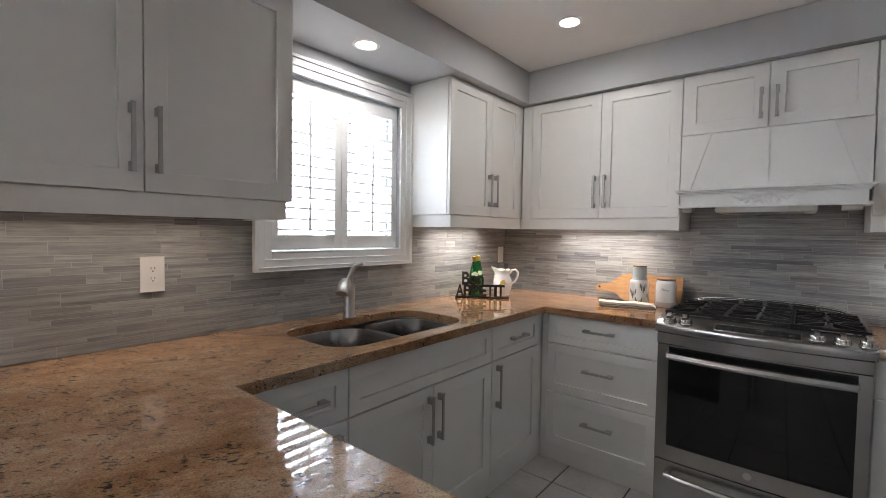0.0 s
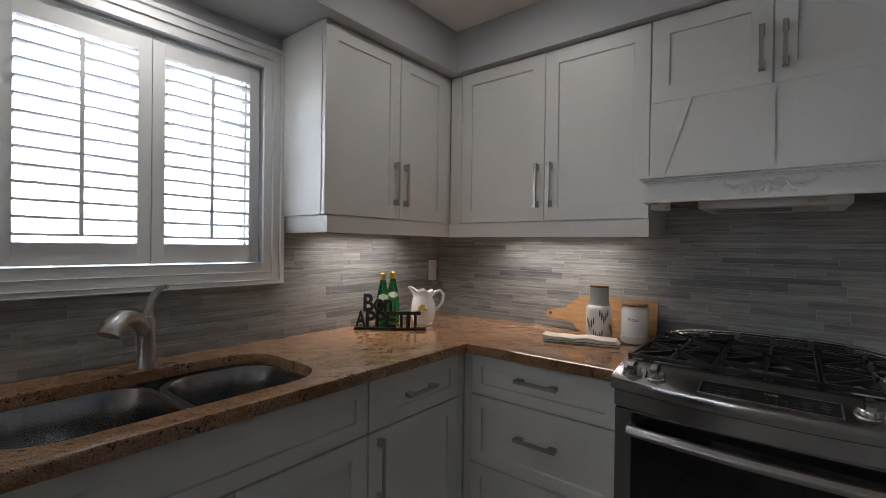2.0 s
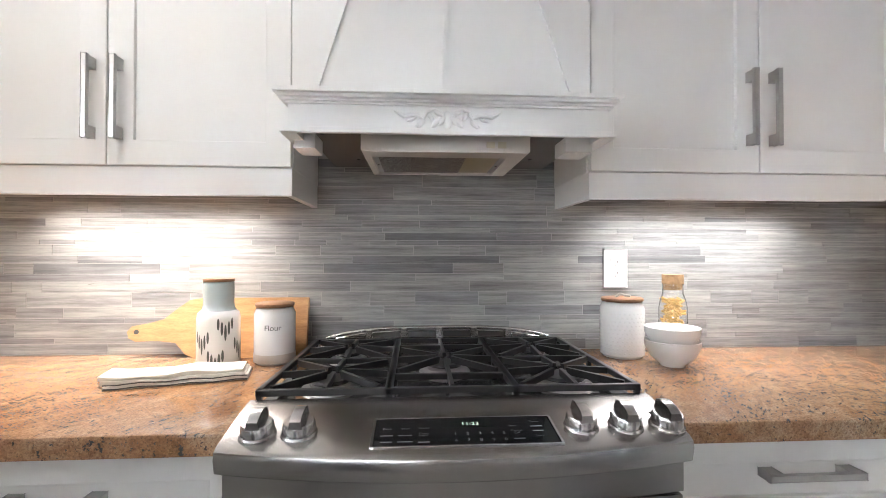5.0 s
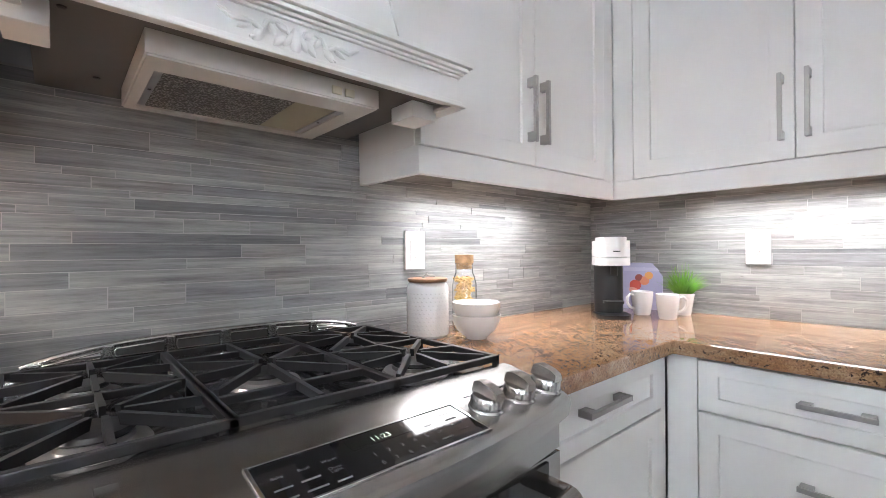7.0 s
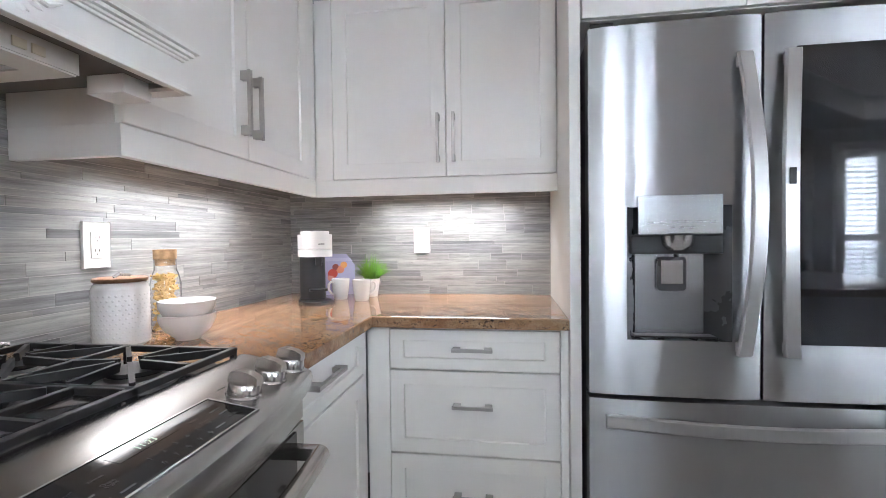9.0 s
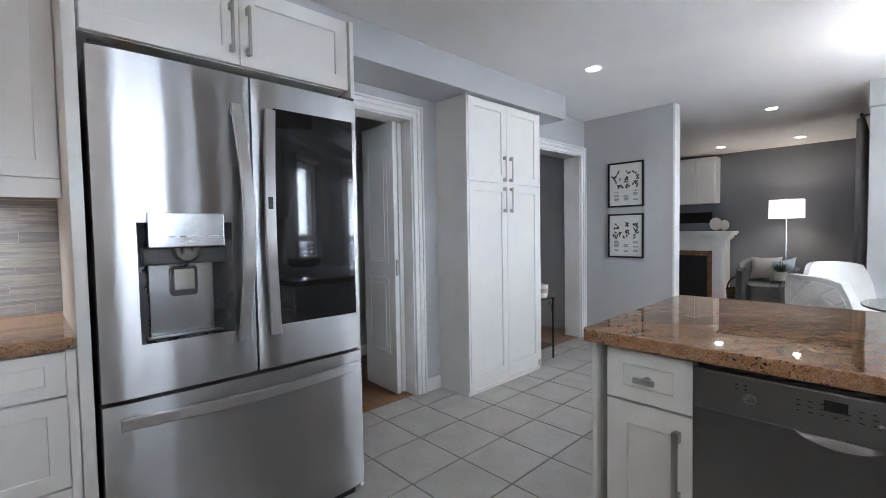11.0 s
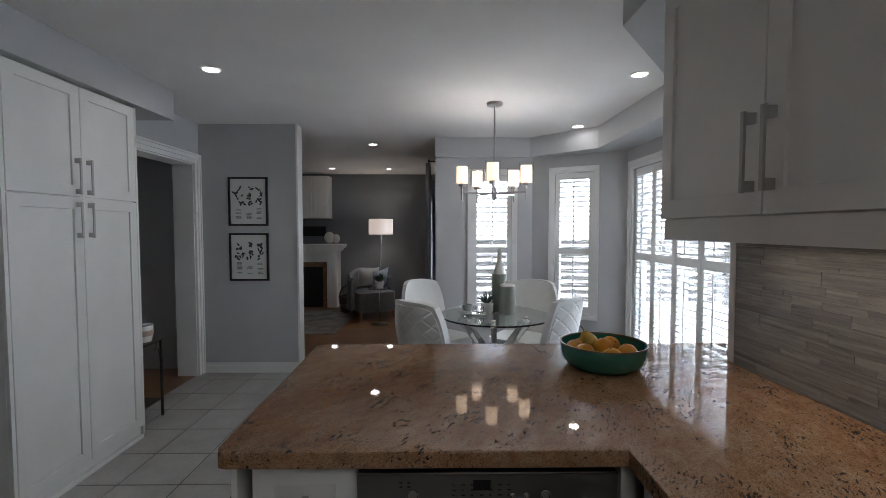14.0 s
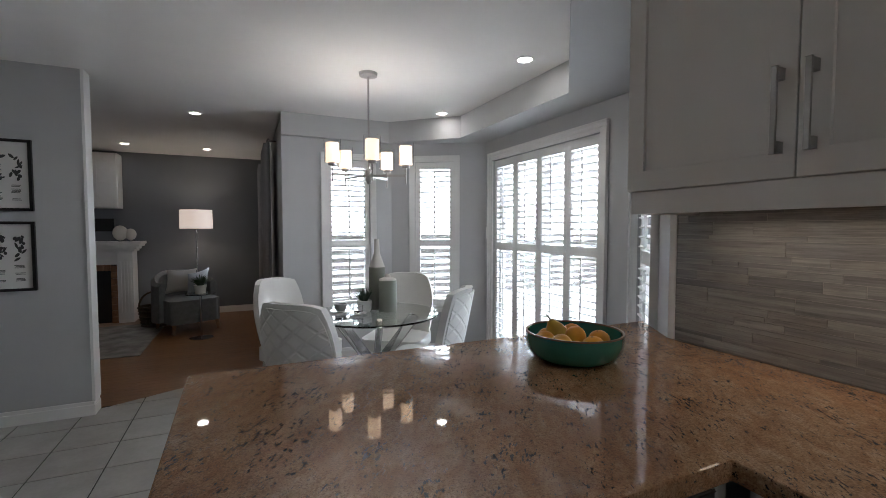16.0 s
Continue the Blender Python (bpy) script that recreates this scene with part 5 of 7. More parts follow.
for u, r_ in ((0.262, 0.014), (0.566, 0.012), (0.522, 0.007), (0.490, 0.006)):
    bm = bmesh.new()
    lathe(bm, [(r_, 0.0), (r_, 0.003), (r_ - 0.0015, 0.004), (r_ - 0.003, 0.002), (0, 0.0015)], seg=20, m=Matrix.Translation(F_DW.at(u, 0.803, 0.0036)) @ Matrix.Rotation(radians(-90), 4, "X"))
    part("button", bm, M_STEEL, ctl, "round steel button", smooth=True)
bm = bmesh.new()
n_ = 14
lip = [[bm.verts.new(F_DW.at(0.352 + 0.150 * i / n_, 0.757 - q * 0.022 * math.sin(math.pi * i / n_) ** 0.7 - 0.001, w_)) for q, w_ in ((0, 0.0042), (0.55, 0.011), (1.0, 0.0135), (1.0, 0.0105), (0.5, 0.006))] for i in range(n_ + 1)]
for a, b in zip(lip, lip[1:]):
    for j in range(4):
        bm.faces.new((a[j], a[j + 1], b[j + 1], b[j]))
part("scoop_handle", bm, bpy.data.materials["dark_steel"], ctl, "curved steel scoop handle", smooth=True)
bm = bmesh.new()
F_DW.box(bm, 0.14, 0.728, 0.0, 0.1, -0.06, -0.05)
part("toe_panel", bm, M_BLACK, dw)

# ---- wall plates ----
def wall_plate(f, u0, u1, v0, v1, w, label, sockets=True):
    ob = thing("wall_outlet" if sockets else "light_switch", f.at((u0 + u1) / 2, v0, w), label, "outlet" if sockets else "switch", "wall plates")
    bm = bmesh.new()
    f.box(bm, u0, u1, v0, v1, w, w + 0.006, 0.002)
    part("plate", bm, M_PLASTIC, ob)
    c, m, hw = (u0 + u1) / 2, (v0 + v1) / 2, (u1 - u0) * 0.23
    bm = bmesh.new()
    f.box(bm, c - hw, c + hw, m - 0.034, m + 0.034, w + 0.0055, w + 0.008, 0.001)
    ins = part("insert", bm, M_PLASTIC, ob)
    if sockets:
        for s in (-0.018, 0.018):
            for dx in (-0.006, 0.006):
                bm = bmesh.new()
                f.box(bm, c + dx - 0.001, c + dx + 0.001, m + s - 0.001, m + s + 0.008, w + 0.0078, w + 0.0084)
                # thin dark boxes painted as the shade in the socket holes
                part("slot", bm, M_RECESS, ins)
            bm = bmesh.new()
            f.box(bm, c - 0.002, c + 0.002, m + s - 0.009, m + s - 0.005, w + 0.0078, w + 0.0084)
            part("ground_hole", bm, M_RECESS, ins)
    return ob


wall_plate(WEST, 1.19, 1.268, 1.105, 1.233, 0.0105, "white double wall outlet on the stone backsplash")
wall_plate(WEST, 3.562, 3.632, 1.112, 1.234, 0.0105, "white light switch plate near the backsplash corner", False)
wall_plate(NORTH, 0.80, 0.878, 1.116, 1.238, 0.0105, "white double wall outlet beside the range")
wall_plate(EAST, 2.937, 3.015, 1.116, 1.238, 0.0105, "white double wall outlet above the corner counter")
wall_plate(BAY_C, 0.02, 0.06, 1.22, 1.34, 0.0005, "white light switch beside the patio door", False)
wall_plate(Face(3.2, 0, (0, 1), (-1, 0)), -1.65, -1.57, 0.28, 0.40, 0.0005, "white wall outlet in the hall")


# ---- counter things, sink side ----
su = Vector((0.81, 0.59, 0)).normalized()
sw = Vector((su.y, -su.x, 0))
SIGN = Matrix(((su.x, 0, sw.x, -1.325), (su.y, 0, sw.y, 2.92), (0, 1, 0, 0.9155), (0, 0, 0, 1)))
sign = thing("letter_sign", (-1.19, 3.02, 0.915), "black cut-out word sign standing on the counter", "sign")
M_SIGN = plain("black_metal_sign", (0.012, 0.012, 0.013), 0.4, vary=0.2)
bm = bmesh.new()
box(bm, 0, 0.345, 0, 0.012, -0.022, 0.022, 0.001, SIGN)
part("base_bar", bm, M_SIGN, sign)
x = 0.004
for i, ch in enumerate("APPETIT"):
    bm, wd = text_mesh(ch, 0.116, 0.007, bold=0.0035)
    k = min(1.0, {"I": 0.02}.get(ch, 0.05) / wd)
    for v in bm.verts:
        v.co = SIGN @ Vector((x + v.co.x * k, 0.0115 + v.co.y * 0.9, v.co.z))
    part("letter", bm, M_SIGN, sign)
    x += wd * k - 0.0008
x = 0.042
for ch, sc in zip("Bon", (0.115, 0.115, 0.115)):
    bm, wd = text_mesh(ch, sc, 0.007, bold=0.0035)
    for v in bm.verts:
        v.co = SIGN @ Vector((x + v.co.x * 0.82, 0.086 + v.co.y, v.co.z))
    part("letter", bm, M_SIGN, sign)
    x += wd * 0.82 - 0.001

M_GOLD = plain("gold_foil", (0.65, 0.48, 0.14), 0.3, 1.0, vary=0.1)
M_LABEL = plain("pale_label", (0.62, 0.68, 0.5), 0.5, vary=0.1)
M_LABELG = plain("dark_green_label", (0.02, 0.12, 0.04), 0.5, vary=0.1)


def water_bottle(x, y, turn):
    ob = thing("glass_bottle", (x, y, 0.915), "green glass mineral water bottle with gold cap", "bottle", "green bottles")
    prof = [(0, 0.003), (0.03, 0.0), (0.036, 0.006), (0.0375, 0.06), (0.0365, 0.10), (0.032, 0.14), (0.025, 0.175), (0.0175, 0.21), (0.0135, 0.235), (0.0132, 0.256), (0.0, 0.256)]
    part("bottle_body", lathe(bmesh.new(), prof, x, y, 0.9152, 28), M_GREENGLASS, ob, smooth=True)
    part("cap", lathe(bmesh.new(), [(0.0142, 0.232), (0.0145, 0.245), (0.0148, 0.264), (0.012, 0.267), (0, 0.267)], x, y, 0.9152, 20), M_GOLD, ob, "gold bottle cap", True)
    for z0, z1, span, mat, lift in ((0.125, 0.175, 62, M_LABELG, 0.0008), (0.135, 0.166, 46, M_LABEL, 0.0014)):
        bm = bmesh.new()
        cols_ = []
        for i in range(9):
            a = radians(turn - span + 2 * span * i / 8)
            bulge = 1 - abs(i - 4) / 4 * 0.55
            zm = (z0 + z1) / 2
            col = []
            for s in (-1, 1):
                z = zm + s * (z1 - z0) / 2 * bulge
                r = np.interp(z, [p[1] for p in prof], [p[0] for p in prof]) + lift
                col.append(bm.verts.new((x + r * math.cos(a), y + r * math.sin(a), 0.9152 + z)))
            cols_.append(col)
        for a, b in zip(cols_, cols_[1:]):
            bm.faces.new((a[0], b[0], b[1], a[1]))
        part("neck_label", bm, mat, ob)


water_bottle(-1.275, 3.055, -40)
water_bottle(-1.318, 3.165, -35)

pitcher = thing("ceramic_pitcher", (-1.165, 3.235, 0.915), "white ceramic pitcher with a yellow fruit motif", "pitcher")
bm = bmesh.new()
px, py = -1.165, 3.235
prof = [(0.045, 0), (0.05, 0.006), (0.047, 0.012), (0.06, 0.04), (0.066, 0.075), (0.061, 0.11), (0.048, 0.14), (0.045, 0.155), (0.052, 0.175), (0.049, 0.176), (0.042, 0.155), (0.044, 0.14), (0.056, 0.11), (0.0, 0.03)]
lathe(bm, [(0, 0)] + prof, px, py, 0.9152, 36)
for v in bm.verts:
    h = v.co.z - 0.915
    d = Vector((v.co.x - px, v.co.y - py, 0))
    if h > 0.13 and d.length > 0.01:
        s = max(0, d.normalized().dot(-su))
        k = (h - 0.13) / 0.045
        v.co += -su * 0.028 * k * s ** 3
        v.co.z += 0.018 * k * s ** 2 + 0.006 * k * math.sin(6 * math.atan2(d.y, d.x))
jug = part("jug_body", bm, M_WHITE, pitcher, smooth=True)
part("handle", tube(bmesh.new(), [Vector((px, py, 0.915)) + su * a + Vector((0, 0, h)) for a, h in ((0.046, 0.15), (0.062, 0.172), (0.085, 0.178), (0.102, 0.16), (0.1, 0.125), (0.083, 0.095), (0.062, 0.082))], [0.007, 0.008, 0.008, 0.008, 0.0075, 0.007, 0.006], 12), M_WHITE, pitcher, smooth=True)
M_LEMON = plain("lemon_yellow", (0.72, 0.5, 0.06), 0.3, vary=0.15)


def motif(ob, mat, items, centre, radius, name):
    """Small painted patches that hug a round body: (turn, height, half-width, half-height)."""
    cx, cy = centre
    for turn, h, a_, b_ in items:
        bm = bmesh.new()
        mid_ = None
        ringv = []
        for i in range(14):
            t = 2 * math.pi * i / 14
            ang = radians(turn) + a_ * math.cos(t) / radius(h)
            hh = h + b_ * math.sin(t)
            r = radius(hh) + 0.0007
            ringv.append(bm.verts.new((cx + r * math.cos(ang), cy + r * math.sin(ang), 0.9152 + hh)))
        bm.faces.new(ringv)
        part(name, bm, mat, ob)


jr = lambda h: float(np.interp(h, [0.012, 0.04, 0.075, 0.11, 0.14], [0.047, 0.06, 0.066, 0.061, 0.048])) + 0.0006
motif(jug, M_LEMON, [(-52, 0.098, 0.014, 0.014), (-64, 0.092, 0.011, 0.011)], (px, py), jr, "lemon_motif")
motif(jug, plain("leaf_green", (0.12, 0.16, 0.08), 0.4), [(-40, 0.085, 0.012, 0.003), (-72, 0.078, 0.012, 0.003)], (px, py), jr, "leaf_motif")

board = thing("cutting_board", (-0.36, 3.62, 0.915), "light wood paddle cutting board leaning on the backsplash", "cutting board")
TILTB = Matrix.Translation((0, 3.59, 0.9155)) @ Matrix.Rotation(radians(-11), 4, "X")
out = [(-0.14, 0.0), (-0.46, 0.0), (-0.49, 0.012), (-0.52, 0.045), (-0.575, 0.052), (-0.635, 0.05), (-0.655, 0.06), (-0.662, 0.078), (-0.65, 0.094), (-0.6, 0.104), (-0.56, 0.115), (-0.52, 0.15), (-0.49, 0.172), (-0.45, 0.178), (-0.14, 0.178)]
bm = bmesh.new()
prism(bm, out, 0, 0.018)
for v in bm.verts:
    v.co = TILTB @ Vector((v.co.x, v.co.z, v.co.y))
part("board", bm, M_PINE, board)
# dark disc on the board, painted as the shade in its hole
part("hang_hole", lathe(bmesh.new(), [(0, 0), (0.007, 0), (0.007, 0.001), (0, 0.001)], seg=16, m=TILTB @ Matrix.Translation((-0.635, -0.0002, 0.078)) @ Matrix.Rotation(radians(90), 4, "X")), M_RECESS, board)

VASE = (-0.36, 3.515)
vase = thing("lidded_jar", (*VASE, 0.915), "white and blue-grey ceramic jar with leaf print", "jar")
M_MIST = plain("mist_glaze", (0.46, 0.53, 0.53), 0.18, vary=0.08, coat=0.3)
M_LEAFPRINT = plain("grey_leaf_print", (0.10, 0.11, 0.10), 0.4, vary=0.2)
vb = part("jar_body", lathe(bmesh.new(), [(0, 0), (0.052, 0), (0.056, 0.006), (0.056, 0.13), (0.053, 0.145), (0.046, 0.152)], *VASE, 0.9152, 36), M_WHITE, vase, smooth=True)
part("neck", lathe(bmesh.new(), [(0.0465, 0.15), (0.042, 0.158), (0.0395, 0.17), (0.0395, 0.228), (0.037, 0.231), (0, 0.231)], *VASE, 0.9152, 36), M_MIST, vase, "blue-grey glazed neck", True)
part("lid", lathe(bmesh.new(), [(0, 0.2315), (0.04, 0.2315), (0.0405, 0.234), (0.0405, 0.239), (0, 0.241)], *VASE, 0.9152, 32), M_LIDWOOD, vase, "thin wooden lid", True)
vr = lambda h: 0.0562
for turn, h in ((-112, 0.07), (-50, 0.105), (-75, 0.02), (-5, 0.05)):
    motif(vb, M_LEAFPRINT, [(turn + k * 9, h + 0.012 * abs(k) - 0.01, 0.0032, 0.022 - 0.003 * abs(k)) for k in (-2, -1, 0, 1, 2)], VASE, vr, "leaf_print")


def canister(name, x, y, r, h, label, lid_h, word=None, dimples=False, knob=False):
    ob = thing(name, (x, y, 0.915), label, "canister")
    prof = [(0, 0), (r - 0.008, 0), (r, 0.008), (r, h - 0.018), (r - 0.006, h - 0.004), (r - 0.012, h), (0, h)]
    body = part("canister_body", lathe(bmesh.new(), prof, x, y, 0.9152, 40), M_WHITE, ob, smooth=True)
    part("lid", lathe(bmesh.new(), [(0, h + 0.0005), (r - 0.006, h + 0.0005), (r - 0.003, h + 0.004), (r - 0.003, h + lid_h - 0.002), (r - 0.006, h + lid_h), (0, h + lid_h)], x, y, 0.9152, 36), M_LIDWOOD, ob, "brown wooden lid", True)
    if knob:
        part("lid_loop", tube(bmesh.new(), [(x - 0.02, y, 0.916 + h + lid_h), (x - 0.008, y - 0.004, 0.926 + h + lid_h), (x + 0.01, y + 0.002, 0.921 + h + lid_h), (x + 0.024, y - 0.006, 0.919 + h + lid_h)], 0.004, 8), M_NICKEL, ob)
    if dimples:
        bm = bmesh.new()
        for j in range(11):
            for i in range(30):
                a = 2 * math.pi * (i + 0.5 * (j % 2)) / 30
                z = 0.9152 + 0.018 + j * (h - 0.05) / 10
                c = Vector((x + r * math.cos(a), y + r * math.sin(a), z))
                n_ = Vector((math.cos(a), math.sin(a), 0))
                t_ = Vector((-n_.y, n_.x, 0))
                tip = bm.verts.new(c + n_ * 0.0012)
                rim = [bm.verts.new(c + (t_ * math.cos(q) + Vector((0, 0, math.sin(q)))) * 0.0036) for q in (0, 1.05, 2.09, 3.14, 4.19, 5.24)]
                for q in range(6):
                    bm.faces.new((tip, rim[q], rim[(q + 1) % 6]))
        part("raised_dots", bm, M_WHITE, body, smooth=True)["kind"] = "stuff"
    if word:
        bm, wd = text_mesh(word, 0.021, 0.0003)
        for v in bm.verts:
            a = radians(-78) + (v.co.x - wd / 2) / r
            rr = r + 0.0006 + v.co.z
            v.co = Vector((x + rr * math.cos(a), y + rr * math.sin(a), 0.9152 + h * 0.62 + v.co.y))
        part("lettering", bm, M_LEAFPRINT, body)
    return ob


canister("canister", -0.213, 3.535, 0.056, 0.158, "white ceramic canister with wooden lid", 0.012, "Flour")
part("base_band", lathe(bmesh.new(), [(0.0566, 0.007), (0.0568, 0.03), (0.0562, 0.0302)], -0.213, 3.535, 0.9152, 40), plain("bare_clay", (0.58, 0.53, 0.48), 0.7), bpy.data.objects["canister"])
towel = thing("kitchen_towel", (-0.38, 3.36, 0.915), "folded cream towel with dark stripes on the counter", "towel")
M_CLOTH = plain("cream_cotton", (0.66, 0.62, 0.55), 0.9, vary=0.1, scale=30, fine=400, relief=0.3)
M_STRIPE = plain("dark_stripe", (0.07, 0.06, 0.055), 0.9, vary=0.2)
TW = Matrix.Translation((-0.38, 3.37, 0.9155)) @ Matrix.Rotation(radians(14), 4, "Z")
for k in range(3):
    bm = bmesh.new()
    pts = []
    n_ = 20
    for i in range(n_ + 1):
        u = i / n_
        pts.append((-0.15 + 0.3 * u - 0.006 * k, 0.007 + 0.002 * math.sin(9 * u + k)))
    vs_ = [[bm.verts.new(TW @ Vector((xx, -0.05 + 0.004 * k + yy * (0.1 - 0.008 * k), 0.009 * k + zz * (hh / 0.007) * 0.0085 + 0.0015 * math.sin(7 * xx * 9)))) for yy, zz in ((0, 0), (-0.02, 0.5), (0, 1), (1, 1), (1, 0))] for xx, hh in pts]
    for a, b in zip(vs_, vs_[1:]):
        for j in range(5):
            bm.faces.new((a[j], a[(j + 1) % 5], b[(j + 1) % 5], b[j]))
    bm.faces.new(vs_[0])
    bm.faces.new(vs_[-1][::-1])
    fold = part("fold", bm, M_CLOTH, towel, smooth=True)
for xx, zz in ((-0.052, 0.003), (-0.054, 0.0125)):
    part("stripe", tube(bmesh.new(), [TW @ Vector((-0.148 + 0.298 * i / 12, xx, zz + 0.0015 * math.sin(7 * (-0.148 + 0.298 * i / 12) * 9))) for i in range(13)], 0.0016, 6), M_STRIPE, towel)

# ---- counter things, fridge side ----
canister("canister", 0.815, 3.56, 0.064, 0.165, "white dimpled ceramic canister with wooden lid", 0.012, None, True, True)
pb = thing("pasta_bottle", (0.985, 3.575, 0.915), "clear glass bottle of pasta with cork stopper", "bottle")
prof = [(0, 0.003), (0.036, 0), (0.041, 0.006), (0.041, 0.145), (0.036, 0.17), (0.03, 0.185), (0.029, 0.212), (0.031, 0.217), (0.0285, 0.217), (0.0265, 0.186), (0.034, 0.166), (0.0385, 0.143), (0.0385, 0.01), (0, 0.007)]
bt = part("glass_body", lathe(bmesh.new(), prof, 0.985, 3.575, 0.9152, 32), M_GLASS, pb, smooth=True)
bt.visible_shadow = False
part("cork", lathe(bmesh.new(), [(0, 0.198), (0.0262, 0.198), (0.0275, 0.217), (0.031, 0.2175), (0.031, 0.245), (0, 0.246)], 0.985, 3.575, 0.9152, 24), M_CORK, pb, "cork stopper", True)
M_PASTA = plain("dry_pasta", (0.78, 0.52, 0.17), 0.5, vary=0.2, scale=40)
bm = bmesh.new()
for i in range(240):
    z = 0.927 + 0.158 * (i / 240)
    a, b = random.uniform(0, 6.283), random.uniform(0, 6.283)
    r_ = 0.028 * math.sqrt(random.random())
    c = Vector((0.985 + r_ * math.cos(a), 3.575 + r_ * math.sin(a), z))
    d = Vector((math.cos(b), math.sin(b), random.uniform(-0.6, 0.6))).normalized() * 0.012
    rod(bm, c - d, c + d, 0.0035, 7)
part("pasta", bm, M_PASTA, pb, "short golden pasta tubes")["kind"] = "stuff"


def bowl(x, y, z):
    ob = thing("bowl", (x, y, z), "white ribbed ceramic bowl in a stack of two", "bowl", "stacked bowls")
    bm = bmesh.new()
    lathe(bm, [(0, 0.002), (0.03, 0.0), (0.033, 0.006), (0.055, 0.025), (0.069, 0.052), (0.072, 0.07), (0.070, 0.071), (0.066, 0.052), (0.05, 0.025), (0, 0.008)], x, y, z, 60)
    for v in bm.verts:
        h = v.co.z - z
        d = Vector((v.co.x - x, v.co.y - y, 0))
        if 0.01 < h < 0.06 and d.length > 0.04:
            a = math.atan2(d.y, d.x)
            v.co += d.normalized() * 0.0014 * (1 if round(a / (2 * math.pi) * 60) % 2 else -1)
    part("bowl_body", bm, M_WHITE, ob, smooth=True)


bowl(0.898, 3.435, 0.9152)
bowl(0.898, 3.435, 0.952)

cm = thing("coffee_machine", (1.568, 3.367, 0.915), "white and black capsule coffee machine on the counter", "coffee machine")
CX, CY = 1.568, 3.367
CM = Matrix.Translation((CX, CY, 0.9152)) @ Matrix.Rotation(radians(-48), 4, "Z") @ Matrix.Diagonal((1.15, 1.15, 1.26, 1))
bm = bmesh.new()
prism(bm, rounded(-0.055, 0.055, -0.075, 0.075, 0.05), 0, 0.012, CM)
part("base_plate", bm, M_BLACK, cm)
bm = bmesh.new()
prism(bm, rounded(-0.047, 0.047, -0.005, 0.075, 0.04), 0.0125, 0.158, CM)
part("column", bm, M_BLACK, cm, smooth=True)
bm = bmesh.new()
prism(bm, rounded(-0.032, 0.032, -0.06, 0.0, 0.025), 0.045, 0.052, CM)
part("cup_rest", bm, M_BLACK, cm)
for z0, z1 in ((0.1585, 0.182), (0.184, 0.232)):
    bm = bmesh.new()
    prism(bm, rounded(-0.054, 0.054, -0.072, 0.078, 0.05, 8), z0, z1, CM)
    bmesh.ops.bevel(bm, geom=[e for e in bm.edges if e.calc_face_angle(0) > 1.2], offset=0.004, segments=2, affect="EDGES")
    part("head" if z0 > 0.17 else "lower_head", bm, M_PLASTIC, cm, "white plastic shell", smooth=True)
bm = bmesh.new()
prism(bm, rounded(-0.044, 0.044, -0.06, 0.066, 0.04, 8), 0.2322, 0.243, CM)
part("top_cap", bm, M_PLASTIC, cm, smooth=True)
bm = bmesh.new()
box(bm, -0.011, 0.011, -0.0732, -0.0722, 0.199, 0.202, 0, CM)
part("brand_bar", bm, M_IRON, cm)
bm = bmesh.new()
lathe(bm, [(0, 0.128), (0.011, 0.128), (0.013, 0.1583), (0, 0.1583)], 0, -0.04, 0, 16, CM)
part("spout", bm, M_BLACK, cm)


def mug(x, y, turn):
    ob = thing("mug", (x, y, 0.915), "plain white ceramic mug on the counter", "mug", "white mugs")
    part("cup", lathe(bmesh.new(), [(0, 0.003), (0.028, 0), (0.031, 0.004), (0.038, 0.05), (0.0415, 0.092), (0.039, 0.093), (0.0355, 0.05), (0.028, 0.008), (0, 0.007)], x, y, 0.9152, 36), M_WHITE, ob, smooth=True)
    d = Vector((math.cos(radians(turn)), math.sin(radians(turn)), 0))
    part("handle", tube(bmesh.new(), [Vector((x, y, 0.9152)) + d * a + Vector((0, 0, h)) for a, h in ((0.038, 0.078), (0.054, 0.082), (0.066, 0.07), (0.066, 0.05), (0.054, 0.032), (0.034, 0.024))], 0.0055, 10), M_WHITE, ob, smooth=True)


mug(1.715, 3.315, 150)
mug(1.672, 3.20, -50)

M_GRASS = plain("fresh_green", (0.20, 0.42, 0.05), 0.5, vary=0.3, scale=30)
plant = thing("potted_grass", (1.825, 3.205, 0.915), "small bright green grass plant in a white pot", "plant")
part("pot", lathe(bmesh.new(), [(0, 0), (0.03, 0), (0.043, 0.08), (0.045, 0.085), (0.04, 0.085), (0.038, 0.075), (0, 0.073)], 1.825, 3.205, 0.9152, 28), M_WHITE, plant, smooth=True)


def tuft(x, y, z, count, height, spread, width, parent, mat, rg):
    bm = bmesh.new()
    for i in range(count):
        a, t = rg.uniform(0, 6.283), rg.random() ** 0.6
        r0 = 0.028 * rg.random()
        base_ = Vector((x + r0 * math.cos(a), y + r0 * math.sin(a), z))
        lean = Vector((math.cos(a), math.sin(a), 0)) * spread * t
        h = height * rg.uniform(0.65, 1.1) * (1 - 0.35 * t)
        side = Vector((-math.sin(a + 0.7), math.cos(a + 0.7), 0)) * width
        prev = None
        for k in range(5):
            s = k / 4
            p = base_ + lean * s ** 1.6 + Vector((0, 0, h * (s - 0.25 * t * s * s)))
            w_ = 1 - s * 0.92
            cur = (bm.verts.new(p - side * w_), bm.verts.new(p + side * w_))
            if prev:
                bm.faces.new((prev[0], prev[1], cur[1], cur[0]))
            prev = cur
    return part("leaves", bm, mat, parent)


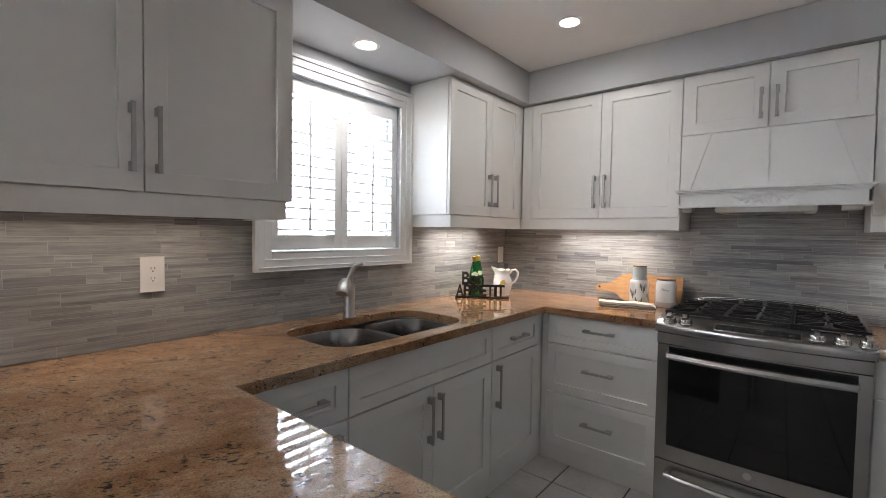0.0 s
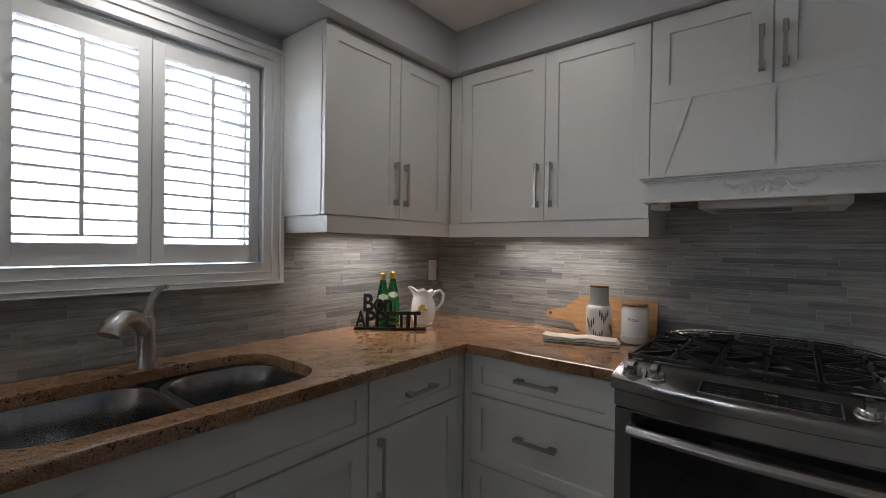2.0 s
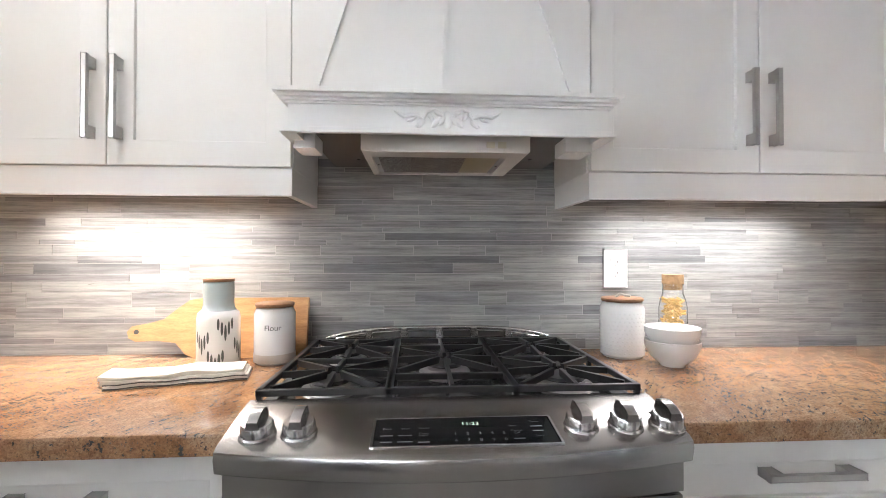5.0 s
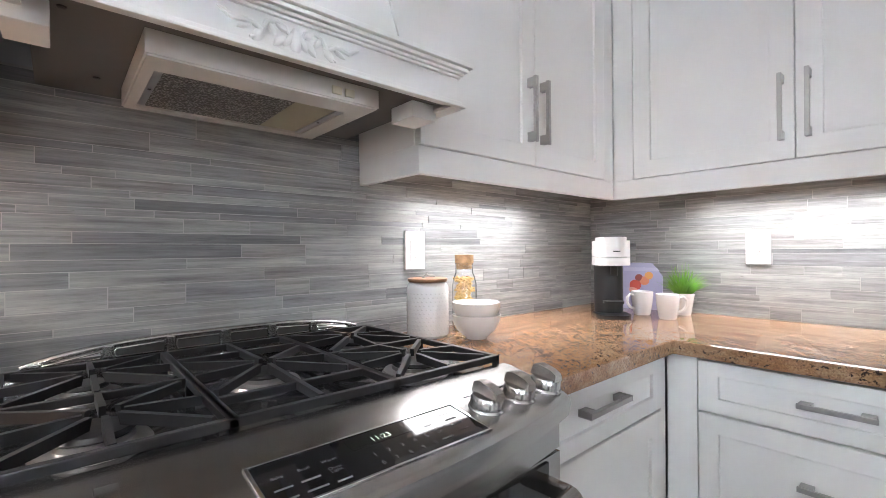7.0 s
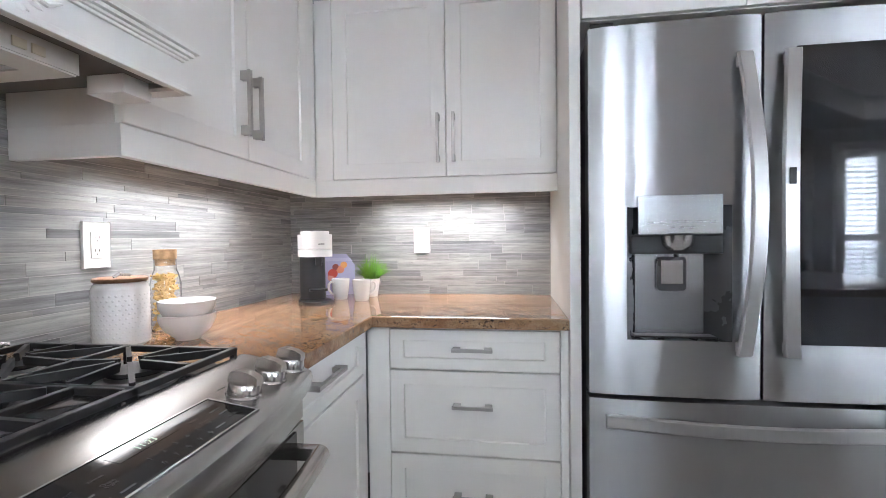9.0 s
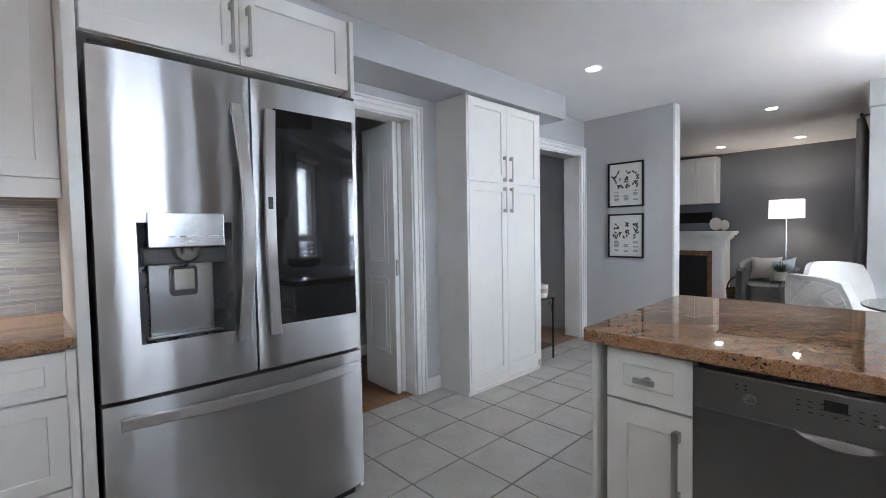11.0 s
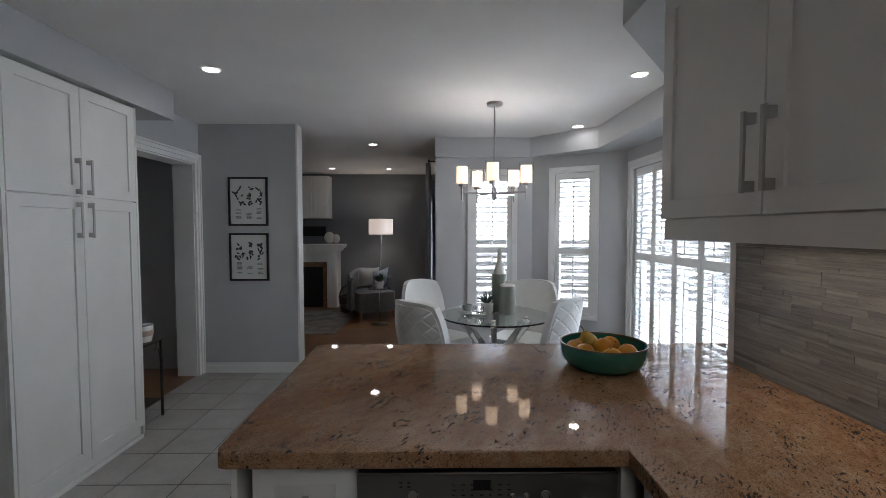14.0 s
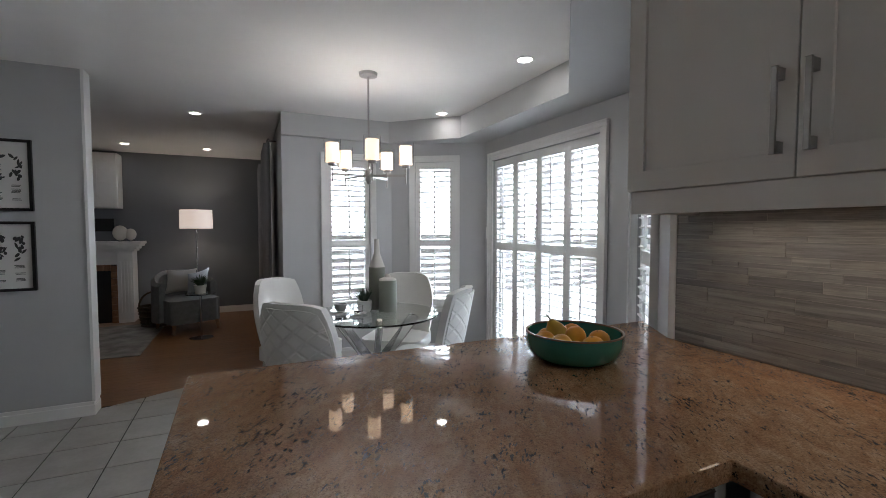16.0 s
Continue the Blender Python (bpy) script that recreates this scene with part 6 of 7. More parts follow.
tuft(1.825, 3.205, 0.985, 300, 0.13, 0.085, 0.0036, plant, M_GRASS, random.Random(3))["kind"] = "stuff"

book = thing("cook_book", (1.89, 3.385, 0.915), "lilac recipe book with a fruit cover leaning on the wall", "book")
bu = Vector((0.28, -0.96, 0)).normalized()
bw = Vector((-0.96, -0.28, 0)).normalized()
BK = Matrix(((bu.x, bw.x, 0.22, 1.845), (bu.y, bw.y, 0.06, 3.475), (0, 0, 0.97, 0.9155), (0, 0, 0, 1)))
cover = part("cover", box(bmesh.new(), 0, 0.17, -0.016, 0, 0, 0.205, 0.001, BK), plain("lilac_cover", (0.33, 0.33, 0.50), 0.35, vary=0.06), book)
for u, v, r_, col in ((0.062, 0.105, 0.024, (0.45, 0.05, 0.03)), (0.098, 0.125, 0.02, (0.6, 0.22, 0.12)), (0.075, 0.138, 0.016, (0.25, 0.06, 0.05)), (0.115, 0.148, 0.017, (0.65, 0.3, 0.08)), (0.055, 0.085, 0.018, (0.55, 0.25, 0.2))):
    m = BK @ Matrix.Translation((u, 0.0004, v)) @ Matrix.Rotation(radians(-90), 4, "X")
    part("cover_print", lathe(bmesh.new(), [(0, 0.0006), (r_, 0.0004), (r_, 0)], seg=16, m=m), plain("print_colour", col, 0.4, vary=0.2), cover)
bm = bmesh.new()
box(bm, 0.012, 0.158, 0.0003, 0.0008, 0.168, 0.184, 0, BK)
part("title_bar", bm, plain("pale_title", (0.40, 0.40, 0.56), 0.4), cover)

# ---- fruit bowl ----
M_TEAL = plain("teal_glaze", (0.035, 0.20, 0.155), 0.22, vary=0.12, scale=12, coat=0.4)
FB = (-0.92, 0.605)
fbowl = thing("fruit_bowl", (*FB, 0.915), "teal ceramic fruit bowl with a brown rim", "bowl")
shell = part("bowl_body", lathe(bmesh.new(), [(0, 0.003), (0.11, 0.0), (0.128, 0.006), (0.146, 0.03), (0.152, 0.06), (0.152, 0.083), (0.146, 0.083), (0.145, 0.06), (0.138, 0.03), (0.11, 0.01), (0, 0.008)], *FB, 0.9152, 56), M_TEAL, fbowl, smooth=True)
part("rim", lathe(bmesh.new(), [(0.153, 0.0825), (0.1525, 0.087), (0.147, 0.087), (0.1455, 0.0825)], *FB, 0.9152, 56), plain("brown_rim", (0.12, 0.07, 0.03), 0.35), shell, smooth=True)
M_ORANGE = plain("orange_peel", (0.72, 0.33, 0.02), 0.38, vary=0.15, scale=14, fine=240, relief=0.35)
M_PEAR = plain("pear_skin", (0.58, 0.36, 0.04), 0.4, vary=0.2, scale=16, fine=200, relief=0.1)
M_STEM = plain("brown_stem", (0.09, 0.055, 0.03), 0.7)
fr = random.Random(11)
for i, (dx, dy, dz) in enumerate(((0.075, 0.03, 0.052), (0.0, 0.088, 0.052), (-0.078, 0.03, 0.052), (-0.055, -0.07, 0.052), (0.055, -0.065, 0.052), (0.002, 0.01, 0.068), (-0.03, 0.095, 0.05), (0.09, -0.03, 0.05))):
    r_ = 0.036 + fr.uniform(-0.002, 0.002)
    if i == 6:
        continue
    o = thing("orange", (FB[0] + dx, FB[1] + dy, 0.9152 + dz - 0.036), "ripe orange in the teal bowl", "fruit", "oranges in the bowl")
    m = Matrix.Translation((FB[0] + dx, FB[1] + dy, 0.9152 + dz)) @ Euler((fr.uniform(-1, 1), fr.uniform(-1, 1), 0)).to_matrix().to_4x4()
    sph = [(0, -r_)] + [(r_ * math.sin(math.pi * k / 12), -r_ * 0.96 * math.cos(math.pi * k / 12)) for k in range(1, 12)] + [(0, r_ * 0.93)]
    sk = part("peel", lathe(bmesh.new(), sph, seg=24, m=m), M_ORANGE, o, smooth=True)
    part("stem_end", lathe(bmesh.new(), [(0, r_ * 0.95), (0.003, r_ * 0.945), (0.0035, r_ * 0.93)], seg=8, m=m), M_STEM, o)
pear = thing("pear", (FB[0] + 0.02, FB[1] - 0.035, 0.98), "yellow pear lying on the oranges", "fruit")
m = Matrix.Translation((FB[0] + 0.03, FB[1] - 0.03, 0.963)) @ Euler((0.35, 0.3, 0)).to_matrix().to_4x4()
part("skin", lathe(bmesh.new(), [(0, 0), (0.02, 0.002), (0.034, 0.016), (0.036, 0.03), (0.029, 0.048), (0.018, 0.062), (0.01, 0.072), (0, 0.075)], seg=24, m=m), M_PEAR, pear, smooth=True)
part("stem", tube(bmesh.new(), [m @ Vector((0, 0, 0.073)), m @ Vector((0.002, 0, 0.085)), m @ Vector((0.006, 0, 0.095))], 0.0018, 6), M_STEM, pear)

# ---- dining corner ----
def quilt_material():
    m, n, l, p = nodes_of("quilted_leatherette")
    co = n.new("ShaderNodeTexCoord")
    heights = []
    for s in (-1, 1):
        mp = n.new("ShaderNodeMapping")
        mp.inputs["Rotation"].default_value = (0, radians(52) * s, 0)
        l.new(co.outputs["Object"], mp.inputs["Vector"])
        w = n.new("ShaderNodeTexWave")
        w.inputs["Scale"].default_value = 4.2
        l.new(mp.outputs[0], w.inputs["Vector"])
        heights.append(ramp(n, l, w.outputs["Fac"], [(0.0, (0, 0, 0)), (0.16, (1, 1, 1))]).outputs[0])
    h = mix(n, l, "MULTIPLY", 1.0, heights[0], heights[1])
    p.inputs["Base Color"].default_value = (0.70, 0.70, 0.68, 1)
    p.inputs["Roughness"].default_value = 0.48
    bump(n, l, p, h, 0.7, 0.006)
    return m


M_QUILT = quilt_material()


def dining_chair():
    ob = thing("dining_chair", (0, 0, 0), "white leatherette dining chair with quilted back at the glass table", "chair", "chairs round the table")

    def shell(y_off, thick, grow, z0, z1, k=12):
        bm = bmesh.new()
        grid = []
        for side in (0, 1):
            rows_ = []
            for j in range(9):
                s = j / 8
                z = z0 + (z1 - z0) * s
                half = (0.215 + 0.03 * math.sin(math.pi * min(1, s * 0.9)) - 0.035 * s ** 6) + grow
                row = []
                for i in range(k + 1):
                    u = -1 + 2 * i / k
                    y = y_off - 0.10 * s + 0.075 * u * u + (thick if side else 0)
                    zz = z - (0.025 * u ** 4 * s)
                    row.append(bm.verts.new((half * u, y, zz)))
                rows_.append(row)
            grid.append(rows_)
        for side in (0, 1):
            for j in range(8):
                for i in range(k):
                    a = grid[side]
                    bm.faces.new((a[j][i], a[j][i + 1], a[j + 1][i + 1], a[j + 1][i]))
        f_, b_ = grid
        for j in range(8):
            for i in (0, k):
                bm.faces.new((f_[j][i], f_[j + 1][i], b_[j + 1][i], b_[j][i]))
        for i in range(k):
            for j in (0, 8):
                bm.faces.new((f_[j][i], f_[j][i + 1], b_[j][i + 1], b_[j][i]))
        return bm

    part("backrest", shell(-0.20, 0.045, 0.0, 0.42, 0.95), M_LEATHER, ob, smooth=True)
    part("quilted_back", shell(-0.212, 0.0115, -0.012, 0.43, 0.925), M_QUILT, ob, "diamond quilted outer back", True)
    bm = bmesh.new()
    prism(bm, rounded(-0.235, 0.235, -0.2, 0.25, 0.08), 0.40, 0.485)
    bmesh.ops.bevel(bm, geom=[e for e in bm.edges if e.calc_face_angle(0) > 1.2], offset=0.02, segments=3, affect="EDGES")
    part("seat", bm, M_LEATHER, ob, smooth=True)
    for sx in (-1, 1):
        for y0, y1 in ((-0.16, -0.22), (0.18, 0.23)):
            part("leg", rod(bmesh.new(), (sx * 0.17, y0, 0.402), (sx * 0.22, y1, 0.0), 0.014, 10, 0.009), M_CHROME, ob, smooth=True)
    return ob


TABLE = (-0.77, -1.21)
chair = dining_chair()
spots = [(-0.10, -1.86), (-0.115, -0.60), (-1.25, -1.86), (-1.29, -0.78)]
for i, (x, y) in enumerate(spots):
    d = (Vector(TABLE) - Vector((x, y))).normalized()
    base_ = Vector((x, y)) + d * 0.30
    m = Matrix.Translation((base_.x, base_.y, 0)) @ Matrix.Rotation(math.atan2(d.y, d.x) - math.pi / 2, 4, "Z")
    if i == 0:
        chair.matrix_basis = m
    else:
        copy_thing(chair, m)

table = thing("dining_table", (*TABLE, 0), "round clear glass dining table on crossed chrome legs", "table")
part("glass_top", lathe(bmesh.new(), [(0, 0.738), (0.43, 0.738), (0.433, 0.741), (0.433, 0.747), (0.43, 0.75), (0, 0.75)], *TABLE, 0, 72), M_TABLEGLASS, table, "clear glass top").visible_shadow = False
for k in range(3):
    a = radians(20 + 60 * k)
    d = Vector((math.cos(a), math.sin(a), 0))
    c = Vector((*TABLE, 0))
    bm = bmesh.new()
    off = Vector((-d.y, d.x, 0)) * 0.012 * (k - 1)
    for s in (1,):
        p0, p1 = c - d * 0.28 + off, c + d * 0.28 + off + Vector((0, 0, 0.738))
        q = (p1 - p0).to_track_quat("Z", "Y").to_matrix().to_4x4()
        box(bm, -0.016, 0.016, -0.03, 0.03, 0.0, (p1 - p0).length, 0.003, Matrix.Translation(p0) @ q)
    part("leg", bm, M_CHROME, table, "flat chrome bar leg")

TZ = 0.7502
M_SAGE = plain("sage_ceramic", (0.25, 0.27, 0.23), 0.6, vary=0.08)
M_CHALK = plain("chalk_ceramic", (0.68, 0.66, 0.62), 0.6, vary=0.06)


def bottle_vase(x, y, r, h1, h2, top, label):
    ob = thing("bottle_vase", (x, y, TZ), label, "vase", "vases on the table")
    part("body", lathe(bmesh.new(), [(0, 0), (r, 0), (r, h1), (r * 0.98, h1 + 0.002)], x, y, TZ, 32), M_SAGE, ob, "matt sage green body", True)
    part("neck", lathe(bmesh.new(), [(r * 0.98, h1 + 0.002), (r * 0.9, h1 + 0.012), (0.022, h2), (0.0165, top), (0.012, top), (0.012, top - 0.02), (0, top - 0.02)], x, y, TZ, 32), M_CHALK, ob, "chalk white neck", True)


bottle_vase(-0.865, -1.23, 0.062, 0.215, 0.24, 0.26, "short sage green and white ceramic bottle vase")
bottle_vase(-0.82, -1.34, 0.058, 0.30, 0.40, 0.50, "tall sage green and white ceramic bottle vase")
sp = thing("potted_succulent", (-0.715, -1.29, TZ), "spiky dark succulent in a white pot", "plant")
part("pot", lathe(bmesh.new(), [(0, 0), (0.04, 0), (0.05, 0.02), (0.052, 0.075), (0.047, 0.078), (0.045, 0.066), (0, 0.064)], -0.715, -1.29, TZ, 28), M_WHITE, sp, smooth=True)
sg = random.Random(5)
for i in range(22):
    a, t = sg.uniform(0, 6.283), sg.random()
    d = Vector((math.cos(a) * (0.3 + 0.7 * t), math.sin(a) * (0.3 + 0.7 * t), 1.1 - 0.6 * t)).normalized()
    p0 = Vector((-0.715, -1.29, TZ + 0.066))
    part("leaf", tube(bmesh.new(), [p0, p0 + d * 0.035, p0 + d * 0.07 + Vector((0, 0, 0.008)), p0 + d * 0.1 + Vector((0, 0, 0.012))], [0.006, 0.008, 0.005, 0.0005], 6, 0.5), plain("dark_green_leaf", (0.03, 0.06, 0.035), 0.5) if i == 0 else bpy.data.materials["dark_green_leaf"], sp, smooth=True)
for x, y, r, h, lab in ((-0.56, -1.34, 0.042, 0.055, "grey ceramic cup on a saucer"), (-0.645, -1.19, 0.035, 0.062, "small clear glass candle holder")):
    ob = thing("cup" if r > 0.04 else "candle_holder", (x, y, TZ), lab, "cup" if r > 0.04 else "candle holder")
    mat = plain("grey_glaze", (0.33, 0.34, 0.34), 0.3) if r > 0.04 else M_GLASS
    part("cup_body", lathe(bmesh.new(), [(0, 0.008), (r * 0.7, 0.008), (r, 0.03), (r, h), (r - 0.004, h), (r - 0.004, 0.03), (0, 0.014)], x, y, TZ, 28), mat, ob, smooth=True)
    part("saucer", lathe(bmesh.new(), [(0, 0), (r * 1.0, 0), (r * 1.7, 0.01), (r * 1.68, 0.012), (0, 0.006)], x, y, TZ, 32), M_WHITE, ob, smooth=True)

# chandelier
CH = (-0.78, -1.387)
chand = thing("chandelier", (*CH, H), "brushed nickel five-arm chandelier with lit glass shades", "chandelier")
part("canopy", lathe(bmesh.new(), [(0, -0.03), (0.02, -0.03), (0.062, -0.022), (0.065, -0.001), (0, -0.001)], *CH, H, 32), M_NICKEL, chand, smooth=True)
part("stem", rod(bmesh.new(), (*CH, 1.73), (*CH, H - 0.03), 0.007, 12), M_NICKEL, chand, smooth=True)
part("hub", lathe(bmesh.new(), [(0, 1.64), (0.012, 1.642), (0.018, 1.66), (0.024, 1.665), (0.024, 1.735), (0.018, 1.74), (0.008, 1.75)], *CH, 0, 24), M_NICKEL, chand, smooth=True)
M_OUTER = glass("thin_clear_glass", (1, 1, 1), 0.0, 1.12)
for k in range(5):
    a = radians(80 + 72 * k)
    d = Vector((math.cos(a), math.sin(a), 0))
    c = Vector((*CH, 0)) + d * 0.265
    bm = bmesh.new()
    box(bm, 0.02, 0.265, -0.005, 0.005, 1.694, 1.706, 0.0015, Matrix.Translation((*CH, 0)) @ Matrix.Rotation(a, 4, "Z"))
    rod(bm, (c.x, c.y, 1.64), (c.x, c.y, 1.76), 0.006, 10)
    arm = part("arm", bm, M_NICKEL, chand)
    part("cup", lathe(bmesh.new(), [(0, 1.752), (0.026, 1.752), (0.028, 1.756), (0.028, 1.772), (0, 1.772)], c.x, c.y, 0, 20), M_NICKEL, arm, smooth=True)
    part("shade", lathe(bmesh.new(), [(0, 1.776), (0.042, 1.7765), (0.044, 1.785), (0.044, 1.905), (0.041, 1.905), (0.041, 1.79), (0, 1.788)], c.x, c.y, 0, 28), M_SHADE, arm, "glowing frosted glass inner shade", True).visible_shadow = False
    bulb_ = new("chandelier_bulb", bpy.data.lights.new("chandelier_bulb", "POINT"))
    bulb_.data.energy, bulb_.data.color, bulb_.data.shadow_soft_size = 1.0, (1, 0.93, 0.86), 0.03
    bulb_.location = (c.x, c.y, 1.84)
    part("outer_shade", lathe(bmesh.new(), [(0.03, 1.7735), (0.055, 1.774), (0.056, 1.785), (0.056, 1.93), (0.0545, 1.93), (0.0545, 1.776)], c.x, c.y, 0, 28), M_OUTER, arm, "clear glass outer shade", True).visible_shadow = False

# framed prints
M_PAPER = plain("print_paper", (0.74, 0.74, 0.73), 0.6, vary=0.03)
M_INK = plain("print_ink", (0.06, 0.065, 0.065), 0.6, vary=0.2)
M_FRAMEB = plain("black_frame", (0.012, 0.012, 0.013), 0.35, vary=0.2)
pr = random.Random(21)
for z0, z1 in ((1.442, 1.911), (0.909, 1.372)):
    x0, x1 = 1.317, 1.694
    ob = thing("framed_print", ((x0 + x1) / 2, -2.115, z0), "black framed print of dark leaves and flower pots", "picture", "framed prints")
    bm = bmesh.new()
    for a in ((x0, x0 + 0.018, z0, z1), (x1 - 0.018, x1, z0, z1), (x0 + 0.018, x1 - 0.018, z0, z0 + 0.018), (x0 + 0.018, x1 - 0.018, z1 - 0.018, z1)):
        DINE.box(bm, *a, 0.001, 0.025)
    part("frame", bm, M_FRAMEB, ob)
    bm = bmesh.new()
    DINE.box(bm, x0 + 0.0175, x1 - 0.0175, z0 + 0.0175, z1 - 0.0175, 0.002, 0.012)
    sheet = part("sheet", bm, M_PAPER, ob, "white printed sheet")
    PIC = Matrix(((-1, 0, 0, x1), (0, 0, 1, -2.1119), (0, 1, 0, z0), (0, 0, 0, 1)))
    bm = bmesh.new()
    for col in range(3):
        bx = 0.09 + col * 0.1
        for row in range(3):
            by = 0.07 + row * 0.042 + pr.uniform(-0.006, 0.006)
            if row < 2 or col != 1:
                for q in range(pr.choice((2, 3, 4))):
                    box(bm, bx - 0.028 + pr.uniform(0, 0.01), bx + 0.02 + pr.uniform(0, 0.012), by + q * 0.008, by + q * 0.008 + 0.004, 0, 0.0004, 0, PIC)
        for q in range(13):
            leaf(bm, bx + pr.uniform(-0.035, 0.035), 0.19 + pr.uniform(0, 0.18), pr.uniform(0.02, 0.05), pr.uniform(0.005, 0.012), pr.uniform(20, 160), PIC, 0.0004)
    part("printed_motif", bm, M_INK, sheet)["kind"] = "stuff"

# ---- bifold door ----
bif = thing("door_1", (2.07, 0.45, 0), "white panelled bifold door folded open", "door", kind="structure")


def door_leaf(x0, y0, ang, width=0.43):
    m = Matrix.Translation((x0, y0, 0)) @ Matrix.Rotation(radians(ang), 4, "Z")
    bm = bmesh.new()
    box(bm, 0, width, -0.0175, 0.0175, 0.012, 2.03, 0.002, m)
    lf = part("leaf", bm, M_TRIM, bif)
    for z0, z1 in ((0.99, 1.85), (0.30, 0.88)):
        for s in (-1, 1):
            bm = bmesh.new()
            a, b = (0.0176, 0.0216) if s > 0 else (-0.0216, -0.0176)
            for q in ((0.08, 0.095, z0, z1), (width - 0.095, width - 0.08, z0, z1), (0.095, width - 0.095, z0, z0 + 0.015), (0.095, width - 0.095, z1 - 0.015, z1), (0.125, width - 0.125, z0 + 0.045, z1 - 0.045)):
                box(bm, q[0], q[1], a, b, q[2], q[3], 0.0012, m)
            part("raised_panel", bm, M_TRIM, lf)
    return lf


lf = door_leaf(2.075, 0.475, -3)
door_leaf(2.085, 0.42, 2)
part("pull_plate", B(2.064, 2.0745, 0.464, 0.486, 0.9, 1.02, bevel=0.002), M_NICKEL, lf)

# ---- console table ----
con = thing("console_table", (1.865, -0.96, 0), "small black wrought iron console table by the pantry", "console table")
for x in (1.765, 1.965):
    for y in (-0.79, -1.13):
        part("leg", B(x - 0.007, x + 0.007, y - 0.007, y + 0.007, 0, 0.572), M_IRON, con)
part("table_top", B(1.752, 1.975, -1.145, -0.777, 0.573, 0.586, bevel=0.002), M_IRON, con)
part("lower_shelf", B(1.772, 1.958, -1.122, -0.797, 0.13, 0.138), M_IRON, con)
for x in (1.765, 1.965):
    part("scroll", tube(bmesh.new(), [(x, -1.118 + 0.07 * (1 - s) - 0.03 * (1 - s) * math.cos(9 * s), 0.565 - 0.11 * s - 0.02 * math.sin(9 * s)) for s in [i / 24 for i in range(25)]], 0.003, 6), M_IRON, con)
    part("stretcher", B(x - 0.004, x + 0.004, -1.122, -0.798, 0.128, 0.1298), M_IRON, con)
pot = thing("planter_pot", (1.84, -1.045, 0.587), "white ceramic pot with a pink band on the console", "pot")
part("pot_body", lathe(bmesh.new(), [(0, 0), (0.055, 0), (0.066, 0.06), (0.068, 0.12), (0.062, 0.12), (0.06, 0.1), (0, 0.098)], 1.84, -1.045, 0.5865, 28), M_WHITE, pot, smooth=True)
part("band", lathe(bmesh.new(), [(0.0645, 0.045), (0.0672, 0.06), (0.0682, 0.085), (0.0678, 0.0855)], 1.84, -1.045, 0.5865, 28), plain("blush_band", (0.55, 0.40, 0.34), 0.5), pot)
part("soil", lathe(bmesh.new(), [(0, 0.106), (0.06, 0.106), (0.06, 0.1)], 1.84, -1.045, 0.5865, 24), M_RECESS, pot)

# ---- living room ----
fire = thing("fireplace", (2.2, -5.8, 0), "white mantel fireplace with brick surround and dark firebox", "fireplace")
FP = Face(0, -5.72, (1, 0), (0, 1))
bm = bmesh.new()
FP.box(bm, 1.47, 1.655, 0, 1.0, -0.279, 0.02, 0.004)
for i in range(4):
    FP.box(bm, 1.492 + i * 0.038, 1.514 + i * 0.038, 0.14, 0.86, 0.02, 0.028, 0.002)
part("pilaster", bm, M_TRIM, fire)
bm = bmesh.new()
FP.box(bm, 2.745, 2.93, 0, 1.0, -0.279, 0.02, 0.004)
part("pilaster", bm, M_TRIM, fire)
bm = bmesh.new()
FP.box(bm, 1.655, 2.745, 0.82, 1.0, -0.279, 0.005)
part("frieze", bm, M_TRIM, fire)
for o, z0, z1 in ((0.03, 1.0, 1.03), (0.06, 1.03, 1.07), (0.1, 1.07, 1.10), (0.12, 1.10, 1.14)):
    bm = bmesh.new()
    FP.box(bm, 1.47 - o, 2.93 + o, z0 + 0.0003, z1, -0.279, 0.02 + o, 0.003)
    part("mantel_shelf", bm, M_TRIM, fire)
bm = bmesh.new()
FP.box(bm, 1.66, 2.74, 0.0, 0.8195, -0.279, -0.06)
part("firebox", bm, M_BLACK, fire, "black firebox")
M_BRICK = plain("brown_brick", (0.30, 0.16, 0.09), 0.8, vary=0.3, scale=14, fine=80, relief=0.4)
for i in range(9):
    for u0, u1, v0, v1 in ((1.662, 1.735, i * 0.09, i * 0.09 + 0.083), (2.665, 2.738, i * 0.09, i * 0.09 + 0.083)):
        bm = bmesh.new()
        FP.box(bm, u0, u1, v0, v1, -0.0595, -0.01, 0.002)
        part("brick", bm, M_BRICK, fire)
for i in range(11):
    bm = bmesh.new()
    FP.box(bm, 1.738 + i * 0.0842, 1.738 + i * 0.0842 + 0.078, 0.735, 0.815, -0.0595, -0.01, 0.002)
    part("brick", bm, M_BRICK, fire)
tvc = thing("louvred_cabinet", (2.2, -5.85, 1.6), "white louvred wall cabinet above the mantel", "cabinet")
bm = bmesh.new()
FP.box(bm, 1.62, 2.78, 1.605, 2.36, -0.279, -0.01, 0.003)
part("body", bm, M_TRIM, tvc)
for i in range(4):
    a = 1.63 + i * 0.287
    bm = bmesh.new()
    for q in ((a, a + 0.06, 1.62, 2.345), (a + 0.22, a + 0.28, 1.62, 2.345), (a + 0.06, a + 0.22, 1.62, 1.72), (a + 0.06, a + 0.22, 2.25, 2.345)):
        FP.box(bm, *q, -0.01, 0.012)
    dr = part("door", bm, M_TRIM, tvc)
    for k in range(14):
        bm = bmesh.new()
        FP.box(bm, a + 0.061, a + 0.219, 1.724 + k * 0.0375, 1.724 + k * 0.0375 + 0.028, -0.009, 0.004)
        part("slat", bm, M_TRIM, dr)
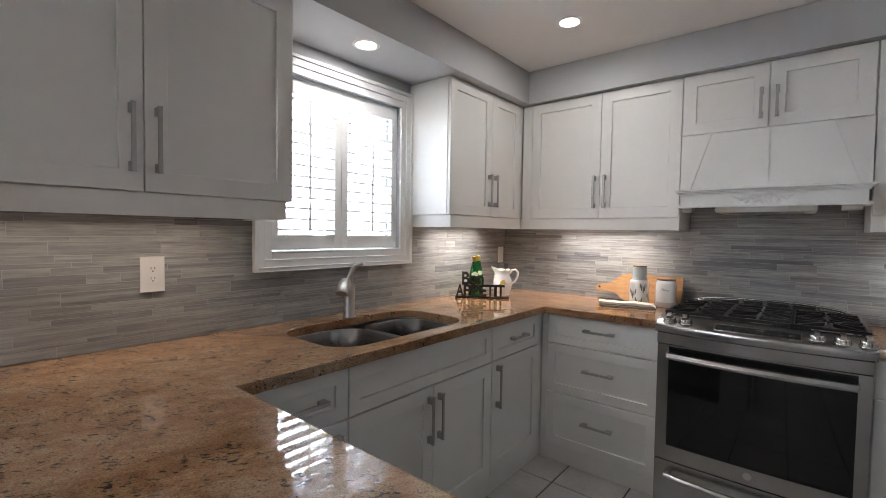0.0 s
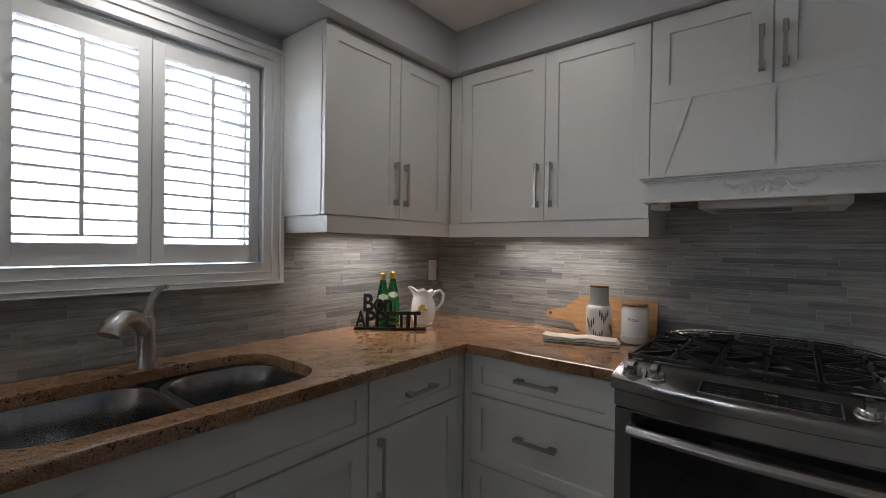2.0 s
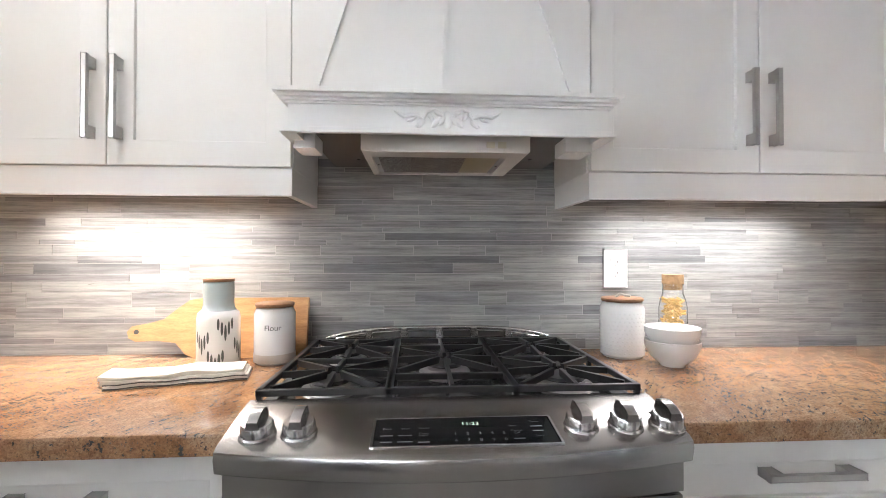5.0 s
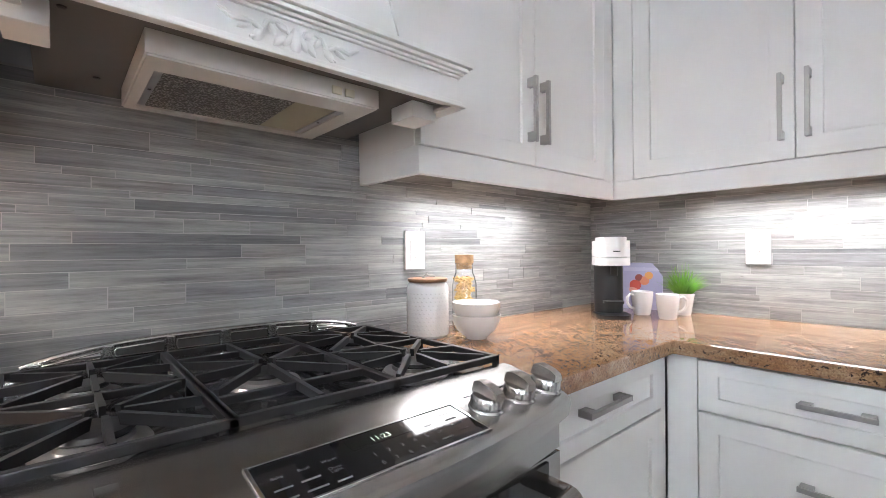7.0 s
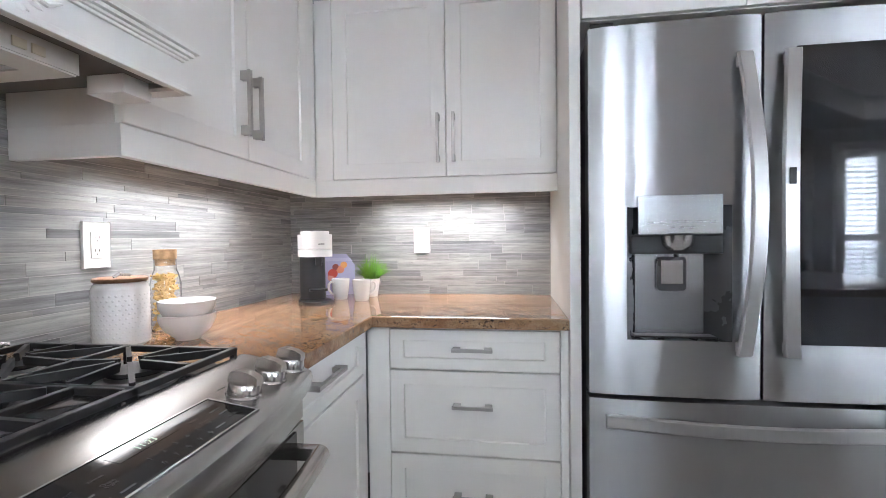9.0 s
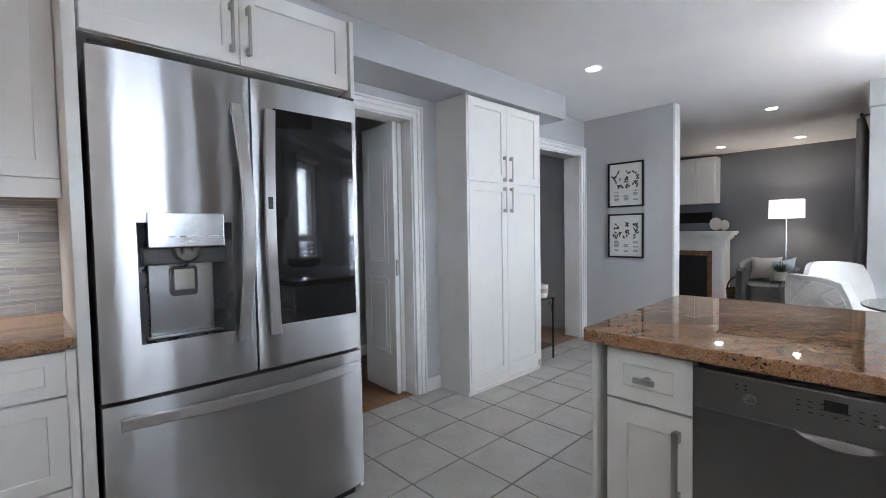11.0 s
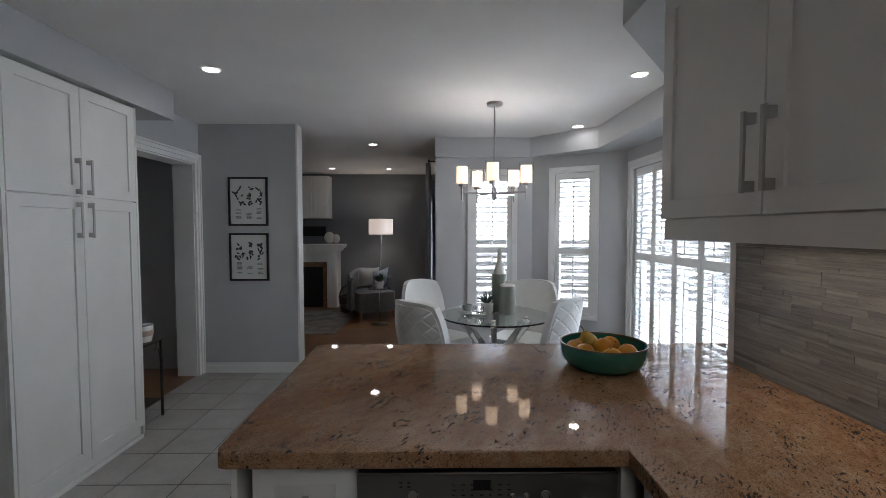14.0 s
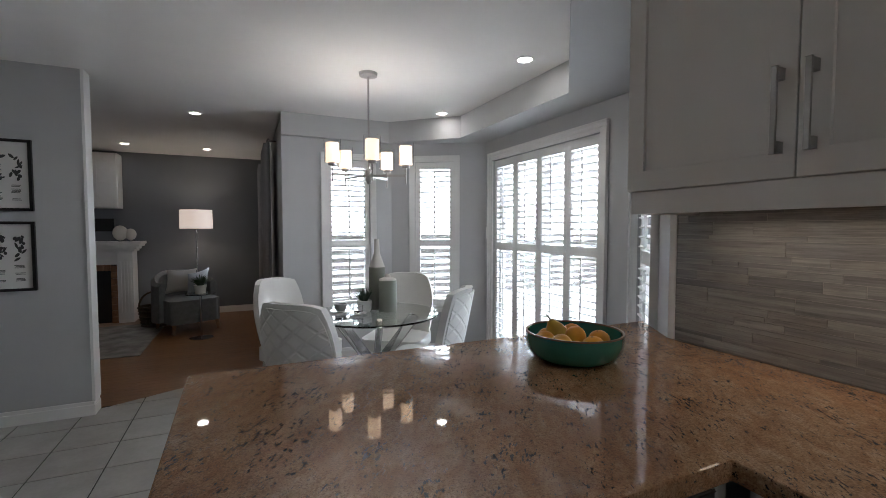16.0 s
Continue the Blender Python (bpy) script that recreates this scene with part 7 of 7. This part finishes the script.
bm = bmesh.new()
FP.box(bm, 1.72, 2.7, 1.28, 1.46, -0.279, -0.2)
tagged(part("soundbar_niche", bm, M_BLACK), "black media niche above the mantel", "niche")
for x, r_ in ((1.60, 0.09), (1.48, 0.07)):
    ob = thing("mantel_ornament", (x, -5.68, 1.14), "pale round ornament on a small stand on the mantel", "ornament", "mantel ornaments")
    m = Matrix.Translation((x, -5.68, 1.17 + r_)) @ Matrix.Diagonal((1, 0.35, 1.15, 1))
    part("disc", lathe(bmesh.new(), [(0, -r_)] + [(r_ * math.sin(math.pi * k / 10), -r_ * math.cos(math.pi * k / 10)) for k in range(1, 10)] + [(0, r_)], seg=20, m=m), M_CHALK, ob, smooth=True)
    part("stand", lathe(bmesh.new(), [(0, 0), (0.03, 0), (0.008, 0.012), (0.006, 0.045), (0, 0.045)], x, -5.68, 1.1402, 14), M_NICKEL, ob)

lamp = thing("floor_lamp", (0.66, -5.5, 0), "chrome floor lamp with a lit white drum shade", "floor lamp")
part("base", lathe(bmesh.new(), [(0, 0), (0.14, 0), (0.14, 0.015), (0.02, 0.025), (0, 0.025)], 0.66, -5.5, 0.001, 32), M_CHROME, lamp, smooth=True)
part("pole", rod(bmesh.new(), (0.66, -5.5, 0.02), (0.66, -5.5, 1.59), 0.011, 12), M_CHROME, lamp, smooth=True)
part("shade", lathe(bmesh.new(), [(0.21, 1.32), (0.208, 1.585), (0.205, 1.585), (0.207, 1.32)], 0.66, -5.5, 0, 48), glow("lamp_shade_fabric", (1, 0.80, 0.68), 0.42), lamp, "glowing white fabric drum", True)
part("finial", lathe(bmesh.new(), [(0, 0), (0.012, 0.004), (0.008, 0.02), (0, 0.024)], 0.66, -5.5, 1.59, 12), M_CHROME, lamp)
bulb = new("floor_lamp_bulb", bpy.data.lights.new("floor_lamp_bulb", "POINT"))
bulb.data.energy, bulb.data.color, bulb.data.shadow_soft_size = 3.5, WARM, 0.05
bulb.location = (0.66, -5.53, 1.45)

M_GREYCLOTH = plain("grey_upholstery", (0.20, 0.205, 0.21), 0.9, vary=0.15, scale=20, fine=300, relief=0.3)
arm_ = thing("armchair", (0.76, -4.95, 0), "grey upholstered tub armchair with pale pillows", "armchair")
AM = Matrix.Translation((0.76, -4.95, 0)) @ Matrix.Rotation(radians(28), 4, "Z")
bm = bmesh.new()
prism(bm, rounded(-0.30, 0.30, -0.28, 0.36, 0.08), 0.13, 0.42, AM)
bmesh.ops.bevel(bm, geom=[e for e in bm.edges if e.calc_face_angle(0) > 1.2], offset=0.03, segments=3, affect="EDGES")
part("seat", bm, M_GREYCLOTH, arm_, smooth=True)
bm = bmesh.new()
inner, outer, tops = [], [], []
for i in range(25):
    a = radians(-20 + 220 * i / 24) + math.pi
    h = 0.64 + 0.13 * max(0, math.sin(radians(-20 + 220 * i / 24)))
    cols_ = []
    for r_, z in ((0.29, 0.14), (0.29, h - 0.04), (0.33, h), (0.37, h - 0.04), (0.38, 0.14)):
        cols_.append(bm.verts.new(AM @ Vector((r_ * 1.02 * math.cos(a), r_ * 0.98 * math.sin(a), z))))
    inner.append(cols_)
for a, b in zip(inner, inner[1:]):
    for j in range(5):
        bm.faces.new((a[j], a[(j + 1) % 5], b[(j + 1) % 5], b[j]))
bm.faces.new(inner[0])
bm.faces.new(inner[-1][::-1])
part("tub_back", bm, M_GREYCLOTH, arm_, smooth=True)
for x, y in ((-0.26, 0.3), (0.26, 0.3), (-0.24, -0.24), (0.24, -0.24)):
    part("leg", rod(bmesh.new(), AM @ Vector((x, y, 0.14)), AM @ Vector((x * 1.05, y * 1.05, 0.001)), 0.025, 10, 0.016), M_LIDWOOD, arm_)


def pillow(x, y, z, rx, ry, rz, s, mat):
    ob = thing("pillow", (x, y, z), "pale grey square throw pillow on the armchair", "pillow", "throw pillows")
    bm = bmesh.new()
    n_ = 10
    m = Matrix.Translation((x, y, z)) @ Euler((radians(rx), radians(ry), radians(rz))).to_matrix().to_4x4()
    for side in (1, -1):
        g = [[bm.verts.new(m @ Vector((s * (i / n_ - 0.5) * (1 - 0.12 * math.sin(math.pi * j / n_)), s * (j / n_ - 0.5) * (1 - 0.12 * math.sin(math.pi * i / n_)), side * 0.075 * (math.sin(math.pi * i / n_) * math.sin(math.pi * j / n_)) ** 0.6))) for i in range(n_ + 1)] for j in range(n_ + 1)]
        for j in range(n_):
            for i in range(n_):
                bm.faces.new((g[j][i], g[j][i + 1], g[j + 1][i + 1], g[j + 1][i]))
    bmesh.ops.remove_doubles(bm, verts=bm.verts, dist=0.0005)
    part("cover", bm, mat, ob, smooth=True)


pillow(0.82, -5.08, 0.62, 68, 0, 20, 0.36, M_CHALK)
pillow(0.62, -5.05, 0.60, 72, 10, 45, 0.34, plain("blue_grey_linen", (0.36, 0.39, 0.42), 0.9, vary=0.1))

st = thing("side_table", (0.53, -4.28, 0), "small chrome side table with glass top", "side table")
part("top", lathe(bmesh.new(), [(0, 0.535), (0.16, 0.535), (0.162, 0.54), (0.16, 0.546), (0, 0.546)], 0.53, -4.28, 0, 36), M_TABLEGLASS, st, "round glass top").visible_shadow = False
part("stem", rod(bmesh.new(), (0.53, -4.28, 0.02), (0.53, -4.28, 0.535), 0.012, 12), M_CHROME, st, smooth=True)
part("foot", lathe(bmesh.new(), [(0, 0), (0.13, 0), (0.13, 0.008), (0.02, 0.02), (0, 0.02)], 0.53, -4.28, 0.0012, 32), M_CHROME, st, smooth=True)
hp = thing("potted_plant", (0.53, -4.28, 0.546), "bushy green plant in a pale pot", "plant")
part("pot", lathe(bmesh.new(), [(0, 0), (0.055, 0), (0.07, 0.1), (0.065, 0.1), (0.06, 0.085), (0, 0.082)], 0.53, -4.28, 0.5463, 24), M_CHALK, hp, smooth=True)
tuft(0.53, -4.28, 0.63, 160, 0.16, 0.13, 0.008, hp, plain("deep_green_leaf", (0.045, 0.09, 0.04), 0.5, vary=0.3), random.Random(9))["kind"] = "stuff"
bk = thing("wicker_basket", (1.16, -5.3, 0), "dark wicker basket with a tall handle", "basket")
for k in range(7):
    part("weave_row", lathe(bmesh.new(), [(0.15 + 0.006 * k, 0.04 * k), (0.168 + 0.006 * k, 0.02 + 0.04 * k), (0.15 + 0.006 * k, 0.038 + 0.04 * k)], 1.16, -5.3, 0.002, 32), plain("dark_wicker", (0.07, 0.05, 0.035), 0.8, vary=0.3, scale=40) if k == 0 else bpy.data.materials["dark_wicker"], bk)
part("handle", tube(bmesh.new(), [(1.16 + 0.18 * math.cos(math.pi * i / 14), -5.3, 0.27 + 0.2 * math.sin(math.pi * i / 14)) for i in range(15)], 0.012, 8), bpy.data.materials["dark_wicker"], bk)
rug = tagged(part("area_rug", B(1.05, 2.7, -5.45, -3.7, 0.0012, 0.012, bevel=0.004), plain("mottled_rug", (0.34, 0.33, 0.32), 0.95, vary=0.45, scale=5, fine=60, relief=0.5)), "mottled grey and cream area rug before the fireplace", "rug")
M_CURTAIN = plain("dark_curtain_cloth", (0.30, 0.30, 0.32), 0.9, vary=0.1, relief=0.2)
for y0, y1 in ((-4.35, -3.45), (-5.95, -5.2)):
    cu_ = thing("curtain", (-0.2, (y0 + y1) / 2, 0.02), "long dark grey curtain beside the living room window", "curtain", "living room curtains")
    bm = bmesh.new()
    n_ = 60
    fr_, bk_ = [], []
    for i in range(n_ + 1):
        s = i / n_
        y = y0 + (y1 - y0) * s
        x = -0.2 + 0.035 * math.sin(s * 2 * math.pi * 6)
        fr_.append((bm.verts.new((x, y, 0.02)), bm.verts.new((x * 0.9 - 0.02, y, 2.26))))
    for a, b in zip(fr_, fr_[1:]):
        bm.faces.new((a[0], b[0], b[1], a[1]))
    cl = part("cloth", bm, M_CURTAIN, cu_, smooth=True)
    sol = cl.modifiers.new("thickness", "SOLIDIFY")
    sol.thickness = 0.004
rod_ = thing("curtain_rod", (-0.215, -4.7, 2.27), "black curtain rod above the living room window", "curtain rod")
part("rod", rod(bmesh.new(), (-0.215, -5.98, 2.275), (-0.215, -3.4, 2.275), 0.012, 10), M_IRON, rod_)
for y in (-5.9, -3.45):
    part("bracket", B(-0.299, -0.2, y - 0.008, y + 0.008, 2.262, 2.276), M_IRON, rod_)

# ---- yard fence outside the bay ----
fence = thing("yard_fence", (-3.5, -7.5, -0.3), "dark horizontal slat fence in the yard", "fence")
for k in range(9):
    part("slat", B(-9.0, -0.6, -7.52, -7.5, -0.2 + k * 0.16, -0.2 + k * 0.16 + 0.1), M_FENCE, fence)
for x in (-8.9, -6.8, -4.7, -2.6, -0.7):
    part("post", B(x - 0.05, x + 0.05, -7.62, -7.525, -0.3, 1.35), M_FENCE, fence)

# ---- ceiling downlights ----
for x, y, z in DOWNLIGHTS:
    d = thing("recessed_downlight", (x, y, z), "small round recessed ceiling light, switched on", "ceiling light", "recessed ceiling lights")
    part("trim_ring", lathe(bmesh.new(), [(0.047, -0.001), (0.062, -0.0005), (0.064, -0.005), (0.05, -0.008), (0.046, -0.004)], x, y, z, 28), M_TRIM, d, smooth=True)
    part("lens", lathe(bmesh.new(), [(0, -0.003), (0.0465, -0.003), (0.0465, -0.001), (0, -0.001)], x, y, z, 28), M_LED, d, "glowing lens")
for x, y, along, size in UNDER:
    d = thing("under_cabinet_light", (x, y, 1.437), "slim white under-cabinet strip light, switched on", "strip light", "under-cabinet lights")
    hx, hy = (size / 2 + 0.02, 0.025) if along else (0.025, size / 2 + 0.02)
    part("housing", B(x - hx, x + hx, y - hy, y + hy, 1.425, 1.4385), M_PLASTIC, d)

# ---- backsplash strips ----
rnd = random.Random(7)


def backsplash(wall, f, u0, u1, v0, v1, skip=()):
    """Rows of long stone strips of unequal height and length on a grout bed."""
    v = v0
    hs = [0.016, 0.024, 0.033, 0.045]
    prev = None
    while v < v1 - 0.008:
        h = rnd.choice([x for x in hs if x != prev])
        prev = h
        if v + h > v1 - 0.012:
            h = v1 - v
        u = u0 - rnd.uniform(0, 0.2)
        while u < u1:
            ln = rnd.choice([0.1, 0.15, 0.2, 0.3, 0.3, 0.4, 0.45]) * rnd.uniform(0.85, 1.1)
            a, b = max(u, u0), min(u + ln, u1)
            u += ln
            if b - a < 0.01:
                continue
            spans = [(a, b)]
            for s0, s1, t0, t1 in skip:
                if v + h > t0 + 0.004 and v < t1 - 0.004:
                    spans = [(p, q) for x0, x1 in spans for p, q in ((x0, min(x1, s0)), (max(x0, s1), x1)) if q - p > 0.006]
            for p, q in spans:
                bm = bmesh.new()
                top = 0.0092 + rnd.uniform(0, 0.0014)
                f.box(bm, p + 0.0008, q - 0.0008, v + 0.0007, v + h - 0.0007, 0.003, top)
                me = finish(bm, M_SPLASH, "stone_strip")
                ob = new("stone_strip", me)
                ob.parent = wall
        v += h


def bed(f, name, pieces):
    bm = bmesh.new()
    for u0, u1, v0, v1 in pieces:
        f.box(bm, u0, u1, v0, v1, 0.0004, 0.0084)
    return structure(name, bm, M_GROUT, "grey stone strip backsplash on pale grout", "backsplash")


west_bed = bed(WEST, "backsplash_west", [(0.584, 1.605, 0.9155, 1.438), (2.585, 3.66, 0.9155, 1.438), (1.605, 2.585, 0.9155, 1.15)])
north_bed = bed(NORTH, "backsplash_north", [(-1.416, -0.1225, 0.9155, 1.438), (0.6385, 1.926, 0.9155, 1.438), (-0.1225, 0.6385, 0.9155, 1.53)])
east_bed = bed(EAST, "backsplash_east", [(2.3615, 3.661, 0.9155, 1.438)])
backsplash(west_bed, WEST, 0.584, 3.66, 0.916, 1.437, [(1.607, 2.583, 1.151, 2)])
backsplash(north_bed, NORTH, -1.416, 1.926, 0.916, 1.437)
backsplash(north_bed, NORTH, -0.122, 0.638, 1.437, 1.525)
backsplash(east_bed, EAST, 2.3615, 3.661, 0.916, 1.437)

# ---- floor tiles ----
S = 0.34
joint = 0.008


def clip(pts, a, b, c):
    """Keeps the part of a polygon where a x + b y + c >= 0."""
    out = []
    for i, p in enumerate(pts):
        q = pts[(i + 1) % len(pts)]
        dp, dq = a * p[0] + b * p[1] + c, a * q[0] + b * q[1] + c
        if dp >= 0:
            out.append(p)
        if dp * dq < 0:
            s = dp / (dp - dq)
            out.append((p[0] + s * (q[0] - p[0]), p[1] + s * (q[1] - p[1])))
    return out


EDGE = (0.55, 1.35)  # wood starts behind the line from the stub wall to the bay
sl = (-2.22 + 2.86) / (1.05 + 0.30)
whole = None
for i in range(-12, 4):
    for j in range(-10, 12):
        x0, y0 = 1.11 + i * S, 0.13 + j * S
        cx, cy = x0 + S / 2, y0 + S / 2
        if (cy > 3.25 and (cx < -0.1 or cx > 0.65)) or (cx < -0.95 and cy > 0.6) or (cx < 0.0 and 0.7 < cy < 1.0) or cx > 2.1 or cy > 3.6:
            continue
        if cx < -2.3 or (cx + cy < -4.45) or (cx > 1.35 and cy > 1.45 and cy < 2.2) or (cx > 1.5 and cy > 2.2):
            continue
        sq = [(x0 + joint / 2, y0 + joint / 2), (x0 + S - joint / 2, y0 + joint / 2), (x0 + S - joint / 2, y0 + S - joint / 2), (x0 + joint / 2, y0 + S - joint / 2)]
        cut = clip(sq, -1, 0, 2.0)
        cut = clip(cut, -sl, 1, 2.86 - sl * 0.30) if cx < 1.2 else clip(cut, 0, 1, 2.15)
        cut = clip(cut, 0, 1, 2.78) if cx < -0.3 else cut
        if len(cut) < 3:
            continue
        full = cut == sq
        if full and whole:
            me = whole
        else:
            bm = bmesh.new()
            lo = [bm.verts.new((x - cx, y - cy, -0.005)) for x, y in cut]
            hi = [bm.verts.new((cx + (x - cx) * 0.994 - cx, cy + (y - cy) * 0.994 - cy, 0.0)) for x, y in cut]
            bm.faces.new(hi)
            for k in range(len(cut)):
                bm.faces.new((lo[k], lo[(k + 1) % len(cut)], hi[(k + 1) % len(cut)], hi[k]))
            me = finish(bm, M_FTILE, "tile")
            if full:
                whole = me
        ob = new("tile", me)
        ob.location = (cx, cy, 0)
        ob.parent = floor

# ---- wood floor boards ----
bed_l = structure("wood_floor", prism(bmesh.new(), [(3.8, -6.0), (3.8, -2.36), (1.05, -2.255), (-0.30, -2.86), (-0.30, -6.0)], -0.0048, -0.002), M_OAK, "warm brown oak board floor in the living room", "floor")
bed_h = structure("wood_floor_hall", B(2.0, 3.2, -2.25, 1.8, -0.0048, -0.002), M_OAK, "warm brown oak board floor in the hall", "floor")


def boards(parent, x0, x1, y0, y1, slope=None):
    y = y0
    w = 0.083
    while y < y1 - 0.01:
        x = x0 - rnd.uniform(0, 0.8)
        while x < x1:
            ln = rnd.uniform(0.7, 1.5)
            a, b = max(x, x0), min(x + ln, x1)
            x += ln
            if b - a < 0.02:
                continue
            pts = [(a + 0.0008, y + 0.0008), (b - 0.0008, y + 0.0008), (b - 0.0008, min(y + w, y1) - 0.0008), (a + 0.0008, min(y + w, y1) - 0.0008)]
            if slope:
                pts = clip(pts, *slope)
            if len(pts) < 3:
                continue
            bm = bmesh.new()
            prism(bm, pts, -0.0019, 0.001)
            ob = new("board", finish(bm, M_OAK, "board"))
            ob.parent = parent
        y += w


boards(bed_l, -0.29, 2.6, -6.0, -2.26, (sl, -1, -(2.86 - sl * 0.30)))
boards(bed_h, 2.0, 3.2, -2.2, 1.6)
